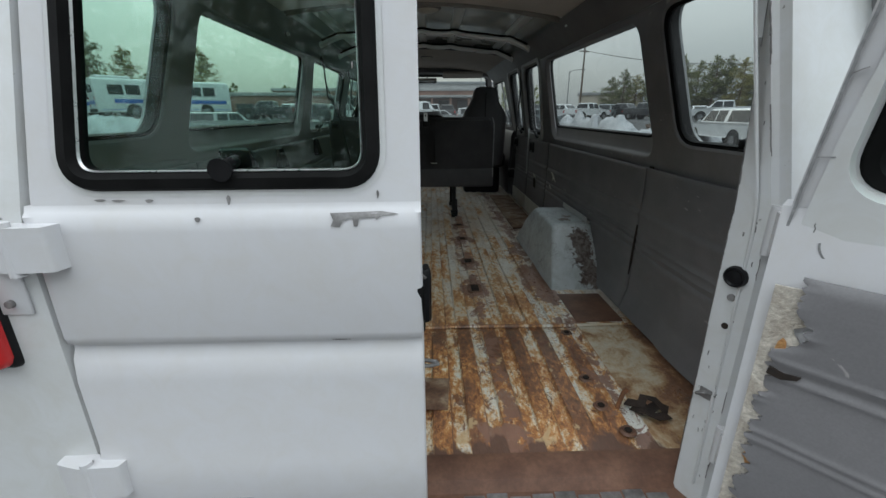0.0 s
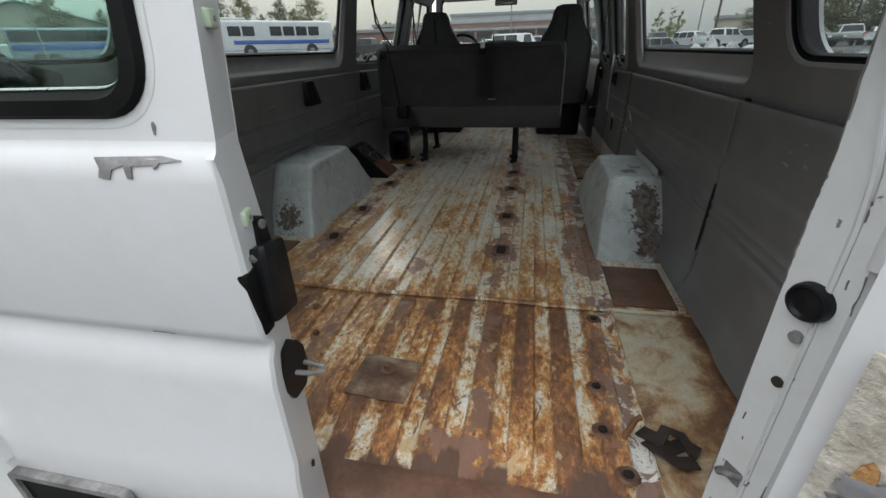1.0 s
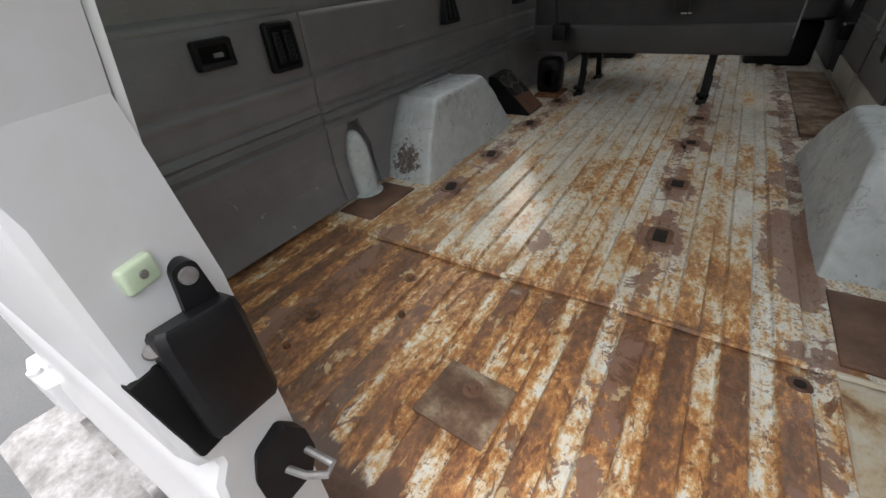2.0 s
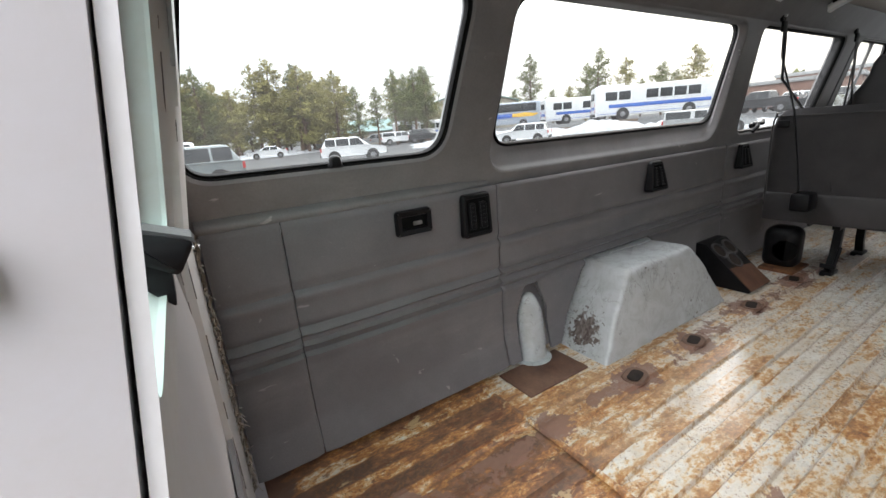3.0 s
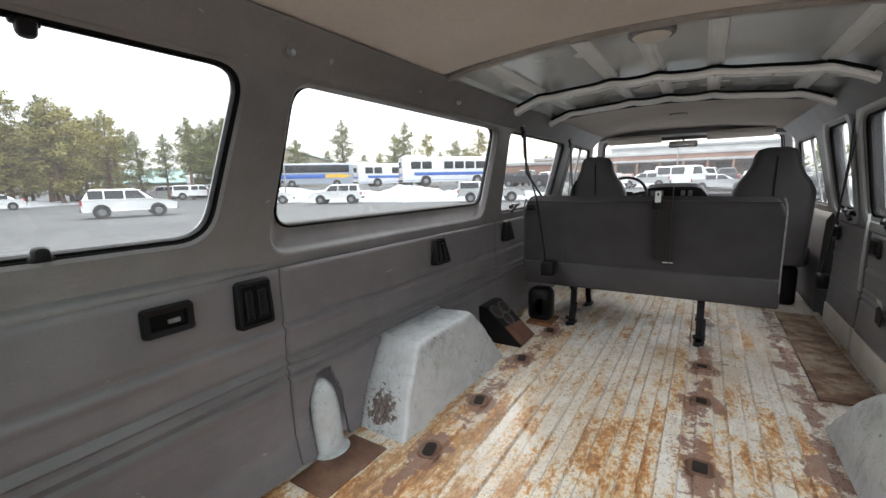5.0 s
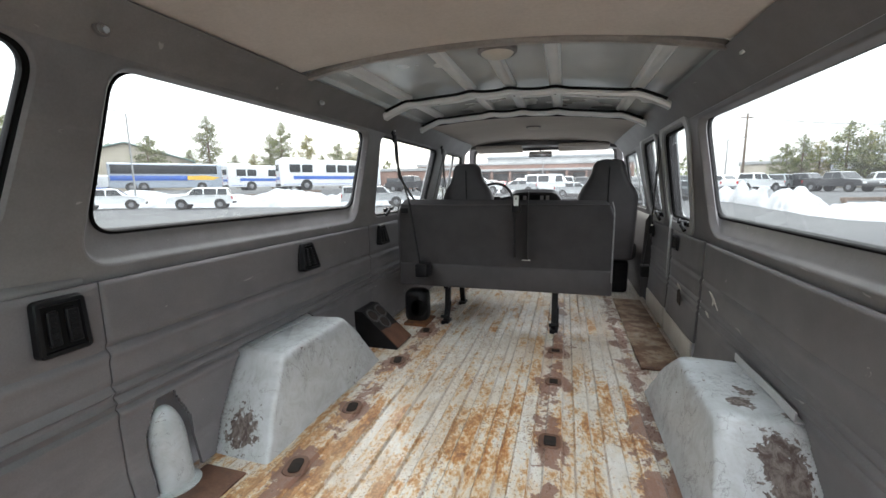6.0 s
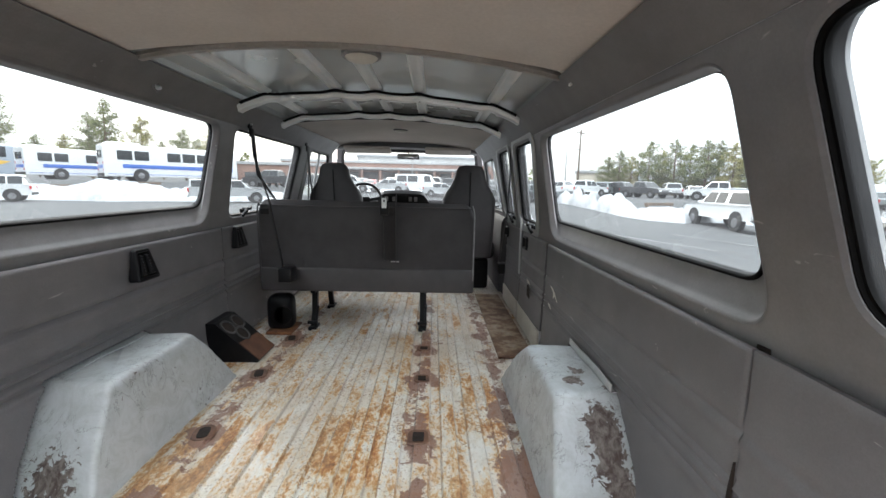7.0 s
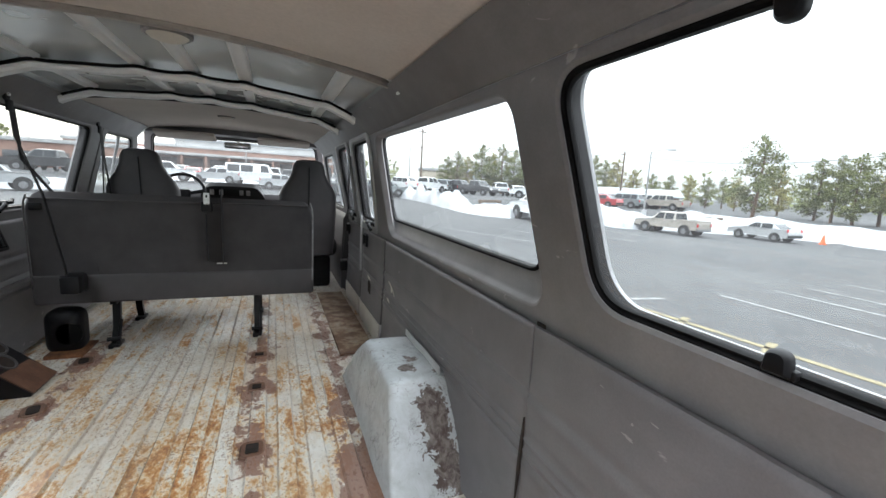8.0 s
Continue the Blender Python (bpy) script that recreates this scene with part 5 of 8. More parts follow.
part("reflector", bm, MIRROR, ob)
bm = bmesh.new()
rod(bm, (0, 0.01, 0.02), (0, 0.06, 0.06), 0.008, 0.008, 8)
part("stem", bm, BLACK, ob)

for side, word in ((-1, "driver"), (1, "passenger")):
    ob = thing("front_door", "white van %s door with dark inner panel" % word, "van door", "front doors")
    y0 = 3.78 if side < 0 else 3.75
    lo = rounded([(y0 + 0.10, 1.42), (4.72, 1.42), (4.50, 1.885), (y0 + 0.12, 1.885)], 0.05, 6)
    bm = bmesh.new()
    sheet(bm, [(y0, 1.338), (4.95, 1.338), (4.62, 1.93), (y0 + 0.06, 1.93)], [lo], on_wall(side, 0.006), 0.03)
    part("window_frame", bm, TRIM, ob)
    bm = bmesh.new()
    ring_strip(bm, inset(lo, -0.008), inset(lo, 0.012), lambda u, v: on_wall(side)(u, v, 0.004), lambda u, v: on_wall(side)(u, v, 0.02))
    part("rubber_seal", bm, RUBBER, ob)
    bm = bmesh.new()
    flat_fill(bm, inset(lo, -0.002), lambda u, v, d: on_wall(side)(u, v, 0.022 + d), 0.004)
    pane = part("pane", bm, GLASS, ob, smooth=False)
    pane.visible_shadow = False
    bm = bmesh.new()
    loft(bm, [[(side * x, y, z) for x, z in ((0.87, 0.60), (0.86, 0.9), (0.875, 1.30), (0.90, 1.345), (0.99, 1.34), (1.0, 0.9), (0.97, 0.45))] for y in (y0, y0 + 0.02, 4.95, 4.97)])
    part("inner_panel", bm, SEAT_VINYL, ob)
    ob2 = thing("wing_mirror", "large white-backed outside door mirror", "mirror", "wing mirrors", at=(side * 1.14, 4.80, 1.46))
    bm = bmesh.new()
    box(bm, (0, 0, 0), (0.20, 0.05, 0.26), 0.02, 3)
    part("housing", bm, BLACK, ob2)
    bm = bmesh.new()
    box(bm, (0, -0.028, 0), (0.17, 0.004, 0.23), 0.001)
    part("reflector", bm, MIRROR, ob2)
    bm = bmesh.new()
    rod(bm, (-side * 0.05, 0, -0.06), (-side * 0.20, 0.03, -0.08), 0.012, 0.012, 8)
    part("arm", bm, BLACK, ob2)

bm = bmesh.new()
loft(bm, [[(x * k, y, z) for x in (-1, -0.9, 0, 0.9, 1)] + [(x * k, y, 0.35) for x in (1, 0.9, 0, -0.9, -1)] for k, y, z in ((0.97, 4.62, 0.62), (0.97, 5.0, 1.05), (0.97, 5.45, 1.36), (0.95, 5.62, 1.33), (0.92, 6.1, 1.18), (0.85, 6.25, 1.0), (0.84, 6.27, 0.45))])
tagged(link_mesh("van_nose", bm, WHITE_PAINT, True), "white sloped bonnet and nose of the van", "van front", kind="structure")


# ---- rear posts, header and outer rear corner ----
def lean(z):
    return 0.17 * max(0.0, z - 1.25)


POST = [(0.641, -0.006), (0.612, 0.050), (0.620, 0.062), (0.690, 0.068), (0.80, 0.072), (0.895, 0.074), (0.965, 0.070), (0.985, 0.06), (0.965, 0.0), (0.90, -0.030), (0.70, -0.034), (0.657, -0.031), (0.653, -0.010)]


def post_x(x, z):
    """How the folds of the post run: the inner edge stands upright, the outer ones lean in."""
    if x < 0.63:
        return x + 0.05 * max(0.0, z - 1.3)
    if x < 0.675:
        return x - 0.13 * max(0.0, z - 1.33)
    return x - lean(z) * (0.8 + 0.7 * (x > 0.8))


def tilt_y(z):
    """The rear end leans forward above the waist."""
    return 0.15 * max(0.0, z - 1.36)


def post(side, word):
    ob = thing("door_post", "worn white painted rear door post of the van", "door post", "rear door posts", kind="structure")
    bm = bmesh.new()
    rings = []
    for z in np.linspace(0.56, 2.0, 26):
        top = max(0.0, (z - 1.86) / 0.14)
        k = max(0.0, min(1.0, (z - 1.36) / 0.3))
        # above the waist the corner is rounded and leans in more
        rings.append([(side * (post_x(x, z) - 0.10 * top * top), tilt_y(z) + (min(y + 0.30 * (x - 0.66) * k, 0.055 + 0.02 * (x < 0.9)) if y < 0.065 and x > 0.66 else y), z) for x, y in POST])
    loft(bm, rings)
    part("pillar", bm, JAMB_PAINT, ob)
    # black buffers and holes on the post face
    for z, r, mat, nm in ((1.217, 0.021, BLACK, "rubber_plug"), (1.172, 0.0075, BARE_METAL, "bolt"), (1.108, 0.007, HOLE_SHADE, "drain_hole")):
        bm = bmesh.new()
        c = Vector((side * 0.6255, 0.022, z))
        nrm = Vector((-side * 0.89, -0.46, 0)).normalized()
        if nm == "rubber_plug":
            # a thick ring round a sunk middle
            ax, ay = Vector((0, 0, 1)), nrm.cross(Vector((0, 0, 1)))
            loft(bm, [[tuple(c + nrm * h + (ax * math.cos(a) + ay * math.sin(a)) * (r * k)) for a in np.linspace(0, 2 * math.pi, 28, endpoint=False)]
                      for k, h in ((1.04, -0.003), (1.02, 0.005), (0.94, 0.0095), (0.82, 0.010), (0.74, 0.008), (0.68, 0.0062), (0.45, 0.0060), (0.2, 0.0072), (0.05, 0.0076))])
        else:
            rod(bm, c - nrm * 0.004, c + nrm * (0.004 if nm != "drain_hole" else 0.002), r, r * 0.9, 20)
        part(nm, bm, mat, ob, "black rubber plug" if nm == "rubber_plug" else "")
    bm = bmesh.new()
    sweep(bm, [(side * 0.63, 0.018, 0.945), (side * 0.612, 0.018, 0.950), (side * 0.604, 0.026, 0.942), (side * 0.608, 0.036, 0.934), (side * 0.622, 0.042, 0.932)], circle(0.0038, 8))
    box(bm, (side * 0.6245, 0.030, 0.938), (0.006, 0.026, 0.026), 0.002, turn=(0, 0, side * 26))
    part("striker", bm, BARE_METAL, ob, "bent steel door striker")
    # frayed backing edge along the inner panel
    bm = bmesh.new()
    pts = []
    rr = random.Random(5 + side)
    for z in np.linspace(0.70, 1.36, 60):
        pts.append((side * (0.846 - 0.005 * rr.random()), 0.077 + 0.006 * rr.random(), z))
    sweep(bm, pts, [(-0.004, -0.003), (0.004, -0.003), (0.0035, 0.004), (-0.003, 0.004)], up=(1, 0, 0))
    part("frayed_edge", bm, CARPET_EDGE, ob, "frayed board edge of the torn trim")
    bm = bmesh.new()
    for _ in range(170):
        z0 = 1.36 - 0.66 * rr.random() ** 0.8
        a = Vector((side * (0.843 - 0.004 * rr.random()), 0.076 + 0.006 * rr.random(), z0))
        go = Vector((-side * rr.uniform(0.2, 1.0), rr.uniform(-0.9, 0.5), rr.uniform(-0.9, 0.6))).normalized() * rr.uniform(0.006, 0.020) * (1.5 if z0 < 0.95 else 1.0)
        rod(bm, tuple(a), tuple(a + go), 0.0022, 0.0009, 4)
    part("frayed_fibres", bm, TORN_PALE, ob, "pale felt fibres hanging from the torn edge")
    bm = bmesh.new()
    sweep(bm, [(side * post_x(0.6305, z), 0.0135 + tilt_y(z), z) for z in np.linspace(0.70, 1.86, 24)], circle(0.0035, 6))
    part("weld_flange", bm, JAMB_PAINT, ob)
    for _ in range(16):
        z0, f = rr.uniform(0.72, 1.6), rr.uniform(0.1, 0.95)
        c = Vector((side * (post_x(0.641, z0) * (1 - f) + post_x(0.612, z0) * f), -0.006 * (1 - f) + 0.050 * f + tilt_y(z0), z0))
        nrm = Vector((-side * 0.89, -0.46, 0)).normalized()
        w_ = rr.uniform(0.0007, 0.002)
        bm = bmesh.new()
        sweep(bm, [tuple(c + nrm * 0.0003 + Vector((0, 0, t * w_ * rr.uniform(2, 5))) + Vector((side * 0.46, -0.89, 0)) * (0.0012 * t * rr.uniform(-1, 1))) for t in (-1, 0, 1)], rect(w_ * 0.8, 0.0012), up=(1, 0, 0))
        part("paint_chip", bm, BARE_METAL, ob)
    # paint worn off in slivers along the folded edges
    for q, (ex, ey) in enumerate(((0.641, -0.006), (0.6115, 0.050), (0.620, 0.0625), (0.660, -0.010), (0.6295, 0.012))):
        for _ in range(16):
            z0 = rr.uniform(0.72, 1.85)
            ln = rr.uniform(0.008, 0.09)
            bm = bmesh.new()
            cs = [(-0.0022, -0.0012), (0.0022, -0.0012), (0.0022, 0.0012), (-0.0022, 0.0012)]
            k = rr.uniform(0.2, 0.48)
            sweep(bm, [(side * post_x(ex, z) + rr.uniform(-0.0012, 0.0012), ey + tilt_y(z), z) for z in np.linspace(z0, z0 + ln, 5)], [(u * k, v * k) for u, v in cs], up=(1, 0, 0))
            part("paint_chip", bm, BARE_METAL, ob)
    bm = bmesh.new()
    box(bm, (side * 0.705, -0.036, 1.255), (0.055, 0.006, 0.125), 0.003)
    hp = part("hinge_plate", bm, WHITE_PAINT, ob, "recessed hinge plate")
    for dz in (-0.04, 0.04):
        bm = bmesh.new()
        rod(bm, (side * 0.708, -0.038, 1.255 + dz), (side * 0.708, -0.046, 1.255 + dz), 0.008, 0.007, 10)
        part("bolt", bm, BARE_METAL, hp)
    return ob


post(-1, "left")
post(1, "right")
for side in (-1, 1):
    ob = thing("tail_lamp", "red plastic tail lamp on the rear corner", "tail lamp", "tail lamps", at=(side * 0.783, -0.045, 1.185))
    bm = bmesh.new()
    box(bm, (0, 0, 0), (0.10, 0.05, 0.19), 0.022, 3)
    part("lens", bm, RED_LENS, ob, "red lens")
    bm = bmesh.new()
    box(bm, (0, 0.012, 0), (0.110, 0.03, 0.200), 0.014, 3)
    part("base", bm, BLACK, ob)
bm = bmesh.new()
loft(bm, [[(x, 0.06 + u, roof_z(x, 1.955, 0.05) + v) for u, v in ((0.06, 0.05), (0.05, 0.0), (0.0, -0.02), (-0.03, 0.0), (-0.03, 0.07), (0.06, 0.09))] for x in np.linspace(-0.72, 0.72, 17)])
tagged(link_mesh("rear_header", bm, JAMB_PAINT, True), "white painted header over the rear doors", "trim", kind="structure")
bm = bmesh.new()
prof = [(-0.18, 0.40), (-0.20, 0.56), (-0.16, 0.575), (-0.02, 0.565), (-0.02, 0.40)]
loft(bm, [[(x, y, z) for y, z in prof] for x in np.linspace(-0.98, 0.98, 12)])
tagged(link_mesh("rear_bumper", bm, BARE_METAL, True), "worn steel step bumper behind the van", "bumper")


# ---- rear doors ----
def smooth_step(t):
    t = max(0.0, min(1.0, t))
    return t * t * (3 - 2 * t)


def rear_door(index, label, m, open_door):
    """A rear door in its own axes: u runs from hinge to free edge, v inwards, z up."""
    ob = thing("door_%d" % index, label, "van door", kind="structure")
    ob.matrix_basis = m
    W, LIP, TH = 0.630, 0.655, 0.084
    SLANT = (LIP - W) / TH

    TU = 0.066

    def face(z):
        return 0.15 * max(0.0, z - 1.36)

    def edge(z):
        return float(np.interp(z, [1.2, 1.4, 1.7, 1.93], [0.0, 0.012, 0.048, 0.076]))

    win = rounded([(0.080, 1.424), (0.573, 1.424), (0.573, 1.850), (0.127, 1.850)], 0.05, 8)
    base = [(edge(z), z) for z in (1.93, 1.8, 1.7, 1.55, 1.4, 1.385)]
    bm = bmesh.new()
    hole = inset(win, -0.026)
    # the free edge is slanted
    sheet(bm, base + [(LIP, 1.385), (LIP, 1.93)], [hole], lambda u, z, d: (u - ((LIP - W) / TU * d if u > W + 0.02 else 0.0), face(z) + d, z), TU)
    part("window_frame", bm, WHITE_PAINT, ob, "white painted upper door with window opening")
    bm = bmesh.new()
    skin = [(0.0, 1.385), (-0.002, 1.374), (-0.007, 1.368), (-0.009, 1.34), (-0.010, 1.145), (-0.006, 1.130), (0.004, 1.122), (0.004, 1.112), (-0.006, 1.095), (-0.012, 1.05), (-0.012, 0.90),
            (-0.020, 0.86), (-0.022, 0.80), (-0.012, 0.72), (0.006, 0.672)]
    rows = []
    for u, inner in ((0.0, TH), (0.005, TH), (0.02, TH), (0.2, TH), (0.4, TH), (W - 0.002, TH), (W, TH), (LIP - 0.012, TH), (LIP - 0.003, TH), (LIP, TH)):
        soft = 0.008 if u in (0.0, LIP) else 0.002 if u in (0.005, LIP - 0.003) else 0.0
        rows.append([(u, y + (soft if z < 1.36 else 0.0) + face(z), z) for y, z in skin] + [(min(u, W + 0.03 * (u - W)), w, z) for w, z in ((TH - 0.004, 0.672), (TH - 0.002, 1.25), (TU + 0.003, 1.385))])
    loft(bm, rows)
    part("skin", bm, WHITE_PAINT, ob, "white painted door skin with a pressed crease")
    # window rubber and pane
    bm = bmesh.new()
    pl = lambda e: (lambda u, z: (u, face(z) + e, z))
    bands = ((-0.0165, -0.001), (-0.012, -0.009), (0.004, -0.012), (0.014, 0.004), (0.015, 0.024), (0.006, 0.034), (-0.010, 0.038), (-0.016, 0.030))
    for (i0, e0), (i1, e1) in zip(bands, bands[1:]):
        ring_strip(bm, inset(win, i0), inset(win, i1), pl(e0), pl(e1))
    part("rubber_seal", bm, RUBBER, ob, "thick black rubber window seal")
    bm = bmesh.new()
    flat_fill(bm, inset(win, 0.010), lambda u, z, d: (u, face(z) + 0.015 + d, z), 0.004)
    pane = part("pane", bm, TINTED, ob, "tinted glass pane", smooth=False)
    pane.visible_shadow = False
    bm = bmesh.new()
    for (i0, e0), (i1, e1) in (((0.0125, 0.001), (0.0140, -0.001)), ((0.0140, -0.001), (0.0162, 0.003))):
        ring_strip(bm, inset(win, i0), inset(win, i1), pl(e0), pl(e1))
    part("lock_strip", bm, CHROME, ob, "thin bright strip in the window seal")
    # pressed metal between the outer skin, the rubber and the inner frame
    bm = bmesh.new()
    for (i0, e0), (i1, e1) in (((-0.027, 0.0), (-0.012, 0.0)), ((-0.012, 0.0), (-0.012, 0.031)), ((-0.012, 0.031), (-0.018, 0.036)), ((-0.018, 0.036), (-0.025, TU))):
        ring_strip(bm, inset(win, i0), inset(win, i1), pl(e0), pl(e1))
    part("window_reveal", bm, JAMB_PAINT, ob, "white painted reveal round the door window")
    # inner frame ridge round the window
    bm = bmesh.new()
    frame_loop = rounded([(0.022, 1.315), (W - 0.004, 1.315), (W - 0.004, 1.91), (0.125, 1.91), (0.045, 1.50)], [0.05, 0.02, 0.02, 0.03, 0.03], 5)
    sheet(bm, frame_loop, [inset(win, -0.024)], lambda u, z, d: (u, face(z) + TU - 0.001 + d, z), 0.006)
    part("inner_frame", bm, JAMB_PAINT, ob, "chipped white inner window frame")
    # hinges
    for z in (1.320, 0.836):
        bm = bmesh.new()
        if open_door:
            sec = rounded([(-0.014, -0.024), (-0.010, -0.040), (0.052, -0.036), (0.060, -0.004), (-0.004, 0.002)], 0.005, 3)
        else:
            sec = rounded([(-0.075, -0.026), (-0.02, -0.040), (0.052, -0.036), (0.060, -0.004), (-0.075, 0.002)], 0.006, 3)
        loft(bm, [[(u, v, z + k) for u, v in sec] for k in (-0.038, -0.034, 0.034, 0.038)])
        h = part("hinge", bm, WHITE_PAINT, ob, "white painted outside hinge")
        bm = bmesh.new()
        rod(bm, (-0.012, -0.030, z - 0.046), (-0.012, -0.030, z + 0.046), 0.011, 0.011, 12)
        part("hinge_pin", bm, WHITE_PAINT, h)
    rd = random.Random(3)
    if open_door:
        bm = bmesh.new()
        zs_ = np.linspace(0.70, 1.282, 150)
        lines = ((1.128, 0.0026), (1.112, -0.002), (1.098, 0.0026), (0.985, 0.0026), (0.968, 0.0026))
        front_rows, back_rows = [], []
        ragged_edge = 0.0
        for z in zs_:
            # the tear bites deeper half-way down, then runs back to the edge
            bite = 0.018 * math.exp(-((z - 1.19) / 0.03) ** 2) - 0.020 * smooth_step((1.17 - z) / 0.02)
            ragged_edge = 0.55 * ragged_edge + 0.45 * (rd.random() ** 2 * 0.034)
            u0 = 0.044 + bite + ragged_edge
            top = 1.0 if z < 1.26 else max(0.0, (1.282 - z) / 0.022)
            row, row2 = [], []
            for k in range(42):
                f = (k / 41) ** 1.5
                u = u0 + (W - 0.02 - u0) * f
                zz = z - 0.006 * f * (z > 1.2)
                press = sum(a * math.exp(-((z + 0.05 * u - zl - 0.01) / 0.0045) ** 2) for zl, a in lines)
                curl = 0.016 * max(0.0, 1 - (u - u0) / 0.03) ** 2 * noise.noise(Vector((3.0, 0.0, z * 28)))
                v = TH + 0.012 + 0.006 * noise.noise(Vector((u * 6, z * 6, 0))) + press - 0.006 * (1 - top) ** 2 + curl
                row.append(bm.verts.new((u, v + 0.004, zz)))
                row2.append(bm.verts.new((u, v, zz)))
            front_rows.append(row)
            back_rows.append(row2)
        for rows_ in (front_rows, back_rows):
            for a, b in zip(rows_, rows_[1:]):
                for k in range(41):
                    bm.faces.new((a[k], a[k + 1], b[k + 1], b[k]))
        for k in range(41):
            bm.faces.new((front_rows[-1][k], front_rows[-1][k + 1], back_rows[-1][k + 1], back_rows[-1][k]))
        for a, b, c, d in zip(front_rows, front_rows[1:], back_rows, back_rows[1:]):
            bm.faces.new((a[0], b[0], d[0], c[0]))
        part("trim_panel", bm, VINYL, ob, "torn grey vinyl door panel with ragged edge")
        bm = bmesh.new()
        loop = [(0.050 + 0.022 * rd.random(), float(z)) for z in np.linspace(1.262, 0.69, 60)] + [(0.018, 0.69), (0.018, 1.262)]
        sheet(bm, loop[::-1], [], lambda u, z, d: (u, TH + 0.004 + d + 0.004 * noise.noise(Vector((u * 30, z * 30, 3.0))), z), 0.004)
        part("torn_backing", bm, TORN_PALE, ob, "torn felt backing showing at the edge")
        for z, du in ((1.158, 0.046), (0.93, 0.044)):
            bm = bmesh.new()
            lo = [(du + 0.009 * math.cos(a) * rd.uniform(0.6, 1.3), z + 0.015 * math.sin(a) * rd.uniform(0.6, 1.3)) for a in np.linspace(0, 2 * math.pi, 11, endpoint=False)]
            flat_fill(bm, lo, lambda u, w, d: (u, TH + 0.013 - d, w), 0.006)
            part("foam_scrap", bm, FOAM, ob, "orange foam scrap")
        bm = bmesh.new()
        lo = [(0.036, 1.110), (0.056, 1.106), (0.076, 1.113), (0.080, 1.120), (0.058, 1.118), (0.038, 1.124)]
        flat_fill(bm, lo, lambda u, w, d: (u, TH + 0.0185 - d, w), 0.004)
        part("tear", bm, HOLE_SHADE, ob, "dark tear at the panel edge")
        # edge and frame worn through to grey primer
        bm = bmesh.new()
        sweep(bm, [(edge(z) + 0.004 + rd.uniform(-0.001, 0.001), face(z) + TU + 0.0005, z) for z in np.linspace(1.20, 1.90, 50)], rect(0.011, 0.004), up=(1, 0, 0))
        part("worn_edge", bm, WORN_EDGE, ob, "grey worn edge of the door")
        bm = bmesh.new()
        sweep(bm, [(0.055 + 0.10 * t * t, face(1.30) + TU + 0.007, 1.335 - 0.05 * math.sin(t * 1.57)) for t in np.linspace(0, 1, 16)], rect(0.006, 0.003), up=(1, 0, 0))
        part("worn_edge", bm, WORN_EDGE, ob)
        for _ in range(26):
            u, z = rd.uniform(0.045, 0.30), rd.uniform(1.29, 1.375)
            if rd.random() < 0.2:
                z = rd.uniform(1.42, 1.85)
                u = edge(z) + rd.uniform(0.008, 0.016)
            bm = bmesh.new()
            w_ = rd.uniform(0.001, 0.0028)
            turn_ = rd.uniform(0, 3.1)
            sweep(bm, [(u + math.cos(turn_) * q + rd.uniform(-0.002, 0.002), face(z) + TU + 0.0055, z + math.sin(turn_) * q) for q in np.linspace(-0.01, 0.01, 5)], rect(w_, 0.0016), up=(1, 0, 0))
            part("paint_chip", bm, BARE_METAL, ob)
    else:
        bm = bmesh.new()
        sheet(bm, rounded([(0.05, 0.72), (W - 0.07, 0.72), (W - 0.07, 1.04), (0.05, 1.04)], 0.03, 4), [], lambda u, z, d: (u, TH + d, z), 0.008)
        part("trim_panel", bm, VINYL, ob, "grey vinyl inner door panel")
        bm = bmesh.new()
        sec = [(W - 0.002, 0.074), (W + 0.030, 0.072), (W + 0.036, 0.066), (W + 0.040, 0.018), (W + 0.036, 0.012), (W + 0.016, 0.011)]
        rings = []
        for z, k in ((1.143, 0.94), (1.150, 1.0), (1.232, 1.0), (1.246, 0.95), (1.249, 0.86)):
            cu_, cv_ = W + 0.018, 0.043
            rings.append([(cu_ + (u - cu_) * k, cv_ + (v - cv_) * k, z + 0.25 * (u - cu_) - 0.12 * (v - cv_)) for u, v in sec])
        loft(bm, rings)
        lb = part("lock_box", bm, BLACK, ob, "black door latch housing")
        bm = bmesh.new()
        lo = rounded([(0.040, 1.232), (0.068, 1.232), (0.062, 1.282), (0.046, 1.282)], 0.007, 4)
        flat_fill(bm, lo, lambda v, z, d: (W + 0.005 + d, v, z), 0.012)
        part("arm", bm, BLACK, lb)
        bm = bmesh.new()
        rod(bm, (W + 0.016, 0.054, 1.272), (W + 0.0195, 0.054, 1.272), 0.0066, 0.0062, 16)
        part("bolt", bm, BARE_METAL, lb)
        bm = bmesh.new()
        box(bm, (W + 0.020, 0.006, 1.185), (0.016, 0.022, 0.095), 0.004, turn=(6, 0, 0))
        part("catch", bm, RUBBER, lb)
        bm = bmesh.new()
        rod(bm, (W + 0.026, 0.012, 1.243), (W + 0.029, 0.012, 1.246), 0.0055, 0.005, 12)
        part("screw", bm, BARE_METAL, lb)
        bm = bmesh.new()
        lo = rounded([(-0.030, -0.018), (-0.016, -0.046), (0.018, -0.046), (0.032, -0.016), (0.030, 0.022), (0.014, 0.046), (-0.018, 0.046), (-0.030, 0.018)], 0.006, 3)
        flat_fill(bm, lo, lambda v, z, d: (W + 0.004 + d, 0.052 + v, 1.035 + z), 0.014)
        st = part("striker_plate", bm, BLACK, ob, "black striker plate")
        bm = bmesh.new()
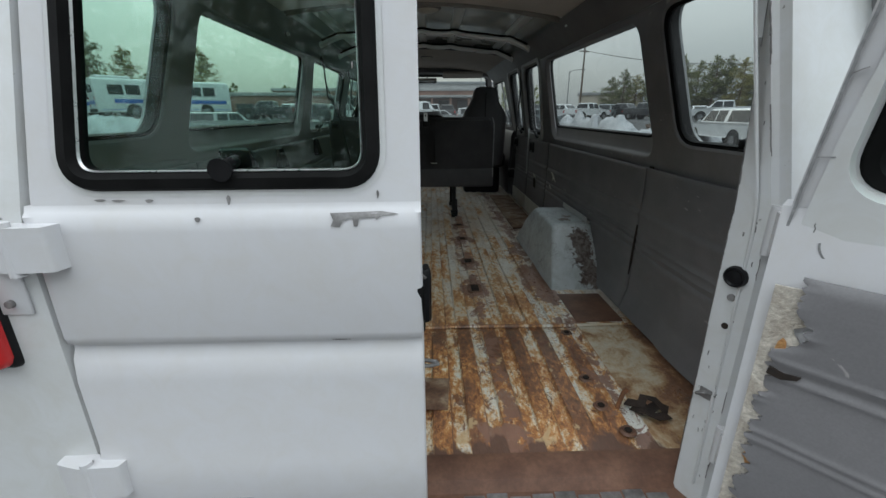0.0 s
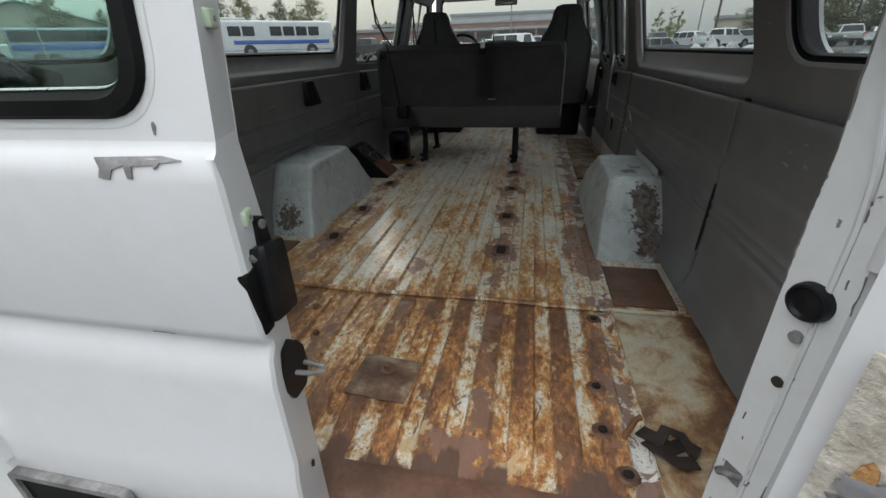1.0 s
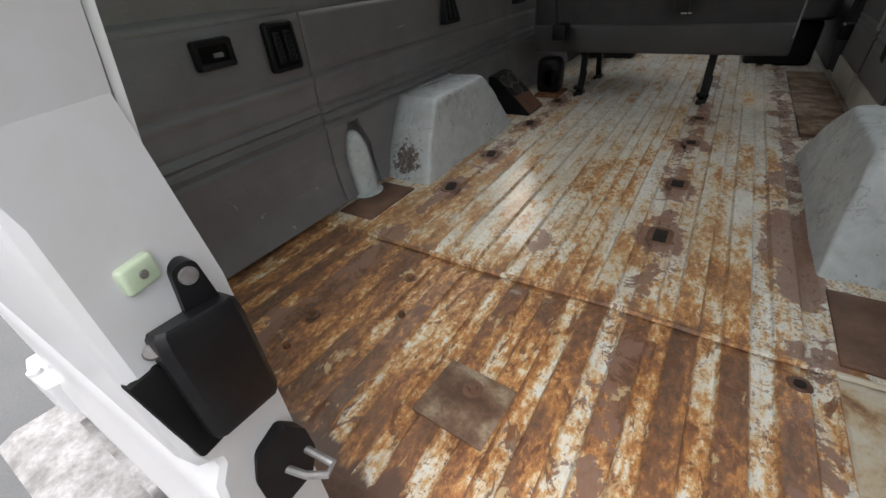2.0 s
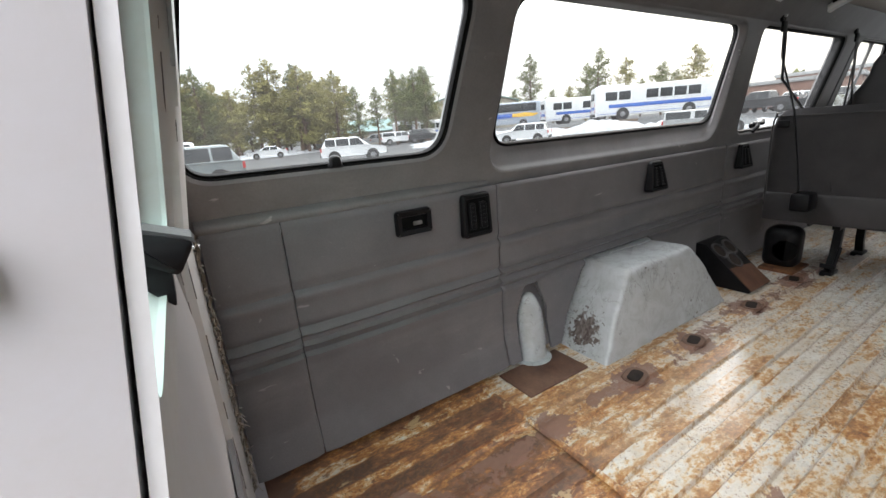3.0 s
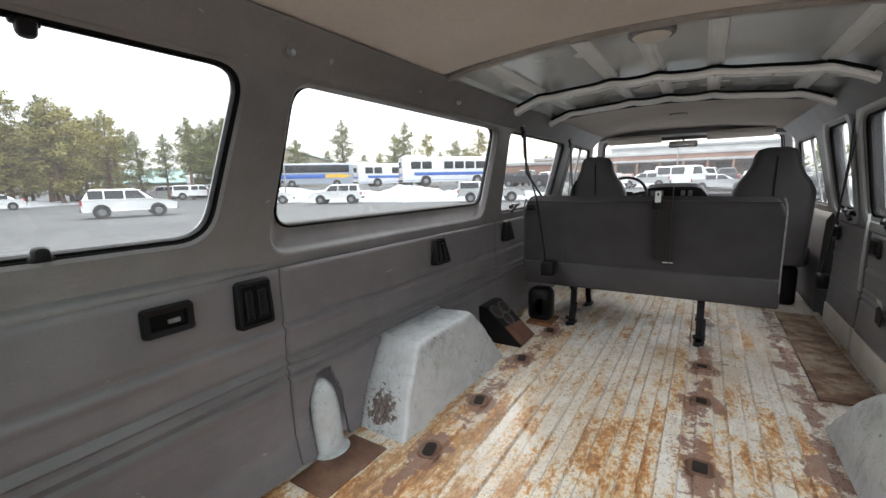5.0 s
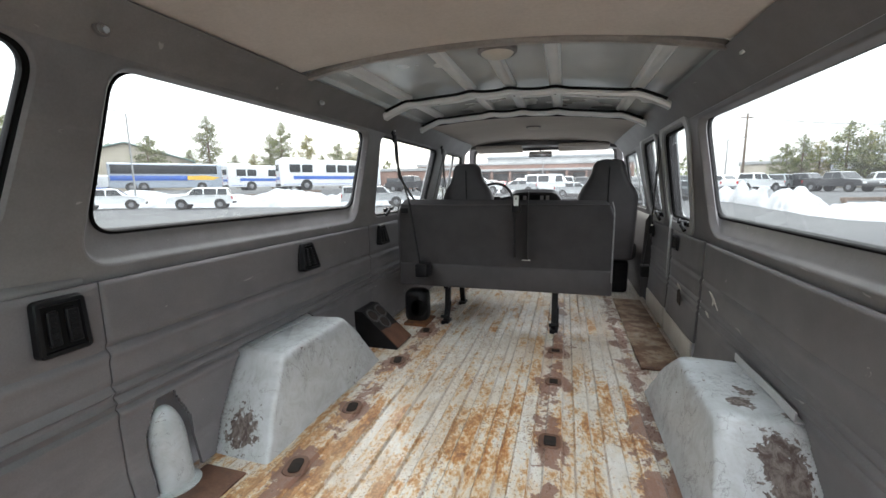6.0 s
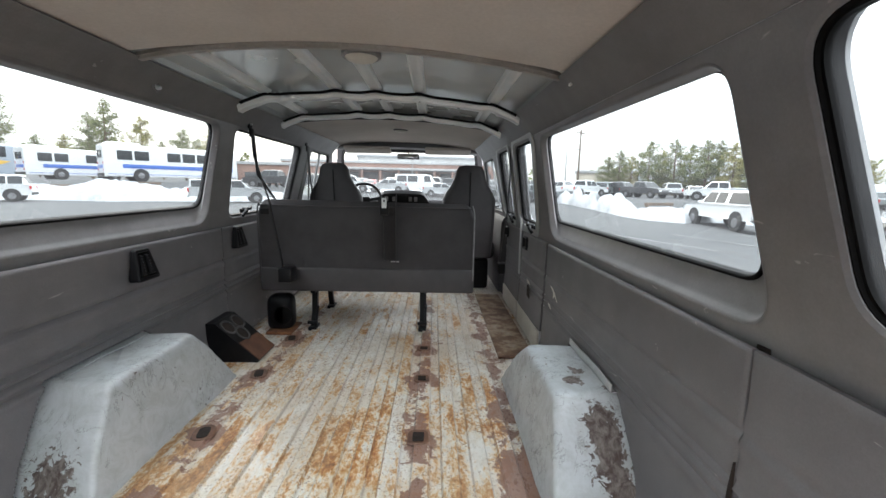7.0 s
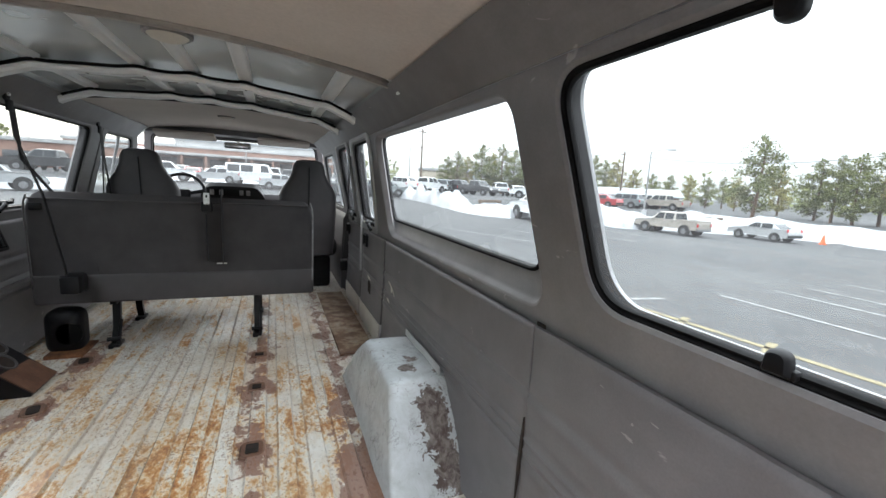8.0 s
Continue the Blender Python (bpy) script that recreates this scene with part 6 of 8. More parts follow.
        sweep(bm, [(W + 0.016, 0.050, 1.030), (W + 0.036, 0.056, 1.026), (W + 0.052, 0.068, 1.022), (W + 0.048, 0.080, 1.020), (W + 0.014, 0.074, 1.030)], circle(0.0042, 8))
        part("striker_loop", bm, BARE_METAL, st)
        for z in (1.290, 1.500):
            bm = bmesh.new()
            ub = LIP - SLANT * 0.030
            box(bm, (ub + 0.0005, face(z) + 0.030, z), (0.009, 0.024, 0.019), 0.003, 3, turn=(0, 0, 18))
            b = part("buffer", bm, GREEN_PAD, ob, "pale green plastic buffer")
            bm = bmesh.new()
            rod(bm, (ub + 0.003, face(z) + 0.031, z), (ub + 0.0058, face(z) + 0.032, z), 0.003, 0.003, 8)
            part("screw", bm, BARE_METAL, b)
        bm = bmesh.new()
        rod(bm, (LIP - SLANT * 0.045 - 0.002, 0.045, 0.83), (LIP - SLANT * 0.045 + 0.002, 0.047, 0.83), 0.006, 0.006, 10)
        part("drain_hole", bm, HOLE_SHADE, ob)
        # window catch: a slanting black case with a grey top, a lever below it, and a knob through the glass
        cu, cv, cz = 0.335, 0.048, 1.470
        case = rounded([(0.0, 0.0), (0.062, -0.022), (0.044, -0.052), (0.010, -0.030)], [0.006, 0.008, 0.006, 0.004], 3)
        bm = bmesh.new()
        loft(bm, [[(cu + q, cv + a, cz + b) for a, b in inset(case, k)] for q, k in ((-0.028, 0.004), (-0.025, 0.0), (0.025, 0.0), (0.028, 0.004))])
        wc_ = part("window_catch", bm, BLACK, ob, "black window catch")
        bm = bmesh.new()
        cap = [(0.004, 0.0025), (0.060, -0.0185), (0.062, -0.024), (0.004, -0.003)]
        loft(bm, [[(cu + q, cv + a, cz + b) for a, b in cap] for q in (-0.022, 0.022)])
        part("top_plate", bm, SEAT_VINYL, wc_, "worn grey top of the catch")
        bm = bmesh.new()
        tongue = rounded([(0.020, -0.034), (0.038, -0.048), (0.035, -0.084), (0.013, -0.060)], 0.005, 3)
        loft(bm, [[(cu + q, cv + a, cz + b) for a, b in tongue] for q in (-0.012, 0.014)])
        part("lever", bm, BLACK, wc_)
        bm = bmesh.new()
        rod(bm, (cu, -0.006, cz - 0.028), (cu, 0.050, cz - 0.020), 0.012, 0.010, 16)
        rod(bm, (cu, -0.010, cz - 0.028), (cu, 0.002, cz - 0.027), 0.019, 0.017, 20)
        part("knob", bm, BLACK, wc_)
        # dark frame of the plate recess low on the door
        bm = bmesh.new()
        lo = rounded([(0.03, 0.665), (0.30, 0.665), (0.30, 0.765), (0.03, 0.765)], 0.015, 4)
        sheet(bm, lo, [inset(lo, 0.014)], lambda u, z, d: (u, -0.034 + d, z), 0.016)
        ph = part("plate_holder", bm, BARE_METAL, ob, "dark plate holder")
        bm = bmesh.new()
        flat_fill(bm, inset(lo, 0.012), lambda u, z, d: (u, -0.028 + d, z), 0.008)
        part("backing", bm, RUBBER, ph)
        # dark chips below the window
        bm = bmesh.new()
        chip = [(0.503, 1.369), (0.508, 1.357), (0.503, 1.347), (0.518, 1.345), (0.524, 1.356), (0.540, 1.361), (0.542, 1.346), (0.548, 1.346), (0.551, 1.360), (0.578, 1.362), (0.580, 1.357), (0.588, 1.364), (0.616, 1.367), (0.59, 1.371)]
        flat_fill(bm, chip, lambda u, z, d: (u, float(np.interp(z, [1.34, 1.368, 1.374], [-0.0105, -0.0085, -0.0035])) + face(z) + d, z), 0.004)
        part("paint_chip", bm, BARE_METAL, ob, "dark patch where the paint flaked off")
        for u, z, a, b in ((0.502, 1.1285, 0.016, 0.0024), (0.284, 1.361, 0.004, 0.004), (0.155, 1.392, 0.010, 0.002), (0.205, 1.391, 0.006, 0.003), (0.335, 1.391, 0.003, 0.008), (0.583, 1.398, 0.002, 0.007), (0.125, 1.393, 0.008, 0.002), (0.55, 1.60, 0.001, 0.006)):
            bm = bmesh.new()
            lo = [(u + a * math.cos(t) * (1 + 0.25 * math.sin(3 * t + u)), z + b * math.sin(t)) for t in np.linspace(0, 2 * math.pi, 14, endpoint=False)]
            flat_fill(bm, lo, lambda q, w, d: (q, (float(np.interp(w, [1.122, 1.130, 1.145, 1.34, 1.368, 1.374, 1.385], [0.004, -0.006, -0.010, -0.009, -0.007, -0.002, 0.0])) if w < 1.385 else 0.0) + face(w) - 0.0015 + d, w), 0.004)
            part("paint_chip", bm, BARE_METAL, ob)
    return ob


# one door closed, the other swung open
rear_door(1, "closed white rear van door with tinted window", pose(-0.645, -0.030, 0, 0, 0, 0), False)
OPEN = 134.0
rear_door(2, "open white rear van door with torn grey trim", pose(0.632, -0.042, 0, 0, 0, OPEN) @ Matrix.Diagonal((-1, 1, 1, 1)), True)


# ---- outside: the ground ----
def polar(az, d, z=None):
    """A place at that bearing (degrees, clockwise from ahead) and distance from the van's tail."""
    x, y = 0.25 + d * math.sin(radians(az)), 0.2 + d * math.cos(radians(az))
    return (x, y, ground_z(x, y) if z is None else z)


def smooth(a, b, v):
    t = max(0.0, min(1.0, (v - a) / (b - a)))
    return t * t * (3 - 2 * t)


def ground_z(x, y):
    """The lot is level; beyond it a bank rises to the upper lots."""
    d, az = math.hypot(x - 0.25, y - 0.2), math.degrees(math.atan2(x - 0.25, y - 0.2))
    start = float(np.interp(az, [-75, -58, -45, -30, -10, 10, 18, 22, 27, 35, 43, 50, 75], [50, 49, 43, 38.5, 40, 44, 46, 38, 31, 29, 37, 44, 44]))
    high = float(np.interp(az, [-78, -58, -52, -30, -15, 12, 22, 36, 47, 60, 75, 90], [0.1, 0.5, 1.4, 1.4, 0.75, 0.75, 0.7, 0.7, 1.5, 1.3, 1.0, 0.0]))
    fall = -1.3 * smooth(34, 47, az) * (1 - smooth(75, 100, az)) * smooth(14, 36, d)
    return high * smooth(start, start + 6, d) + fall + 0.006 * max(0.0, d - 60)


bm = bmesh.new()
radii = [0.0, 3, 6, 10, 14, 18, 22, 25, 28, 30, 32, 34, 36, 38, 40, 42, 44, 46, 48, 50, 52, 55, 60, 70, 85, 110, 160, 300, 800, 2500]
centre = bm.verts.new((0.25, 0.2, 0))
last = None
for r in radii[1:]:
    ring = []
    for k in range(120):
        a = 2 * math.pi * k / 120
        x, y = 0.25 + r * math.sin(a), 0.2 + r * math.cos(a)
        ring.append(bm.verts.new((x, y, ground_z(x, y) if r < 320 else 1.5)))
    for k in range(120):
        if last is None:
            bm.faces.new((centre, ring[k - 1], ring[k]))
        else:
            bm.faces.new((last[k - 1], ring[k - 1], ring[k], last[k]))
    last = ring
tagged(link_mesh("ground", bm, ASPHALT, True), "grey worn asphalt car park rising to upper lots", "ground", kind="structure")


def paint_line(a, b, w, mat, label):
    a, b = Vector((*a, 0)), Vector((*b, 0))
    bm = bmesh.new()
    n = max(2, int((b - a).length / 1.0))
    sweep(bm, [(*(a + (b - a) * (i / n)).to_2d(), 0.006) for i in range(n + 1)], rect(w, 0.004))
    tagged(link_mesh("parking_line", bm, mat), label, "road marking", "painted parking lines", kind="structure")


for x in (7.5, 9.05, 10.1, 11.6):
    paint_line((x, 4.7), (x, -0.6), 0.09, LINE_WHITE, "worn white parking line on asphalt")
paint_line((5.3, 4.6), (5.7, 1.0), 0.10, LINE_YELLOW, "faded yellow line on asphalt")
paint_line((5.0, 2.6), (5.75, 2.9), 0.10, LINE_YELLOW, "short faded yellow cross line on asphalt")
paint_line((5.0, 3.6), (5.6, 3.9), 0.10, LINE_YELLOW, "short faded yellow cross line on asphalt")
paint_line((5.3, 4.9), (6.2, 4.75), 0.10, LINE_WHITE, "short worn white line on asphalt")
for k in range(5):
    paint_line((-13.5 - 2.0 * k, 3.8), (-13.5 - 2.0 * k, -2.0), 0.09, LINE_WHITE, "worn white parking line on asphalt")
for k in range(4):
    paint_line((8.0 + 2.2 * k, 11.0), (6.5 + 2.6 * k, 15.0), 0.08, LINE_WHITE, "worn white parking line on asphalt")


# ---- snow ----
def snow_bank(points, seed, label):
    """A ploughed heap along a line: (bearing, distance, half width, height)."""
    bm = bmesh.new()
    pts = []
    for (a0, d0, w0, h0), (a1, d1, w1, h1) in zip(points, points[1:]):
        for k in range(14):
            t = k / 14
            pts.append((a0 + (a1 - a0) * t, d0 + (d1 - d0) * t, w0 + (w1 - w0) * t, h0 + (h1 - h0) * t))
    pts.append(points[-1])
    rows = []
    n = len(pts)
    for i, (az, d, w, h) in enumerate(pts):
        end = min(1.0, min(i, n - 1 - i) / 5.0)
        row = []
        for j in range(17):
            s = j / 16 * 2 - 1
            x, y, z = polar(az, d + s * w)
            bell = (1 - s * s) ** 0.8
            lump = 0.62 + 0.55 * noise.noise(Vector((x * 0.45, y * 0.45, seed))) + 0.18 * noise.noise(Vector((x * 1.3, y * 1.3, seed + 5)))
            q = h * bell * max(0.12, lump) * end + 0.10 * noise.noise(Vector((x * 3, y * 3, seed))) * bell
            row.append(bm.verts.new((x, y, z + max(-0.05, q) - 0.04)))
        rows.append(row)
    for a, b in zip(rows, rows[1:]):
        for j in range(16):
            bm.faces.new((a[j], a[j + 1], b[j + 1], b[j]))
    tagged(link_mesh("snow_bank", bm, SNOW, True), label, "snow", "snow banks", kind="stuff")


snow_bank([(-62, 52, 2.5, 0.7), (-55, 50, 3, 1.0), (-48, 45.5, 3, 1.3), (-43, 43, 2.5, 1.0), (-38, 40.5, 3, 2.6), (-34, 40, 2.5, 1.6), (-27, 38.5, 2.2, 1.2), (-16, 41, 2, 0.8)], 1.0, "dirty ploughed snow bank before the bus lot")
snow_bank([(16, 49.5, 2.0, 0.9), (19, 42.5, 2.8, 1.9), (22, 34.5, 2.8, 2.0), (25, 29, 2.6, 1.6), (28, 26.4, 2.4, 1.2), (32, 25.6, 2.2, 0.9), (38, 31, 2.8, 1.0), (44, 41, 3.2, 1.4), (53, 45.5, 2.8, 1.5), (60, 47, 2.4, 1.2), (68, 46, 2, 0.6)], 9.0, "melting ploughed snow bank at the lot's edge")
snow_bank([(-86, 62, 3, 0.6), (-80, 64, 3, 0.8), (-74, 66, 3, 0.5), (-66, 66, 3, 0.4)], 17.0, "thin snow strip before the pines")
snow_bank([(-16, 52, 2, 0.7), (-8, 50, 2, 0.5), (0, 50, 2, 0.4), (8, 50, 2, 0.5)], 21.0, "low snow strip beside parked cars")
snow_bank([(62, 48, 2, 0.5), (68, 47, 3, 0.6), (78, 46, 3, 0.5)], 23.0, "snow patch under the trees")


# ---- vehicles ----
CAR_GLASS = surface("dark_car_glass", two((0.014, 0.018, 0.02), (0.026, 0.03, 0.034)), 1.0, 0.14, 30.0, 0.1, bump=0.0, local=True, spec=0.22)
TYRE = surface("tyre", two((0.014, 0.014, 0.014), (0.03, 0.03, 0.03)), 20.0, 0.85, 90.0, 0.3, local=True)
RIM = surface("alloy_rim", two((0.16, 0.16, 0.17), (0.26, 0.26, 0.27)), 10.0, 0.4, 50.0, 0.2, metal=0.6, bump=0.0, local=True)
HEADLAMP = surface("headlamp", two((0.6, 0.6, 0.6), (0.75, 0.75, 0.74)), 9.0, 0.15, 50.0, 0.1, bump=0.0, local=True)


def car_paint(name, c):
    return surface(name, two(tuple(v * 0.9 for v in c), c), 0.9, 0.3, 25.0, 0.10, bump=0.0, local=True, coat=0.5)


PAINTS = {"white": car_paint("white_car_paint", (0.64, 0.65, 0.66)), "silver": car_paint("silver_car_paint", (0.36, 0.37, 0.38)), "grey": car_paint("grey_car_paint", (0.16, 0.185, 0.19)),
          "black": car_paint("black_car_paint", (0.025, 0.026, 0.03)), "red": car_paint("red_car_paint", (0.38, 0.03, 0.035)), "tan": car_paint("tan_car_paint", (0.32, 0.29, 0.255)),
          "blue": car_paint("blue_car_paint", (0.03, 0.28, 0.50))}

# body side outlines (y, z) and cabins: belt z, roof z, lower and upper y of rear and front glass
KINDS = {
    "suv": dict(length=4.75, width=1.88, wheel=0.37, base=2.78, body=[(-2.36, 0.42), (-2.38, 0.75), (-2.34, 1.10), (0.95, 1.12), (1.35, 1.08), (2.15, 0.98), (2.34, 0.80), (2.38, 0.45)],
                cabin=(1.08, 1.73, -2.32, -1.90, 0.36, 1.20), panes=[(-2.0, -1.30), (-1.22, -0.32), (-0.24, 0.80)]),
    "pickup": dict(length=5.6, width=1.92, wheel=0.39, base=3.45, body=[(-2.80, 0.52), (-2.82, 0.80), (-2.80, 1.16), (0.90, 1.16), (1.55, 1.12), (2.55, 1.04), (2.76, 0.85), (2.80, 0.52)],
                   cabin=(1.14, 1.80, -0.95, -0.80, 0.55, 1.25), panes=[(-0.78, -0.02), (0.06, 0.95)]),
    "capped": dict(length=5.5, width=1.88, wheel=0.37, base=3.35, body=[(-2.75, 0.48), (-2.77, 0.78), (-2.75, 1.10), (0.95, 1.10), (1.6, 1.06), (2.50, 0.98), (2.70, 0.80), (2.74, 0.48)],
                   cabin=(1.08, 1.70, -2.72, -2.62, 0.60, 1.28), panes=[(-2.55, -1.05), (-0.80, -0.10), (-0.02, 0.95)]),
    "sedan": dict(length=4.65, width=1.80, wheel=0.32, base=2.72, body=[(-2.30, 0.36), (-2.34, 0.66), (-2.24, 0.98), (-1.45, 1.02), (0.85, 0.98), (1.90, 0.84), (2.26, 0.66), (2.32, 0.38)],
                  cabin=(0.96, 1.44, -1.75, -0.95, 0.15, 1.05), panes=[(-1.15, -0.35), (-0.27, 0.65)]),
    "boxvan": dict(length=5.6, width=2.0, wheel=0.36, base=3.4, body=[(-2.75, 0.48), (-2.78, 0.9), (-2.76, 1.22), (1.5, 1.22), (1.9, 1.15), (2.55, 1.0), (2.72, 0.8), (2.75, 0.48)],
                   cabin=(1.20, 2.08, -2.74, -2.70, 1.10, 1.75), panes=[(-2.5, -1.4), (-1.3, -0.2), (0.5, 1.3)]),
}


def build_car(kind_, colour, label, category):
    k = KINDS[kind_]
    paint = PAINTS[colour]
    hw, wr = k["width"] / 2, k["wheel"]
    ob = thing(category.replace(" ", "_"), label, category)
    bm = bmesh.new()
    prof = k["body"]
    curve = rounded(prof, 0.11, 3)
    cy, cz = sum(p[0] for p in prof) / len(prof), 0.8
    rings = []
    for x, s in ((-hw + 0.05, 0.93), (-hw + 0.01, 0.985), (-hw, 1.0)):
        rings.append([(x, cy + (y - cy) * (0.985 + 0.015 * s), cz + (z - cz) * s) for y, z in curve])
    loft(bm, rings + [[(-p[0], p[1], p[2]) for p in r] for r in rings[::-1]])
    body = part("body", bm, paint, ob)
    bz, rz, r0, r1, f1, f0 = k["cabin"]
    inn = 0.20 * (rz - bz) / 0.65
    bm = bmesh.new()
    def level(t):
        ya, yb = r0 + (r1 - r0) * t, f0 + (f1 - f0) * t
        w = hw - 0.04 - inn * t
        return rounded([(-w, ya), (w, ya), (w, yb), (-w, yb)], 0.10, 3)
    loft(bm, [[(x, y, bz + (rz - bz) * t - 0.02 * (t == 0)) for x, y in level(t)] for t in (0.0, 0.45, 0.88)] + [[(x * a, (r1 + f1) / 2 + (y - (r1 + f1) / 2) * b, bz + (rz - bz) * h) for x, y in level(t)] for t, h, a, b in ((0.95, 0.955, 0.985, 0.99), (1.0, 0.99, 0.93, 0.95), (1.0, 1.02, 0.72, 0.80))])
    part("cabin", bm, paint, ob)
    # panes stand 4 mm proud of the cabin
    def side_at(t):
        return hw - 0.04 - inn * t
    for y0, y1 in k["panes"]:
        for sd in (-1, 1):
            bm = bmesh.new()
            ta, tb = 0.10, 0.86
            ya = max(y0, r0 + (r1 - r0) * 0.5 + 0.12)
            front = min(y1, f0 + (f1 - f0) * ta - 0.10)
            front_t = min(y1, f0 + (f1 - f0) * tb - 0.06)
            lo = [(ya, ta), (front, ta), (max(front_t, ya + 0.1), tb), (ya, tb)]
            flat_fill(bm, lo, lambda u, t, d: (sd * (side_at(t) + 0.004 - d), u, bz + (rz - bz) * t), 0.012)
            part("side_window", bm, CAR_GLASS, ob)
    for ya, yb, nm, sg in ((r0, r1, "rear_window", -1), (f0, f1, "windscreen", 1)):
        bm = bmesh.new()
        lo = [(-1, 0.12), (1, 0.12), (1, 0.86), (-1, 0.86)]
        flat_fill(bm, lo, lambda u, t, d: (u * (side_at(t) - 0.12), ya + (yb - ya) * t + sg * (0.006 - d), bz + (rz - bz) * t), 0.012)
        part(nm, bm, CAR_GLASS, ob)
    if kind_ == "pickup":
        bm = bmesh.new()
        box(bm, (0, -1.88, 1.165), (2 * hw - 0.22, 1.66, 0.02), 0.005)
        part("bed", bm, TYRE, ob, "dark open load bed")
        bm = bmesh.new()
        for sd in (-1, 1):
            box(bm, (sd * (hw - 0.07), -1.88, 1.20), (0.08, 1.75, 0.10), 0.02)
        box(bm, (0, -2.76, 1.19), (2 * hw - 0.12, 0.07, 0.10), 0.02)
        part("bed_rail", bm, paint, ob)
    # wheels with dark arches
    for yy in (k["base"] / 2 * -1 - 0.05, k["base"] / 2 - 0.05):
        for sd in (-1, 1):
            bm = bmesh.new()
            rod(bm, (sd * (hw - 0.20), yy, wr + 0.04), (sd * (hw + 0.004), yy, wr + 0.04), wr * 1.17, wr * 1.17, 22)
            part("wheel_arch", bm, TYRE, body)
            bm = bmesh.new()
            rod(bm, (sd * (hw - 0.20), yy, wr), (sd * (hw + 0.012), yy, wr), wr, wr * 0.96, 22)
            wh = part("wheel", bm, TYRE, ob)
            bm = bmesh.new()
            rod(bm, (sd * (hw - 0.02), yy, wr), (sd * (hw + 0.020), yy, wr), wr * 0.62, wr * 0.54, 18)
            part("rim", bm, RIM, wh)
    yb, yf = prof[2][0], prof[-2][0]
    for sd in (-1, 1):
        bm = bmesh.new()
        box(bm, (sd * (hw - 0.10), yb + 0.0, 0.92), (0.16, 0.10, 0.26), 0.02)
        part("tail_light", bm, RED_LENS, ob)
        bm = bmesh.new()
        box(bm, (sd * (hw - 0.22), yf - 0.02, 0.78), (0.36, 0.12, 0.16), 0.03)
        part("headlight", bm, HEADLAMP, ob)
        bm = bmesh.new()
        box(bm, (sd * (hw + 0.06), f0 - 0.25, bz + 0.06), (0.14, 0.10, 0.12), 0.03)
        part("door_mirror", bm, paint, ob)
    bm = bmesh.new()
    box(bm, (0, yf + 0.02, 0.52), (2 * hw - 0.12, 0.14, 0.20), 0.04)
    part("front_bumper", bm, TYRE, ob)
    bm = bmesh.new()
    box(bm, (0, prof[0][0] - 0.01, 0.52), (2 * hw - 0.12, 0.14, 0.18), 0.04)
    part("rear_bumper", bm, RIM if kind_ in ("pickup", "capped") else TYRE, ob)
    return ob


def place(ob, az, d, heading, z=None):
    """heading: the bearing in which the front points."""
    x, y, g = polar(az, d, z)
    return pose(x, y, g, 0, 0, -heading)


cars = {}
CAR_LABELS = {("suv", "grey"): "grey boxy off-roader parked on asphalt", ("suv", "white"): "white sport utility car parked on asphalt", ("suv", "black"): "black sport utility car parked in a row",
              ("sedan", "white"): "white saloon car parked on asphalt", ("sedan", "red"): "red saloon car parked behind snow", ("sedan", "silver"): "silver saloon car parked in a row",
              ("pickup", "white"): "white pickup truck parked behind snow", ("pickup", "tan"): "tan pickup truck parked by the snow bank", ("pickup", "black"): "dark pickup truck parked behind snow",
              ("capped", "white"): "white pickup truck with a canopy over its bed", ("capped", "silver"): "silver pickup truck with a canopy over its bed", ("boxvan", "white"): "white passenger van parked on asphalt",
              ("sedan", "blue"): "bright blue low car behind the snow", ("suv", "silver"): "silver sport utility car parked in a row"}


def car(kind_, colour, az, d, heading, group=""):
    key = (kind_, colour)
    category = {"suv": "car", "sedan": "car", "pickup": "pickup truck", "capped": "pickup truck", "boxvan": "van"}[kind_]
    if key not in cars:
        ob = build_car(kind_, colour, CAR_LABELS[key], category)
        cars[key] = ob
        ob.matrix_basis = place(ob, az, d, heading)
    else:
        ob = copy_thing(cars[key], place(None, az, d, heading))
    if group:
        ob["group"] = group
    return ob


car("suv", "grey", -90.6, 19.0, 178)
car("boxvan", "white", -93.5, 28.0, 180)
car("sedan", "white", -80.0, 56.0, 190)
car("suv", "white", -69.5, 32.5, 18)
car("capped", "white", -62.8, 58.0, 25)
car("suv", "black", -59.4, 56.0, 60)
car("suv", "white", -46.7, 39.5, 236)
car("suv", "white", -55.2, 44.5, 42)
car("capped", "silver", -25.8, 35.0, 60)
for az, d, kk, cc in ((-69.0, 66, "sedan", "silver"), (-66.5, 67, "suv", "silver"), (-64.5, 68, "sedan", "white"), (-61.5, 66, "suv", "white"), (-72.0, 68, "suv", "grey")):
    car(kk, cc, az, d, 200, "cars parked before the pines")
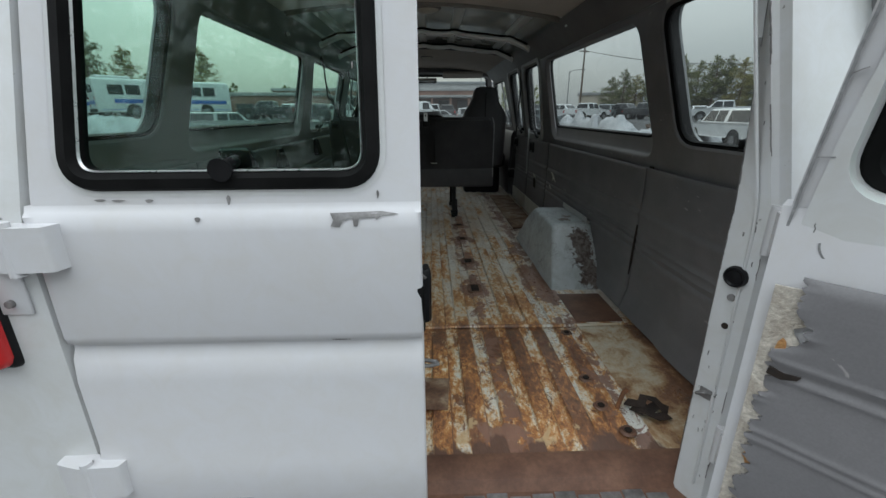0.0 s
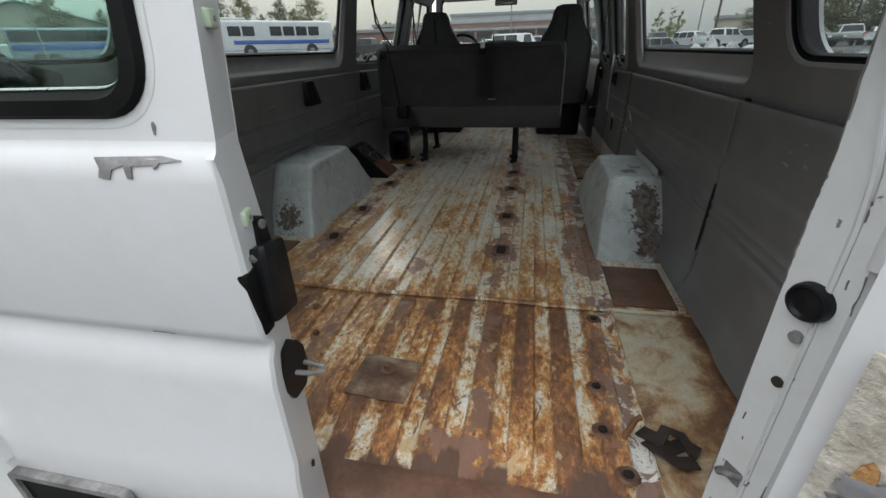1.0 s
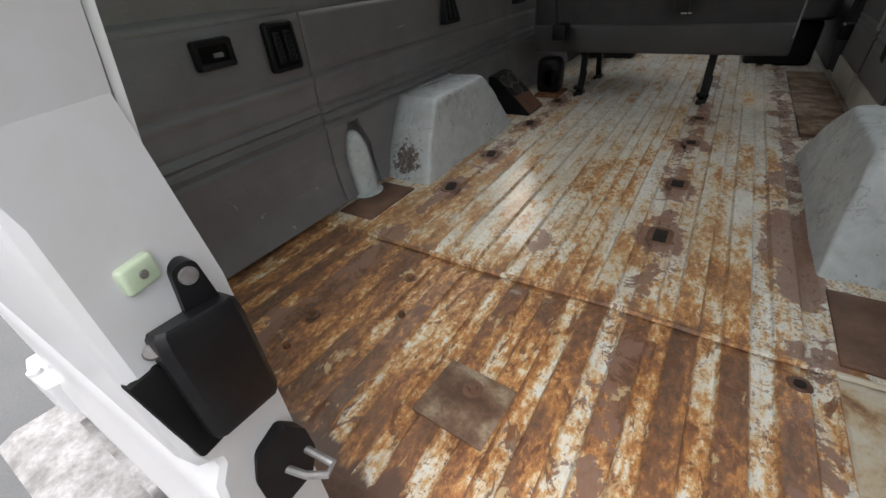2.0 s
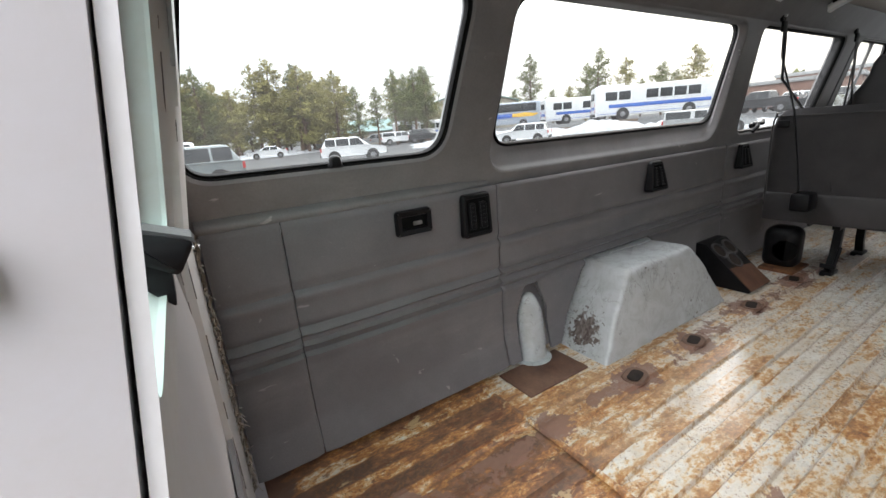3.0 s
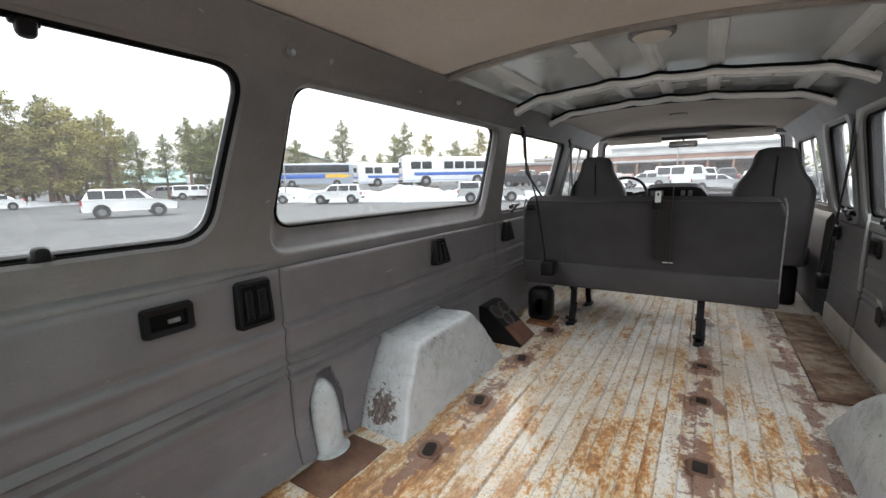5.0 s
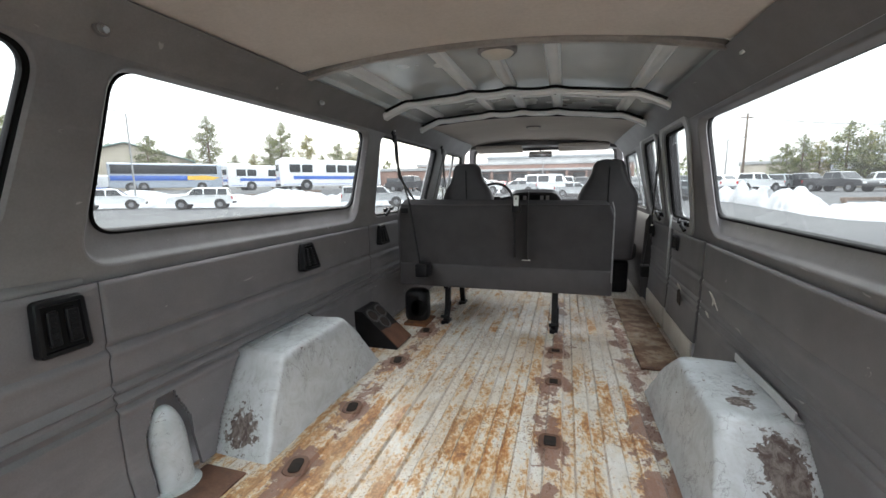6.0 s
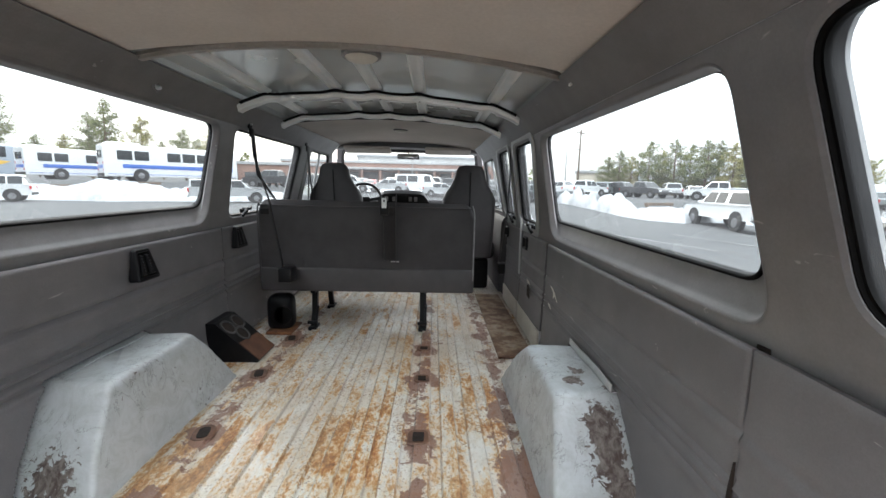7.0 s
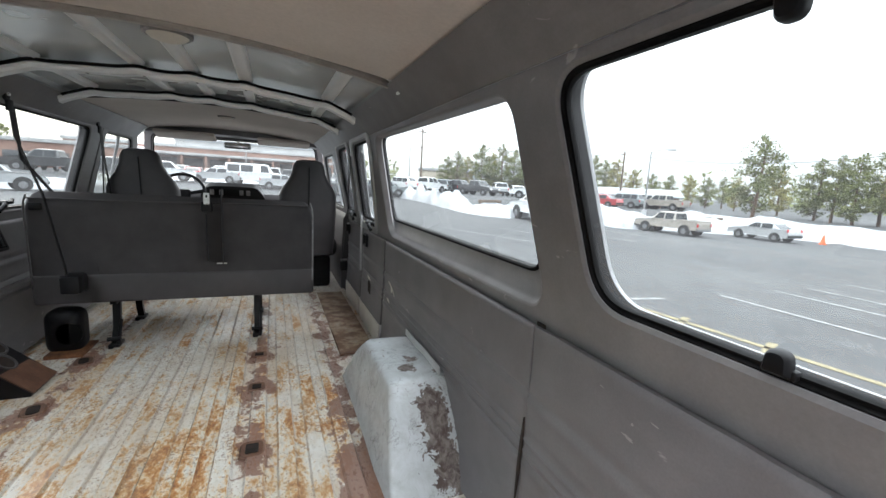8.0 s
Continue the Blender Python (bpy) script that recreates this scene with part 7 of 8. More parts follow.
# to the right
car("capped", "white", 36.6, 23.0, 6)
car("pickup", "tan", 51.6, 39.5, -5)
car("sedan", "silver", 60.6, 42.0, 2)
for az, d, kk, cc, hd in ((17.5, 54, "suv", "white", 150), (20.2, 50, "pickup", "white", 60), (22.8, 56, "suv", "grey", 40), (24.6, 56, "pickup", "black", 150), (27.2, 52, "pickup", "black", 160), (30.0, 56, "suv", "silver", 20),
                          (32.4, 56, "sedan", "white", 20), (34.8, 47, "pickup", "white", -60), (38.6, 42, "sedan", "blue", -60), (43.2, 50, "sedan", "red", -20), (45.9, 54, "suv", "grey", -20), (48.2, 58, "suv", "silver", 0), (50.4, 56, "pickup", "tan", -10)):
    car(kk, cc, az, d, hd, "cars parked behind the snow")
# ahead
rr = random.Random(11)
kinds_ahead = [("sedan", "silver"), ("suv", "white"), ("sedan", "white"), ("suv", "black"), ("pickup", "white"), ("suv", "silver"), ("sedan", "red"), ("pickup", "black"), ("suv", "grey"), ("boxvan", "white")]
for row, (d, step) in enumerate(((46, 3.5), (56, 2.9), (68, 2.5))):
    az = -21.0
    while az < 14.5:
        kk, cc = kinds_ahead[rr.randrange(len(kinds_ahead))]
        car(kk, cc, az, d + rr.uniform(-1, 1), (90 if row == 0 else 0) + rr.choice((0, 180)) + rr.uniform(-6, 6), "cars parked ahead")
        az += step * rr.uniform(0.9, 1.5)


# ---- buses ----
BUS_WHITE = PAINTS["white"]
BUS_BLUE = car_paint("bus_blue", (0.02, 0.10, 0.42))
BUS_YELLOW = car_paint("bus_yellow", (0.72, 0.42, 0.03))
BUS_GREY = car_paint("bus_grey", (0.30, 0.34, 0.40))


def bus(az, d, heading, length, height, label, coach):
    ob = thing("bus", label, "bus", "parked buses")
    ob.matrix_basis = place(None, az, d, heading)
    hw = 1.27
    bm = bmesh.new()
    sec = rounded([(-hw, 0.42), (hw, 0.42), (hw - (0.03 if coach else 0.06), height), (-hw + (0.03 if coach else 0.06), height)], [0.06, 0.06, 0.28, 0.28], 5)
    h = length / 2
    loft(bm, [[(x * k, y, 0.42 + (z - 0.42) * k2) for x, z in sec] for y, k, k2 in ((-h, 0.95, 0.97), (-h + 0.08, 1, 1), (h - 0.5, 1, 1), (h - 0.12, 0.98, 0.99), (h, 0.92, 0.95))])
    part("body", bm, BUS_GREY if coach else BUS_WHITE, ob)
    top = height - 0.42
    for sd in (-1, 1):
        if coach:
            bm = bmesh.new()
            box(bm, (sd * (hw - 0.004), -0.2, height - 0.80), (0.04, length - 1.0, 1.10), 0.01)
            part("window_band", bm, CAR_GLASS, ob, "dark window band")
            bm = bmesh.new()
            box(bm, (sd * (hw + 0.002), -1.6, 1.66), (0.02, length - 3.6, 0.62), 0.004)
            part("stripe", bm, BUS_BLUE, ob, "blue side stripe")
            bm = bmesh.new()
            lo = [(h - 4.2, 1.42), (h - 1.2, 1.42), (h - 0.4, 1.75), (h - 2.0, 2.0), (h - 4.2, 1.95)]
            flat_fill(bm, lo, lambda u, v, dd: (sd * (hw + 0.016 - dd), u, v), 0.03)
            part("stripe", bm, BUS_YELLOW, ob, "yellow front stripe")
        else:
            n = int((length - 1.6) / 1.25)
            for i in range(n):
                if i == 2 and sd > 0:
                    continue
                bm = bmesh.new()
                box(bm, (sd * (hw - 0.028), -h + 1.5 + i * 1.25, height - 0.92), (0.04, 1.08, 0.80), 0.02)
                part("side_window", bm, CAR_GLASS, ob)
            bm = bmesh.new()
            box(bm, (sd * (hw - 0.004), 0.4, 1.30), (0.02, length - 1.8, 0.34), 0.004)
            part("stripe", bm, BUS_BLUE, ob, "blue side stripe")
            bm = bmesh.new()
            box(bm, (sd * (hw - 0.006), 0, 0.62), (0.02, length - 0.5, 0.05), 0.004)
            part("stripe", bm, BUS_BLUE, ob)
        for yy in ((-h + 2.2, -h + 3.5, h - 2.6) if coach else (-h + 2.6, h - 2.4)):
            bm = bmesh.new()
            rod(bm, (sd * (hw - 0.28), yy, 0.52), (sd * (hw + 0.006), yy, 0.52), 0.60, 0.60, 24)
            part("wheel_arch", bm, TYRE, ob)
            bm = bmesh.new()
            rod(bm, (sd * (hw - 0.25), yy, 0.5), (sd * (hw + 0.012), yy, 0.5), 0.49, 0.48, 24)
            wh = part("wheel", bm, TYRE, ob)
            bm = bmesh.new()
            rod(bm, (sd * (hw - 0.02), yy, 0.5), (sd * (hw + 0.02), yy, 0.5), 0.30, 0.24, 18)
            part("rim", bm, RIM, wh)
        for z in (0.95, 1.55):
            bm = bmesh.new()
            box(bm, (sd * (hw - 0.25), -h - 0.005, z), (0.16, 0.04, 0.22), 0.02)
            part("tail_light", bm, RED_LENS, ob)
    bm = bmesh.new()
    box(bm, (0, -h - 0.002, height - 0.85), (1.5, 0.04, 0.65), 0.06)
    part("rear_window", bm, CAR_GLASS, ob)
    bm = bmesh.new()
    box(bm, (0, h - 0.02, height - 1.15), (2.1, 0.08, 1.35), 0.05)
    part("windscreen", bm, CAR_GLASS, ob)
    bm = bmesh.new()
    box(bm, (0, -h - 0.02, 0.55), (2.4, 0.14, 0.26), 0.04)
    part("rear_bumper", bm, TYRE, ob)
    if not coach:
        bm = bmesh.new()
        box(bm, (0, -h + 1.6, height + 0.08), (1.9, 2.4, 0.26), 0.10, 3)
        part("roof_unit", bm, BUS_WHITE, ob, "white roof air unit")
        bm = bmesh.new()
        box(bm, (0, -h - 0.004, 1.22), (1.9, 0.03, 0.30), 0.01)
        part("stripe", bm, BUS_BLUE, ob)
    return ob


bus(-49.8, 66, 42, 12.5, 3.55, "long white coach with blue and yellow stripes", True)
bus(-39.6, 58, 30, 9.5, 3.05, "white city bus with a blue stripe", False)
bus(-31.6, 48, 42, 11.0, 3.15, "white city bus with blue stripe and roof unit", False)
bus(-59.5, 72, 30, 11.0, 3.1, "white city bus with a blue stripe", False)


# ---- trees ----
BARK = surface("pine_bark", two((0.10, 0.06, 0.04), (0.20, 0.125, 0.085)), 6.0, 0.9, 30.0, 0.4, bump=0.6, depth=0.02, local=True)
NEEDLES = surface("pine_needles", [(0.3, (0.105, 0.125, 0.040)), (0.55, (0.165, 0.178, 0.058)), (0.75, (0.23, 0.225, 0.076))], 0.7, 0.75, 9.0, 0.35, bump=0.0, local=True)
DRY_NEEDLES = surface("ochre_pine_needles", [(0.3, (0.19, 0.18, 0.050)), (0.55, (0.28, 0.25, 0.075)), (0.75, (0.36, 0.30, 0.10))], 0.7, 0.75, 9.0, 0.35, bump=0.0, local=True)


def build_pine(height, spread, bare, seed, needles, label):
    """A ponderosa pine: tapered trunk, limbs, and a ragged crown of needle clumps."""
    r = random.Random(seed)
    ob = thing("pine_tree", label, "tree", "pines")
    bm = bmesh.new()
    bend = (r.uniform(-0.3, 0.3), r.uniform(-0.3, 0.3))
    spine = lambda t: Vector((bend[0] * math.sin(t * 2.2), bend[1] * math.sin(t * 1.8), height * t))
    rad = lambda t: 0.020 * height * (1 - t) ** 0.8 + 0.02
    loft(bm, [[tuple(spine(t) + Vector((rad(t) * math.cos(a), rad(t) * math.sin(a), 0))) for a in np.linspace(0, 2 * math.pi, 9, endpoint=False)] for t in np.linspace(-0.01, 0.99, 10)])
    clumps = []
    n = int(30 + height * 2.6)
    for i in range(n):
        t = bare + (1 - bare) * (i + r.random()) / n
        full = math.sin(math.pi * min(1.0, ((t - bare) / (1 - bare)) * 0.80 + 0.20)) ** 0.75
        ln = spread * full * r.uniform(0.55, 1.15)
        a = r.uniform(0, 2 * math.pi)
        p0 = spine(t)
        tip = p0 + Vector((math.cos(a) * ln, math.sin(a) * ln, ln * r.uniform(-0.10, 0.40)))
        rod(bm, p0, tip, rad(t) * 0.30 + 0.012, 0.01, 5)
        m = max(4, int(ln * 7.5))
        for k in range(m):
            f = 0.30 + 0.75 * (k + r.random()) / m
            c = p0.lerp(tip, f) + Vector((r.gauss(0, 0.16), r.gauss(0, 0.16), r.gauss(0.05, 0.12))) * (0.7 + 0.5 * ln)
            clumps.append((c, r.uniform(0.20, 0.38) * (0.7 + 0.2 * spread)))
    part("trunk", bm, BARK, ob)
    verts, faces = [], []
    for c, s in clumps:
        for _ in range(6):
            ax = Vector((r.gauss(0, 1), r.gauss(0, 1), r.gauss(0.25, 0.8))).normalized()
            bx = ax.orthogonal().normalized()
            bx.rotate(Matrix.Rotation(r.uniform(0, 6.28), 3, ax))
            o = c + Vector((r.gauss(0, 0.35), r.gauss(0, 0.35), r.gauss(0, 0.3))) * s
            w = s * r.uniform(0.10, 0.22)
            k = len(verts)
            verts += [o - bx * w * 0.5, o + ax * s * 0.5 - bx * w, o + ax * s, o + ax * s * 0.45 + bx * w]
            faces.append((k, k + 1, k + 2, k + 3))
    me = bpy.data.meshes.new("crown")
    me.from_pydata([tuple(v) for v in verts], [], faces)
    me.materials.append(needles)
    crown = new("crown", me)
    crown.parent = ob
    return ob


pines = [build_pine(13.0, 2.9, 0.18, 1, NEEDLES, "tall dark green ponderosa pine"), build_pine(12.0, 3.2, 0.10, 2, DRY_NEEDLES, "full ochre green ponderosa pine"),
         build_pine(14.0, 2.6, 0.33, 3, NEEDLES, "slim tall pine with a bare lower trunk"), build_pine(9.0, 3.1, 0.08, 4, NEEDLES, "broad low dark green pine"), build_pine(12.5, 2.8, 0.22, 5, DRY_NEEDLES, "ragged ochre green pine with thin crown")]
used = set()


def pine(k, az, d, h, turn=None):
    base = (13.0, 12.0, 14.0, 9.0, 12.5)[k]
    s = h / base
    x, y, z = polar(az, d)
    m = pose(x, y, z - 0.1, 0, 0, rr.uniform(0, 360) if turn is None else turn)
    if k in used:
        ob = copy_thing(pines[k], m)
        ob.matrix_basis = m @ Matrix.Diagonal((s, s, s, 1))
    else:
        used.add(k)
        pines[k].matrix_basis = m @ Matrix.Diagonal((s, s, s, 1))


# the wood on the left
az = -135.0
while az < -57.0:
    tall = 11.6 if az < -70 else 10.2
    for layer in range(3):
        if -70.5 < az < -63.5 and rr.random() < 0.8 or az > -64.5 and layer < 2 and rr.random() < 0.5:
            continue
        pine(rr.choice((0, 1, 1, 2, 4, 4)), az + rr.uniform(-1.2, 1.2), 66 + 7 * layer + rr.uniform(-2, 2), tall * rr.uniform(0.72, 1.12))
    az += rr.uniform(1.4, 2.1)
for az, d, h in ((-93.5, 45, 16.5), (-97.5, 43, 14.5), (-101.5, 47, 15.0), (-107, 44, 13), (-65.8, 62, 8.0), (-63.4, 60, 9.8), (-60.8, 61, 9.8), (-59.2, 63, 10.2), (-68.2, 64, 8.5)):
    pine(rr.choice((0, 2, 4)), az, d, h)
# single pines behind the buses
for az, d, h, k in ((-45.5, 82, 12.2, 2), (-51.5, 84, 8.5, 3), (-37.6, 80, 11.6, 0), (-38.8, 84, 10.0, 0), (-34.4, 80, 9.5, 4), (-30.4, 86, 8.4, 3), (-29.0, 88, 7.2, 3), (-27.4, 84, 10.6, 4), (-47.5, 92, 7.2, 3), (-42.8, 92, 6.4, 3), (-40.8, 90, 6.8, 1), (-55.0, 90, 8.0, 3), (-32.6, 90, 6.5, 3), (-36, 92, 6.6, 1)):
    pine(k, az, d, h)
# right side
for az, d, h, k in ((22.8, 80, 6.2, 3), (24.2, 78, 7.4, 0), (25.6, 80, 6.6, 1), (27.6, 76, 8.2, 3), (29.0, 78, 7.2, 1), (30.3, 74, 8.6, 0), (32.0, 78, 7.8, 3), (33.4, 74, 8.0, 3), (34.6, 76, 8.4, 0), (36.0, 72, 7.6, 1), (37.5, 74, 7.2, 3),
                    (40.0, 76, 7.4, 3), (42.0, 74, 7.6, 0), (43.4, 78, 7.0, 3), (45.0, 74, 7.2, 4), (46.8, 82, 6.0, 1), (59.4, 55, 8.3, 3), (61.5, 70, 6.1, 1), (64.5, 63, 6.7, 3), (65.8, 61, 7.2, 0), (67.4, 59, 6.9, 3),
                    (69.2, 62, 8.0, 0), (71.0, 59, 8.3, 1), (73.5, 62, 8.7, 3), (76, 61, 8.0, 0), (80, 65, 9.4, 4), (51.0, 84, 5.2, 3), (53.0, 84, 5.4, 1), (54.8, 82, 5.0, 3), (56.4, 84, 5.4, 0), (57.6, 76, 5.0, 1), (49.0, 88, 5.5, 3)):
    pine(k, az, d, h)

# pines behind the van, mirrored in its rear window
for az, d, h, k in ((174, 14.0, 12.5, 2), (189, 16.0, 13.5, 0), (158, 17.0, 12.0, 4), (206, 15.0, 12.5, 2), (222, 19.0, 12.0, 4)):
    pine(k, az, d, h)

# distant woods, too many to count
verts, faces = [], []
for i in range(420):
    a = rr.uniform(-180, 180)
    d = rr.uniform(120, 175)
    x, y, z = polar(a, d)
    h, w = rr.uniform(4.0, 8.0), rr.uniform(1.5, 3.0)
    for j in range(26):
        t = rr.random() ** 0.8
        c = Vector((x + rr.gauss(0, w * (1.05 - t) * 0.5), y + rr.gauss(0, w * (1.05 - t) * 0.5), z + h * t))
        s = rr.uniform(0.5, 1.1)
        ax = Vector((rr.gauss(0, 1), rr.gauss(0, 1), rr.gauss(0.5, 0.8))).normalized()
        bx = ax.orthogonal().normalized()
        k = len(verts)
        verts += [c - bx * s * 0.6, c + ax * s - bx * s * 0.4, c + ax * s * 1.6, c + ax * s * 0.8 + bx * s * 0.7]
        faces.append((k, k + 1, k + 2, k + 3))
me = bpy.data.meshes.new("far_woods")
me.from_pydata([tuple(v) for v in verts], [], faces)
me.materials.append(NEEDLES)
tagged(new("far_woods", me), "hazy belt of distant dark pine woods", "woods", kind="stuff")


# ---- buildings, poles and wires ----
BRICK = surface("brown_brick", two((0.20, 0.11, 0.085), (0.29, 0.17, 0.13)), 0.6, 0.85, 12.0, 0.3, bump=0.4, depth=0.02)
STUCCO = surface("beige_stucco", two((0.42, 0.37, 0.30), (0.52, 0.47, 0.39)), 0.5, 0.85, 14.0, 0.2, bump=0.3, depth=0.02)
ROOF_PALE = surface("pale_roof_band", two((0.30, 0.30, 0.30), (0.40, 0.40, 0.40)), 0.4, 0.6, 8.0, 0.2, bump=0.2)
ROOF_GREEN = surface("green_metal_roof", two((0.14, 0.25, 0.24), (0.20, 0.32, 0.30)), 0.6, 0.5, 9.0, 0.2, bump=0.2)
ROOF_GREY = surface("grey_metal_roof", two((0.20, 0.215, 0.225), (0.28, 0.295, 0.31)), 0.6, 0.5, 9.0, 0.2, bump=0.2)
SHADE_GLASS = surface("dark_building_glass", two((0.03, 0.035, 0.04), (0.07, 0.075, 0.08)), 0.5, 0.25, 10.0, 0.2, bump=0.0)


def flat_building(name, label, az, d, turn, length, depth, height, wall_mat, band_mat, bays, canopy=0.0):
    x, y, z = polar(az, d)
    ob = thing(name, label, "building", at=(x, y, z - 0.3), turn=turn)
    bm = bmesh.new()
    box(bm, (0, depth / 2, height / 2), (length, depth, height), 0.03)
    part("wall", bm, wall_mat, ob)
    bm = bmesh.new()
    box(bm, (0, depth / 2, height + 0.1), (length + 0.5, depth + 0.5, 0.55), 0.04)
    part("roof", bm, band_mat, ob)
    for i in range(bays):
        u = -length / 2 + length * (i + 0.5) / bays
        bm = bmesh.new()
        box(bm, (u, -0.02, height * 0.42), (length / bays * 0.72, 0.10, height * 0.42), 0.02)
        w = part("window", bm, SHADE_GLASS, ob)
        bm = bmesh.new()
        box(bm, (u, -0.06, height * 0.19), (length / bays * 0.76, 0.16, 0.10), 0.02)
        part("sill", bm, band_mat, w)
    if canopy:
        bm = bmesh.new()
        box(bm, (0, -canopy / 2, height * 0.74), (length * 0.9, canopy, 0.45), 0.04)
        part("canopy", bm, band_mat, ob)
        for i in range(bays + 1):
            bm = bmesh.new()
            box(bm, (-length * 0.45 + length * 0.9 * i / bays, -canopy + 0.3, height * 0.36), (0.4, 0.4, height * 0.74), 0.03)
            part("column", bm, wall_mat, ob)
    return ob


def gable_building(name, label, az, d, turn, length, depth, wall_h, roof_h, wall_mat, roof_mat):
    x, y, z = polar(az, d)
    ob = thing(name, label, "building", at=(x, y, z - 0.3), turn=turn)
    bm = bmesh.new()
    hd = depth / 2
    loft(bm, [[(u, v, w) for v, w in ((-hd, 0), (hd, 0), (hd, wall_h), (0, wall_h + roof_h), (-hd, wall_h))] for u in (-length / 2, length / 2)])
    part("wall", bm, wall_mat, ob)
    for s in (-1, 1):
        bm = bmesh.new()
        loft(bm, [[(u, s * (hd + 0.4), wall_h - 0.4 * roof_h / hd + 0.06), (u, 0, wall_h + roof_h + 0.06), (u, 0, wall_h + roof_h + 0.22), (u, s * (hd + 0.4), wall_h - 0.4 * roof_h / hd + 0.22)] for u in (-length / 2 - 0.5, length / 2 + 0.5)])
        part("roof", bm, roof_mat, ob)
    for i in range(5):
        bm = bmesh.new()
        box(bm, (-length / 2 + length * (i + 0.5) / 5, -hd - 0.01, wall_h * 0.5), (1.6, 0.08, 1.2), 0.02)
        part("window", bm, SHADE_GLASS, ob)
    return ob


flat_building("school_building", "long brown brick building with pale roof band", -6, 92, 4, 46, 18, 5.6, BRICK, ROOF_PALE, 11, 5.0)
flat_building("school_wing", "low brown brick wing with pale parapet", -20.5, 82, 10, 20, 14, 4.0, BRICK, ROOF_PALE, 5)
flat_building("upper_storey", "pale upper storey above the brick building", -1, 104, 4, 34, 10, 7.6, ROOF_PALE, ROOF_GREY, 9)
flat_building("beige_building", "low beige flat-roofed building", 23.5, 88, -20, 14, 8, 4.2, STUCCO, ROOF_PALE, 4)
gable_building("metal_shed", "long shed with pale grey metal roof", 33.5, 84, -25, 20, 10, 2.6, 2.6, STUCCO, ROOF_GREY)
gable_building("beige_hall", "beige hall with green-edged metal roof", -53.5, 98, 143, 22, 19, 5.4, 2.8, STUCCO, ROOF_GREEN)
gable_building("green_roof_house", "low house with green metal roof among pines", -66.4, 86, 66, 14, 9, 2.6, 2.0, STUCCO, ROOF_GREEN)
gable_building("brick_house", "low brown house with grey roof", 46.5, 66, -45, 12, 8, 1.7, 0.9, BRICK, ROOF_GREY)

POLE_STEEL = surface("pole_steel", two((0.22, 0.22, 0.22), (0.32, 0.32, 0.32)), 2.0, 0.55, 20.0, 0.2, metal=0.4, bump=0.1)
POLE_WOOD = surface("pole_wood", two((0.10, 0.07, 0.05), (0.17, 0.12, 0.09)), 4.0, 0.9, 20.0, 0.3, bump=0.4)


def light_pole(az, d, h, arm_az):
    x, y, z = polar(az, d)
    ob = thing("street_lamp", "tall grey steel car park lamp with one arm", "street lamp", "car park lamps", at=(x, y, z), turn=-arm_az)
    bm = bmesh.new()
    rod(bm, (0, 0, 0), (0, 0, h), 0.09, 0.06, 10)
    part("pole", bm, POLE_STEEL, ob)
    bm = bmesh.new()
    rod(bm, (0, 0, 0), (0, 0, 0.7), 0.25, 0.22, 12)
    part("footing", bm, ROOF_PALE, ob)
    bm = bmesh.new()
    sweep(bm, [(0, 0, h - 0.1), (0, 0.6, h + 0.15), (0, 1.5, h + 0.22)], circle(0.04, 6), up=(1, 0, 0))
    part("arm", bm, POLE_STEEL, ob)
    bm = bmesh.new()
    box(bm, (0, 1.8, h + 0.20), (0.28, 0.75, 0.14), 0.05)
    part("lamp_head", bm, POLE_STEEL, ob)


light_pole(48.5, 46, 6.4, 130)
light_pole(-53.1, 47, 8.3, 200)
light_pole(17.6, 66, 6.4, 100)
light_pole(-3.0, 60, 7.5, 90)
light_pole(-57.5, 80, 9.0, 150)
light_pole(6.5, 74, 8.0, 270)


def utility_pole(az, d, h):
    x, y, z = polar(az, d)
    ob = thing("utility_pole", "weathered wooden utility pole with crossarm", "utility pole", "utility poles", at=(x, y, z), turn=30)
    bm = bmesh.new()
    rod(bm, (0, 0, 0), (0, 0, h), 0.15, 0.10, 10)
    part("pole", bm, POLE_WOOD, ob)
    bm = bmesh.new()
    box(bm, (0, 0.12, h - 0.5), (1.8, 0.10, 0.12), 0.02)
    part("crossarm", bm, POLE_WOOD, ob)
    return (x, y, z + h - 0.4)


tops = [utility_pole(19.2, 62, 9.0), utility_pole(45.5, 64, 7.6), utility_pole(72, 66, 8.6)]
for k, (a, b) in enumerate(zip(tops, tops[1:])):
    for off in (-0.7, 0.7):
        bm = bmesh.new()
        sweep(bm, [(a[0] + (b[0] - a[0]) * t + off * 0.6, a[1] + (b[1] - a[1]) * t + off * 0.6, a[2] + (b[2] - a[2]) * t - 1.4 * 4 * t * (1 - t)) for t in np.linspace(0, 1, 17)], circle(0.018, 4))
        tagged(link_mesh("overhead_wire", bm, TYRE), "thin dark overhead wire between poles", "wire", "overhead wires")
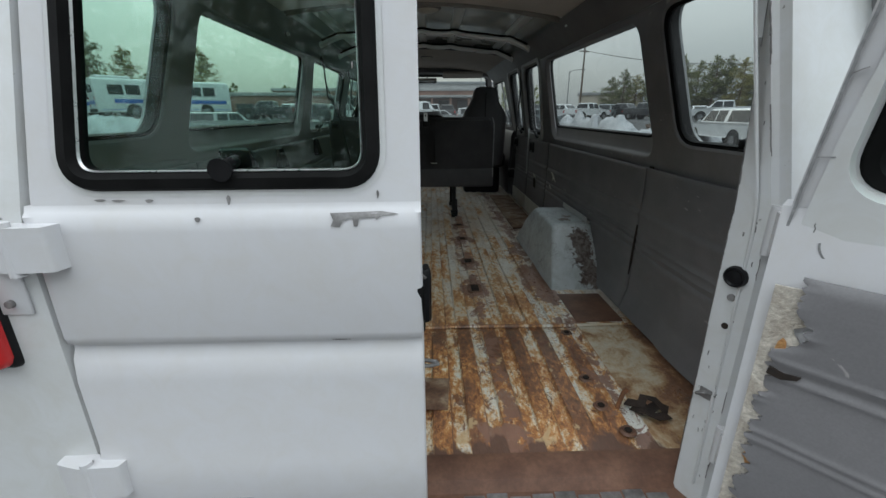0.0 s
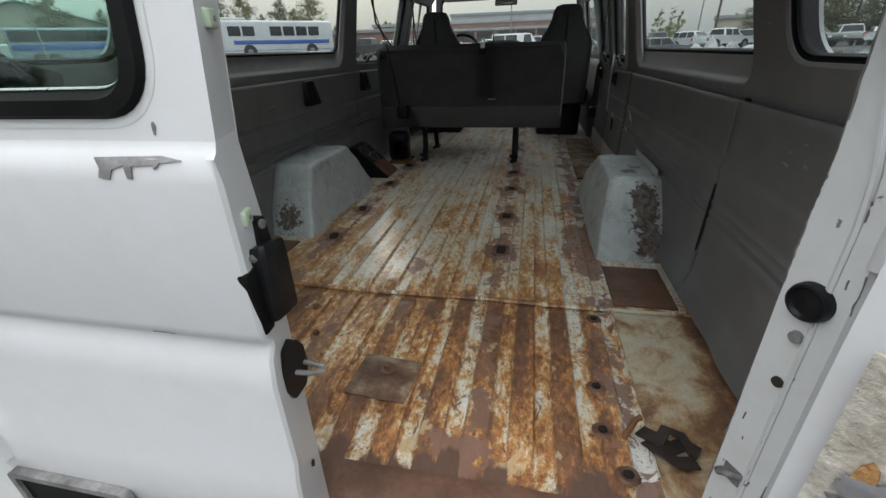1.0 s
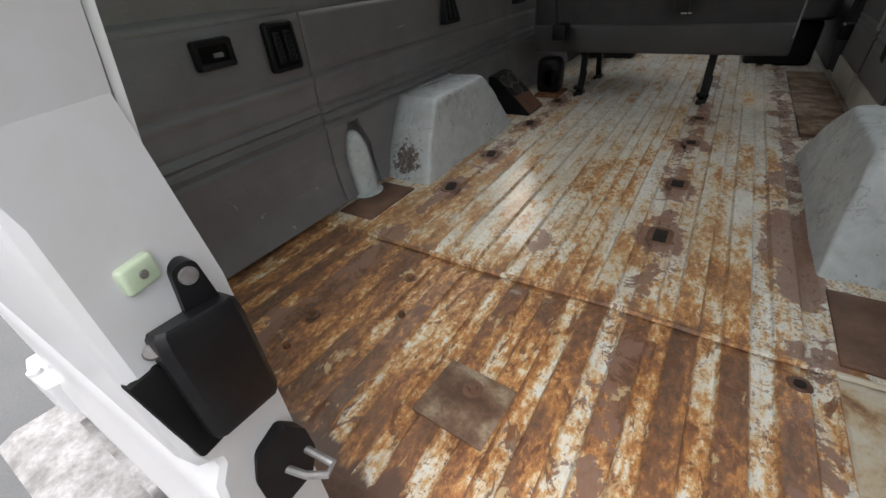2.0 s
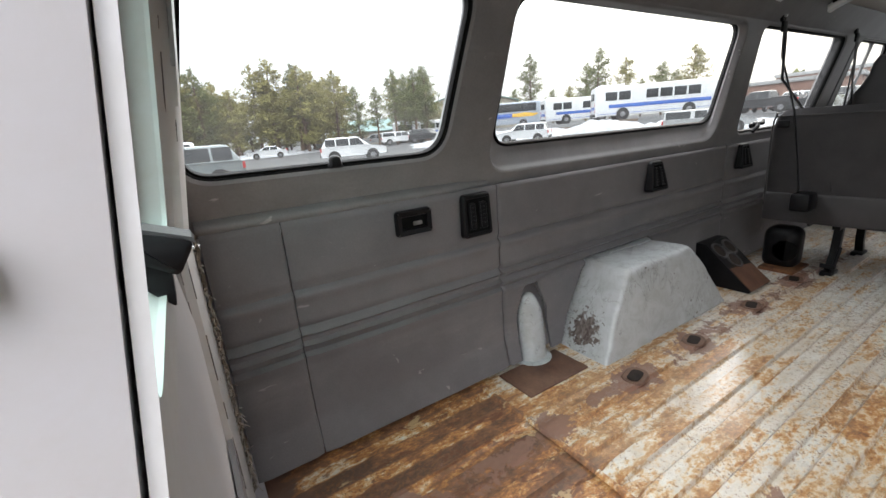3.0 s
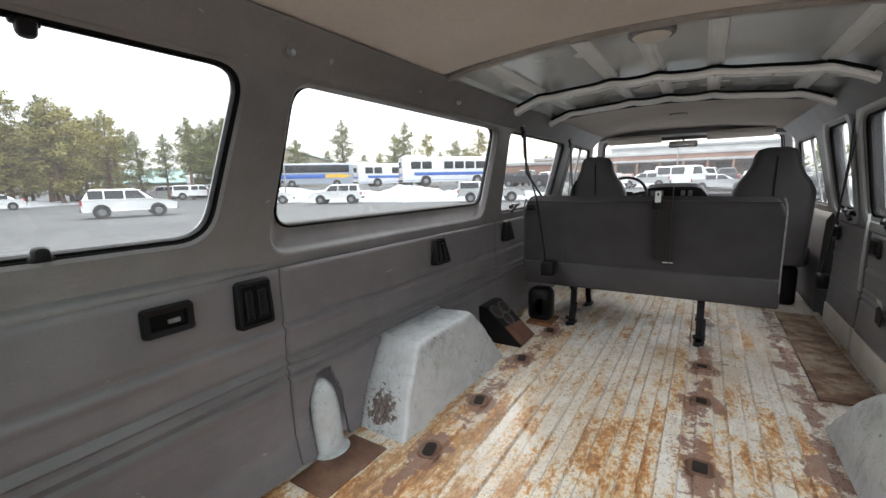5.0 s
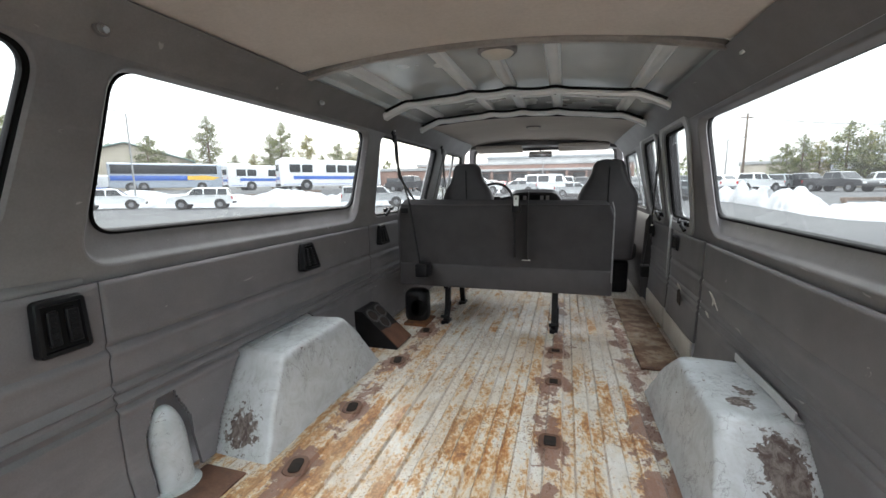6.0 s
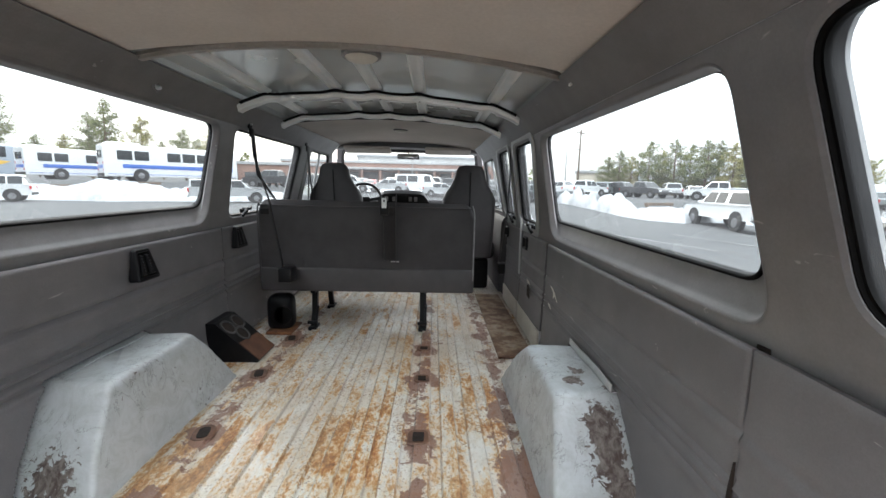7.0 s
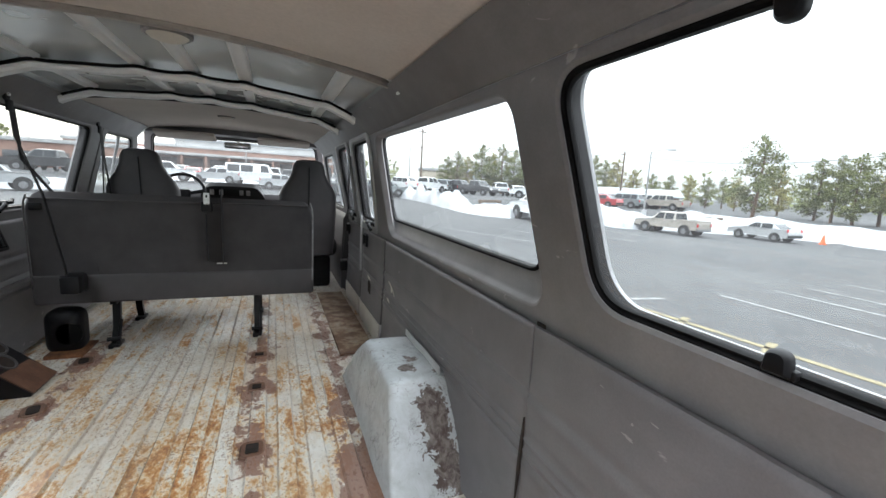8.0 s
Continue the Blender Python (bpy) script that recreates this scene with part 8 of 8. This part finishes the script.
# timber barriers and a traffic cone by the snow
for az, d, turn in ((29, 29.5, 20), (55.5, 46.5, -30), (-41, 43.5, 20), (-34.5, 42.5, 30)):
    x, y, z = polar(az, d)
    ob = thing("barrier", "weathered timber barrier rail in the snow", "barrier", "timber barriers", at=(x, y, z), turn=turn)
    bm = bmesh.new()
    box(bm, (0, 0, 0.72), (2.4, 0.12, 0.18), 0.02)
    part("rail", bm, POLE_WOOD, ob)
    for u in (-1.0, 1.0):
        bm = bmesh.new()
        box(bm, (u, 0, 0.35), (0.16, 0.16, 0.8), 0.02)
        part("post", bm, POLE_WOOD, ob)
CONE = surface("cone_orange", two((0.62, 0.12, 0.03), (0.72, 0.17, 0.05)), 6.0, 0.6, 30.0, 0.2, bump=0.0)
x, y, z = polar(65.6, 43)
ob = thing("traffic_cone", "orange plastic traffic cone by the snow", "traffic cone", at=(x, y, z))
bm = bmesh.new()
rod(bm, (0, 0, 0.03), (0, 0, 0.75), 0.20, 0.04, 16)
part("cone", bm, CONE, ob)
bm = bmesh.new()
box(bm, (0, 0, 0.02), (0.42, 0.42, 0.05), 0.01)
part("base", bm, CONE, ob)


# ---- loose things in the van ----
ob = thing("steel_plate", "rusty square steel plate bolted to the floor", "plate", at=(-0.01, 0.375, FLOOR_Z + 0.006), turn=-4)
bm = bmesh.new()
box(bm, (0, 0, 0.004), (0.165, 0.150, 0.006), 0.002)
part("plate", bm, PLATE, ob)
bm = bmesh.new()
rod(bm, (0.0, 0.03, 0.005), (0.0, 0.03, 0.022), 0.012, 0.010, 6)
rod(bm, (0.0, 0.03, 0.006), (0.0, 0.03, 0.009), 0.022, 0.022, 14)
part("bolt", bm, BROWN_STEEL, ob)
for x, y in ((-0.502, 0.415), (-0.505, 0.248), (-0.47, 0.30), (-0.35, 0.66), (-0.28, 0.52)):
    ob = thing("floor_bolt", "rusted bolt with washer in the van floor", "bolt", "floor bolts", at=(x, y, FLOOR_Z + 0.005))
    bm = bmesh.new()
    rod(bm, (0, 0, 0), (0, 0, 0.003), 0.019, 0.018, 12)
    part("washer", bm, PLATE, ob)
    bm = bmesh.new()
    rod(bm, (0, 0, 0.002), (0, 0, 0.016), 0.010, 0.009, 6)
    part("head", bm, RUST, ob)
ob = thing("strap", "dirty black webbing strap on a floor hook", "strap", at=(0.60, 0.265, FLOOR_Z + 0.006))
bm = bmesh.new()
sweep(bm, [(0.005, 0.04, 0.010), (0.03, 0.015, 0.020), (0.058, 0.0, 0.014), (0.085, 0.012, 0.018), (0.11, -0.004, 0.012)], rect(0.034, 0.004))
sweep(bm, [(0.012, 0.015, 0.008), (0.035, -0.02, 0.024), (0.062, -0.035, 0.015), (0.10, -0.025, 0.010)], rect(0.028, 0.004))
sweep(bm, [(0.02, -0.01, 0.008), (0.05, 0.03, 0.034), (0.08, 0.02, 0.030), (0.10, -0.01, 0.012)], rect(0.024, 0.004))
part("webbing", bm, STRAP, ob)
bm = bmesh.new()
sweep(bm, [(-0.03, 0.02, 0.005), (-0.012, 0.03, 0.05), (0.0, 0.035, 0.055)], circle(0.007, 8), up=(1, 0, 0))
part("hook", bm, RUST, ob)
# tears in the panels
def tear(y, z, pts, label, mat, side=1, curl=0.010):
    bm = bmesh.new()
    flat_fill(bm, pts, lambda u, v, d: (side * (0.862 - curl * max(0.0, v / 0.03) - d), y + u, z + v), 0.003)
    tagged(link_mesh("torn_flap", bm, mat, True), label, "tear", "panel tears")


tear(2.08, 1.11, [(-0.050, -0.030), (-0.012, -0.010), (0.012, -0.028), (0.016, 0.0), (0.030, 0.030), (0.004, 0.022), (-0.006, 0.006)], "pale curled tear in the vinyl side panel", CREAM)
tear(2.14, 1.03, [(-0.020, -0.010), (0.014, -0.004), (0.016, 0.012), (-0.008, 0.008)], "small pale tear in the vinyl side panel", CREAM)
tear(2.60, 0.985, [(-0.030, -0.040), (0.030, -0.032), (0.034, 0.030), (0.0, 0.044), (-0.034, 0.020)], "dark torn hole in the cargo door panel", HOLE_SHADE, curl=0.0)
tear(2.60, 1.04, [(-0.034, -0.008), (0.034, -0.004), (0.020, 0.018), (-0.02, 0.010)], "pale torn edge above a hole in the panel", CREAM)
bm = bmesh.new()
lo = [(0.917, 1.08), (0.920, 1.02), (0.920, 0.95), (0.915, 0.86), (0.911, 0.92), (0.911, 1.0), (0.914, 1.05)]
flat_fill(bm, lo, lambda u, v, d: (panel_half(v) + 0.003 - d, u, v), 0.006)
tagged(link_mesh("slit", bm, HOLE_SHADE, True), "dark slit where two vinyl panels part", "tear", "panel tears")
ob = thing("step_well_trim", "worn floor strip and pale kick strips at the side step", "trim", kind="structure", at=(0.0, 0.0, FLOOR_Z))
bm = bmesh.new()
box(bm, (0.745, 2.95, 0.010), (0.20, 1.30, 0.012), 0.004)
part("floor_strip", bm, PLATE, ob, "worn brown floor strip")
for y0, y1 in ((2.37, 2.92), (2.97, 3.51)):
    bm = bmesh.new()
    box(bm, (0.872, (y0 + y1) / 2, 0.075), (0.012, y1 - y0, 0.125), 0.004)
    part("kick_strip", bm, CREAM, ob, "pale metal kick strip")
